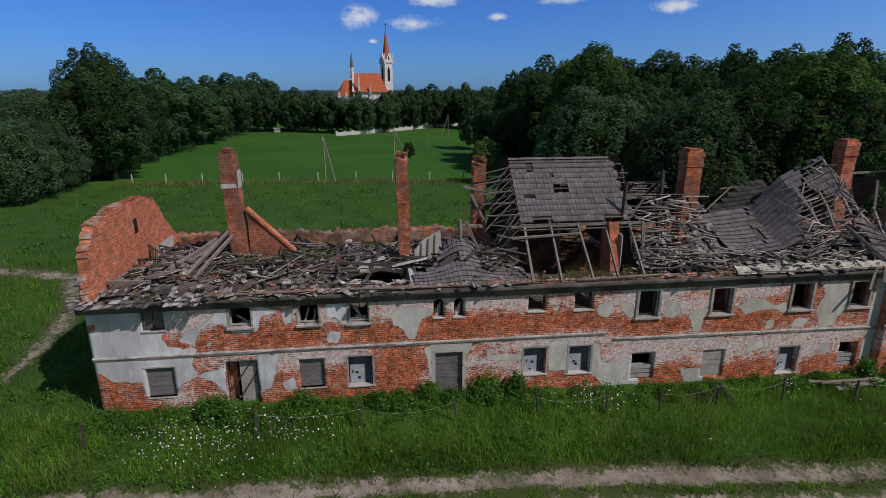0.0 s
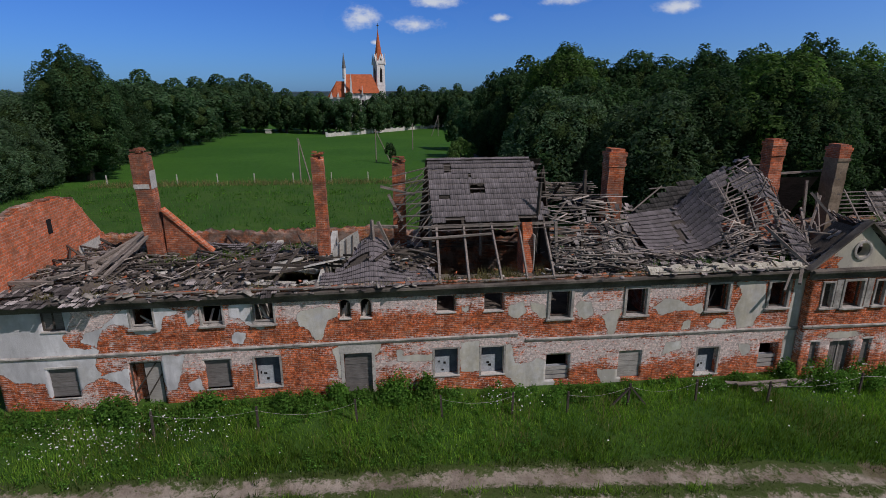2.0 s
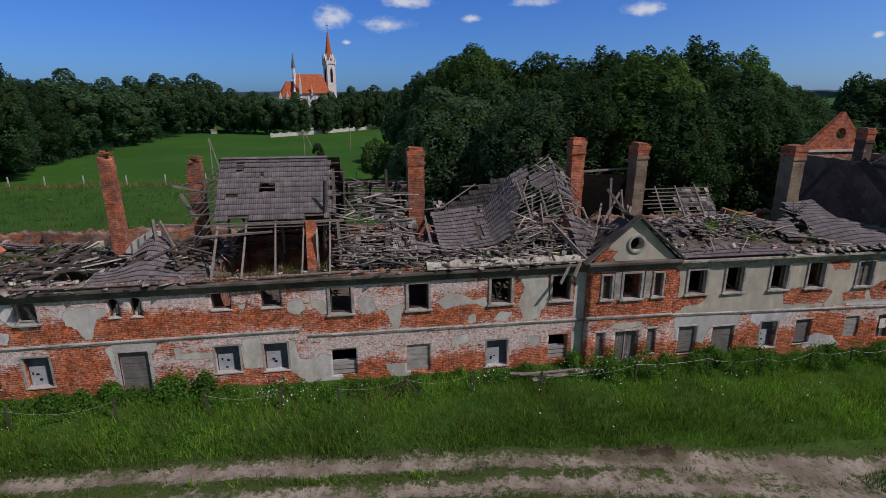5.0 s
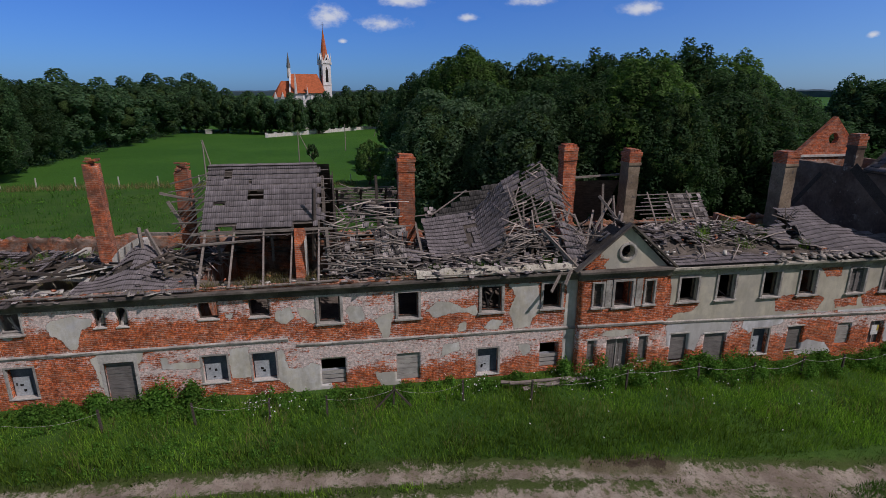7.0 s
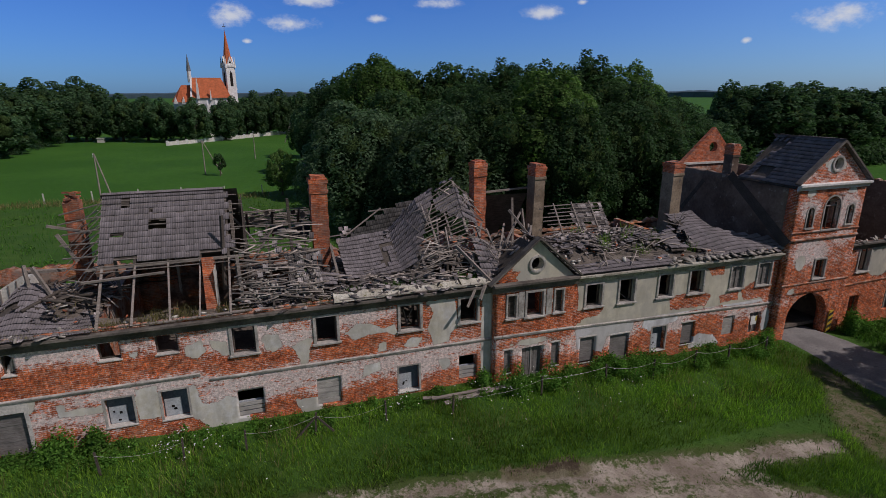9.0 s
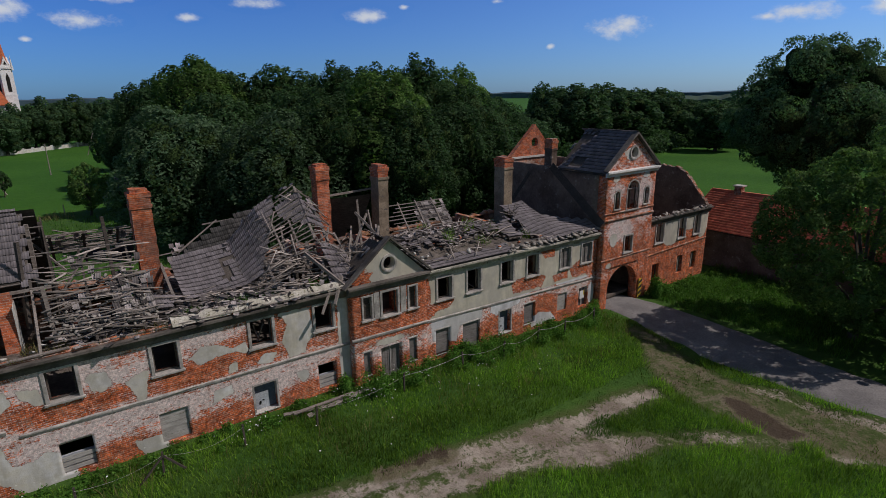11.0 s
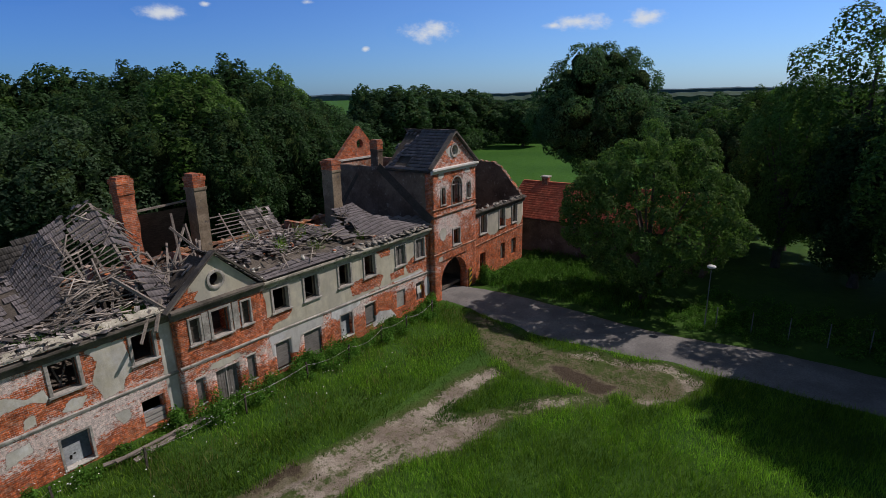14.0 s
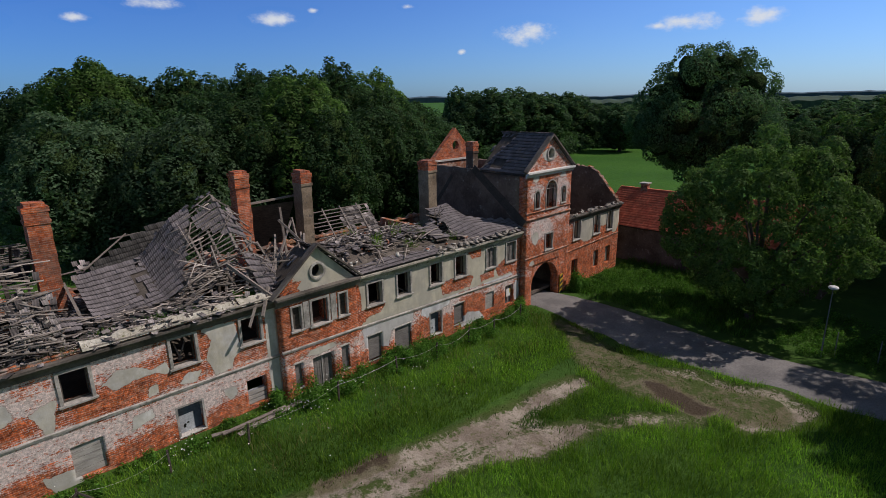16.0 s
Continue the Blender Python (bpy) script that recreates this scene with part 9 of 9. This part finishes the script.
# single leafy bushes against the wall
for x, y, r, h in ((-7.4, 22.0, 0.8, 1.3), (-6.6, 21.6, 0.7, 1.1), (-3.5, 22.5, 0.75, 1.1), (-0.2, 22.1, 0.85, 1.0), (0.9, 22.4, 0.6, 0.7), (2.2, 22.5, 0.7, 1.1), (3.3, 22.3, 0.7, 0.8), (4.9, 22.4, 0.95, 1.6), (6.4, 22.5, 0.6, 1.5), (25.3, 22.4, 0.7, 1.3), (33.4, 22.3, 0.9, 1.4),
                   (27.2, 22.0, 0.6, 0.9), (36.2, 22.4, 0.7, 1.0), (41.4, 22.2, 0.8, 1.3), (46.0, 22.3, 0.8, 1.4), (53.6, 21.9, 0.8, 2.3), (54.6, 21.7, 0.9, 1.6), (57.0, 21.6, 0.9, 1.3), (22.8, 22.5, 0.6, 0.7)):
    ob = weeds("bush", [(x + rng.uniform(-0.3, 0.3) * r, y + rng.uniform(-0.25, 0.25) * r, r * rng.uniform(0.5, 0.8), h * rng.uniform(0.6, 1.0)) for _ in range(6)], 0.13, M_WEED, "", 420)
    ob["kind"] = ""
    del ob["kind"]
    tagged(ob, "leafy green elder bush growing against the wall", "bush", group="bushes along the wall")
strip = [(x, rng.uniform(21.2 - 0.5 * (x > 26), 22.75), rng.uniform(0.2, 0.5), rng.uniform(0.3, 0.8) * (1.0 + 0.9 * (x > 26))) for x in rng.uniform(-13, 47, 400)]
weeds("nettles", strip, 0.10, M_WEED, "dense nettles and weeds along the foot of the wall", 330)
strip = [(x, rng.uniform(17.6, 21.6), rng.uniform(0.15, 0.4), rng.uniform(0.2, 0.5)) for x in rng.uniform(-22, 12, 260)]
weeds("meadow_weeds", strip, 0.08, M_WEED, "broad-leaved weeds scattered in the meadow", 240)
weeds("meadow_weeds", [(rng.uniform(-24, -13), rng.uniform(18, 32), rng.uniform(0.2, 0.5), rng.uniform(0.3, 0.7)) for _ in range(120)], 0.10, M_WEED, "broad-leaved weeds beyond the gable", 200)
weeds("verge_weeds", [(rng.uniform(53.3, 64), rng.uniform(11, 22.5), rng.uniform(0.3, 0.6), rng.uniform(0.4, 1.0)) for _ in range(170)], 0.13, M_WEED, "rank weeds on the verge", 200)
weeds("verge_weeds", [(rng.uniform(53.5, 62), rng.uniform(-8, 5), rng.uniform(0.3, 0.7), rng.uniform(0.4, 1.1)) for _ in range(130)], 0.13, M_WEED, "rank weeds under the trees", 200)
weeds("verge_weeds", [(rng.uniform(53.0, 58.5), rng.uniform(0.5, 6.5), rng.uniform(0.25, 0.5), rng.uniform(0.4, 0.9)) for _ in range(110)], 0.11, M_WEED, "bright nettles round the street lamp", 220)
weeds("field_weeds", [(rng.uniform(-40, 20), rng.uniform(36, 80), rng.uniform(0.4, 1.0), rng.uniform(0.4, 0.9)) for _ in range(150)], 0.2, M_WEED, "clumps of docks in the long field", 70)
weeds("undergrowth", [(104 + 98 * min(1, t * 1.4) + rng.uniform(-3, 3), 86 + 14 * t - 55 * max(0, t - 0.6) / 0.4 + rng.uniform(-2, 2), rng.uniform(3.0, 5.0), rng.uniform(4, 8)) for t in rng.random(80)], 0.8, M_LEAF, "dark bushes along the edge of the eastern wood", 9)
weeds("undergrowth", [(rng.uniform(24, 62), rng.uniform(44, 50), rng.uniform(1.0, 2.2), rng.uniform(1.5, 4.0)) for _ in range(60)], 0.3, M_LEAF, "dark undergrowth at the foot of the wood", 50)
weeds("undergrowth", [(-46 - 5 * t + rng.uniform(-3, 1), 78 + 150 * t + rng.uniform(-2, 2), rng.uniform(1.0, 2.2), rng.uniform(1.5, 3.5)) for t in rng.random(70)], 0.35, M_LEAF, "dark undergrowth at the foot of the western wood", 40)


def flowers(name, patches, material, label, size=0.05):
    P = []
    for x, y, r, n, h in patches:
        q = rng.normal(size=(n, 2)) * r
        px, py = x + q[:, 0], np.minimum(y + q[:, 1], 22.7)
        P.append(np.stack([px, py, ground_z(px, py) + rng.uniform(h * 0.6, h, n)], axis=1))
    P = np.vstack(P)
    fr = random_frames(len(P), np.tile([0, -0.3, 1.0], (len(P), 1)), 0.3)
    v, f = scatter(LEAF_V, LEAF_F, P, fr, rng.uniform(0.6, 1.5, (len(P), 1)) * size * np.ones((1, 3)))
    return tagged(new(name, fast_mesh(name, v, f, material)), label, "flowers", kind="stuff")


flowers("white_flowers", [(-9, 20.2, 0.8, 70, 0.7), (-6.5, 20.0, 1.2, 110, 0.7), (-3.5, 20.1, 0.7, 70, 0.7), (-7.5, 19.2, 1.0, 60, 0.6), (10.5, 21.4, 0.9, 50, 0.8), (9, 21.6, 0.6, 20, 0.8), (20.5, 21.7, 0.8, 40, 0.7), (26, 21.2, 1.0, 40, 0.8), (29, 21.6, 0.8, 30, 0.9),
                          (14, 20.5, 2.5, 14, 0.6), (24, 20.4, 2.5, 14, 0.6), (2, 20.0, 4.0, 20, 0.6), (-10, 18.6, 3.0, 16, 0.6), (33, 19.5, 2.0, 40, 0.6)], M_PETAL, "white umbels standing over the weeds", 0.065)

# ---- stake fence with slack white tape ----
stakes = [(-12.0, 20.4), (-5.3, 20.6), (-1.0, 20.5), (3.2, 20.6), (7.0, 20.7), (10.2, 20.7), (12.8, 20.6), (15.9, 21.0), (19.4, 21.0), (22.7, 20.4), (28.0, 20.8), (32.5, 21.2), (35.6, 21.0), (39.0, 21.3), (41.6, 21.2), (45.1, 21.5)]
tops = []
for i, (x, y) in enumerate(stakes):
    z = float(ground_z(x, y))
    ob = thing("fence_stake", "weathered wooden fence stake in the grass", "post", group="stake fence")
    bm = bmesh.new()
    lean = rng.uniform(-0.1, 0.1)
    beam(bm, (x, y, z - 0.3), (x + lean, y, z + 1.15), 0.09, 0.09)
    part("stake", bm, M_DARKWOOD, ob)
    if i == 7:
        for s in (-1, 1):
            bm = bmesh.new()
            beam(bm, (x + 0.9 * s, y - 0.1, z), (x + lean, y - 0.06, z + 1.0), 0.08, 0.08)
            part("brace", bm, M_DARKWOOD, ob)
    tops.append((x + lean, y, z + 1.0))
for i, (a, b) in enumerate(zip(tops, tops[1:])):
    if i in (0, 3, 5, 8):
        continue
    sag = 0.12 + 0.3 * ((i * 7) % 5) / 5
    bm = bmesh.new()
    pts = [(a[0] + (b[0] - a[0]) * t, a[1] + (b[1] - a[1]) * t - 0.05, a[2] + (b[2] - a[2]) * t - sag * 4 * t * (1 - t)) for t in [k / 8 for k in range(9)]]
    tube(bm, pts, [0.008 if i > 9 else 0.005] * 9, 5)
    me = bpy.data.meshes.new("fence_tape")
    bm.to_mesh(me)
    bm.free()
    me.materials.append(M_PLASTER)
    tagged(new("fence_tape", me), "slack white fence tape between two stakes", "tape", group="fence tapes")
PLANKPILE = thing("plank_pile", "old grey planks lying in the weeds", "timber")
timbers("plank", [((21.6, 22.0, 2.2), (24.0, 21.4, 2.15)), ((22.6, 21.3, 2.1), (26.6, 21.9, 2.1)), ((22.0, 21.7, 2.25), (25.4, 21.8, 2.2))], PLANKPILE, M_WOOD, 0.22, 0.06)
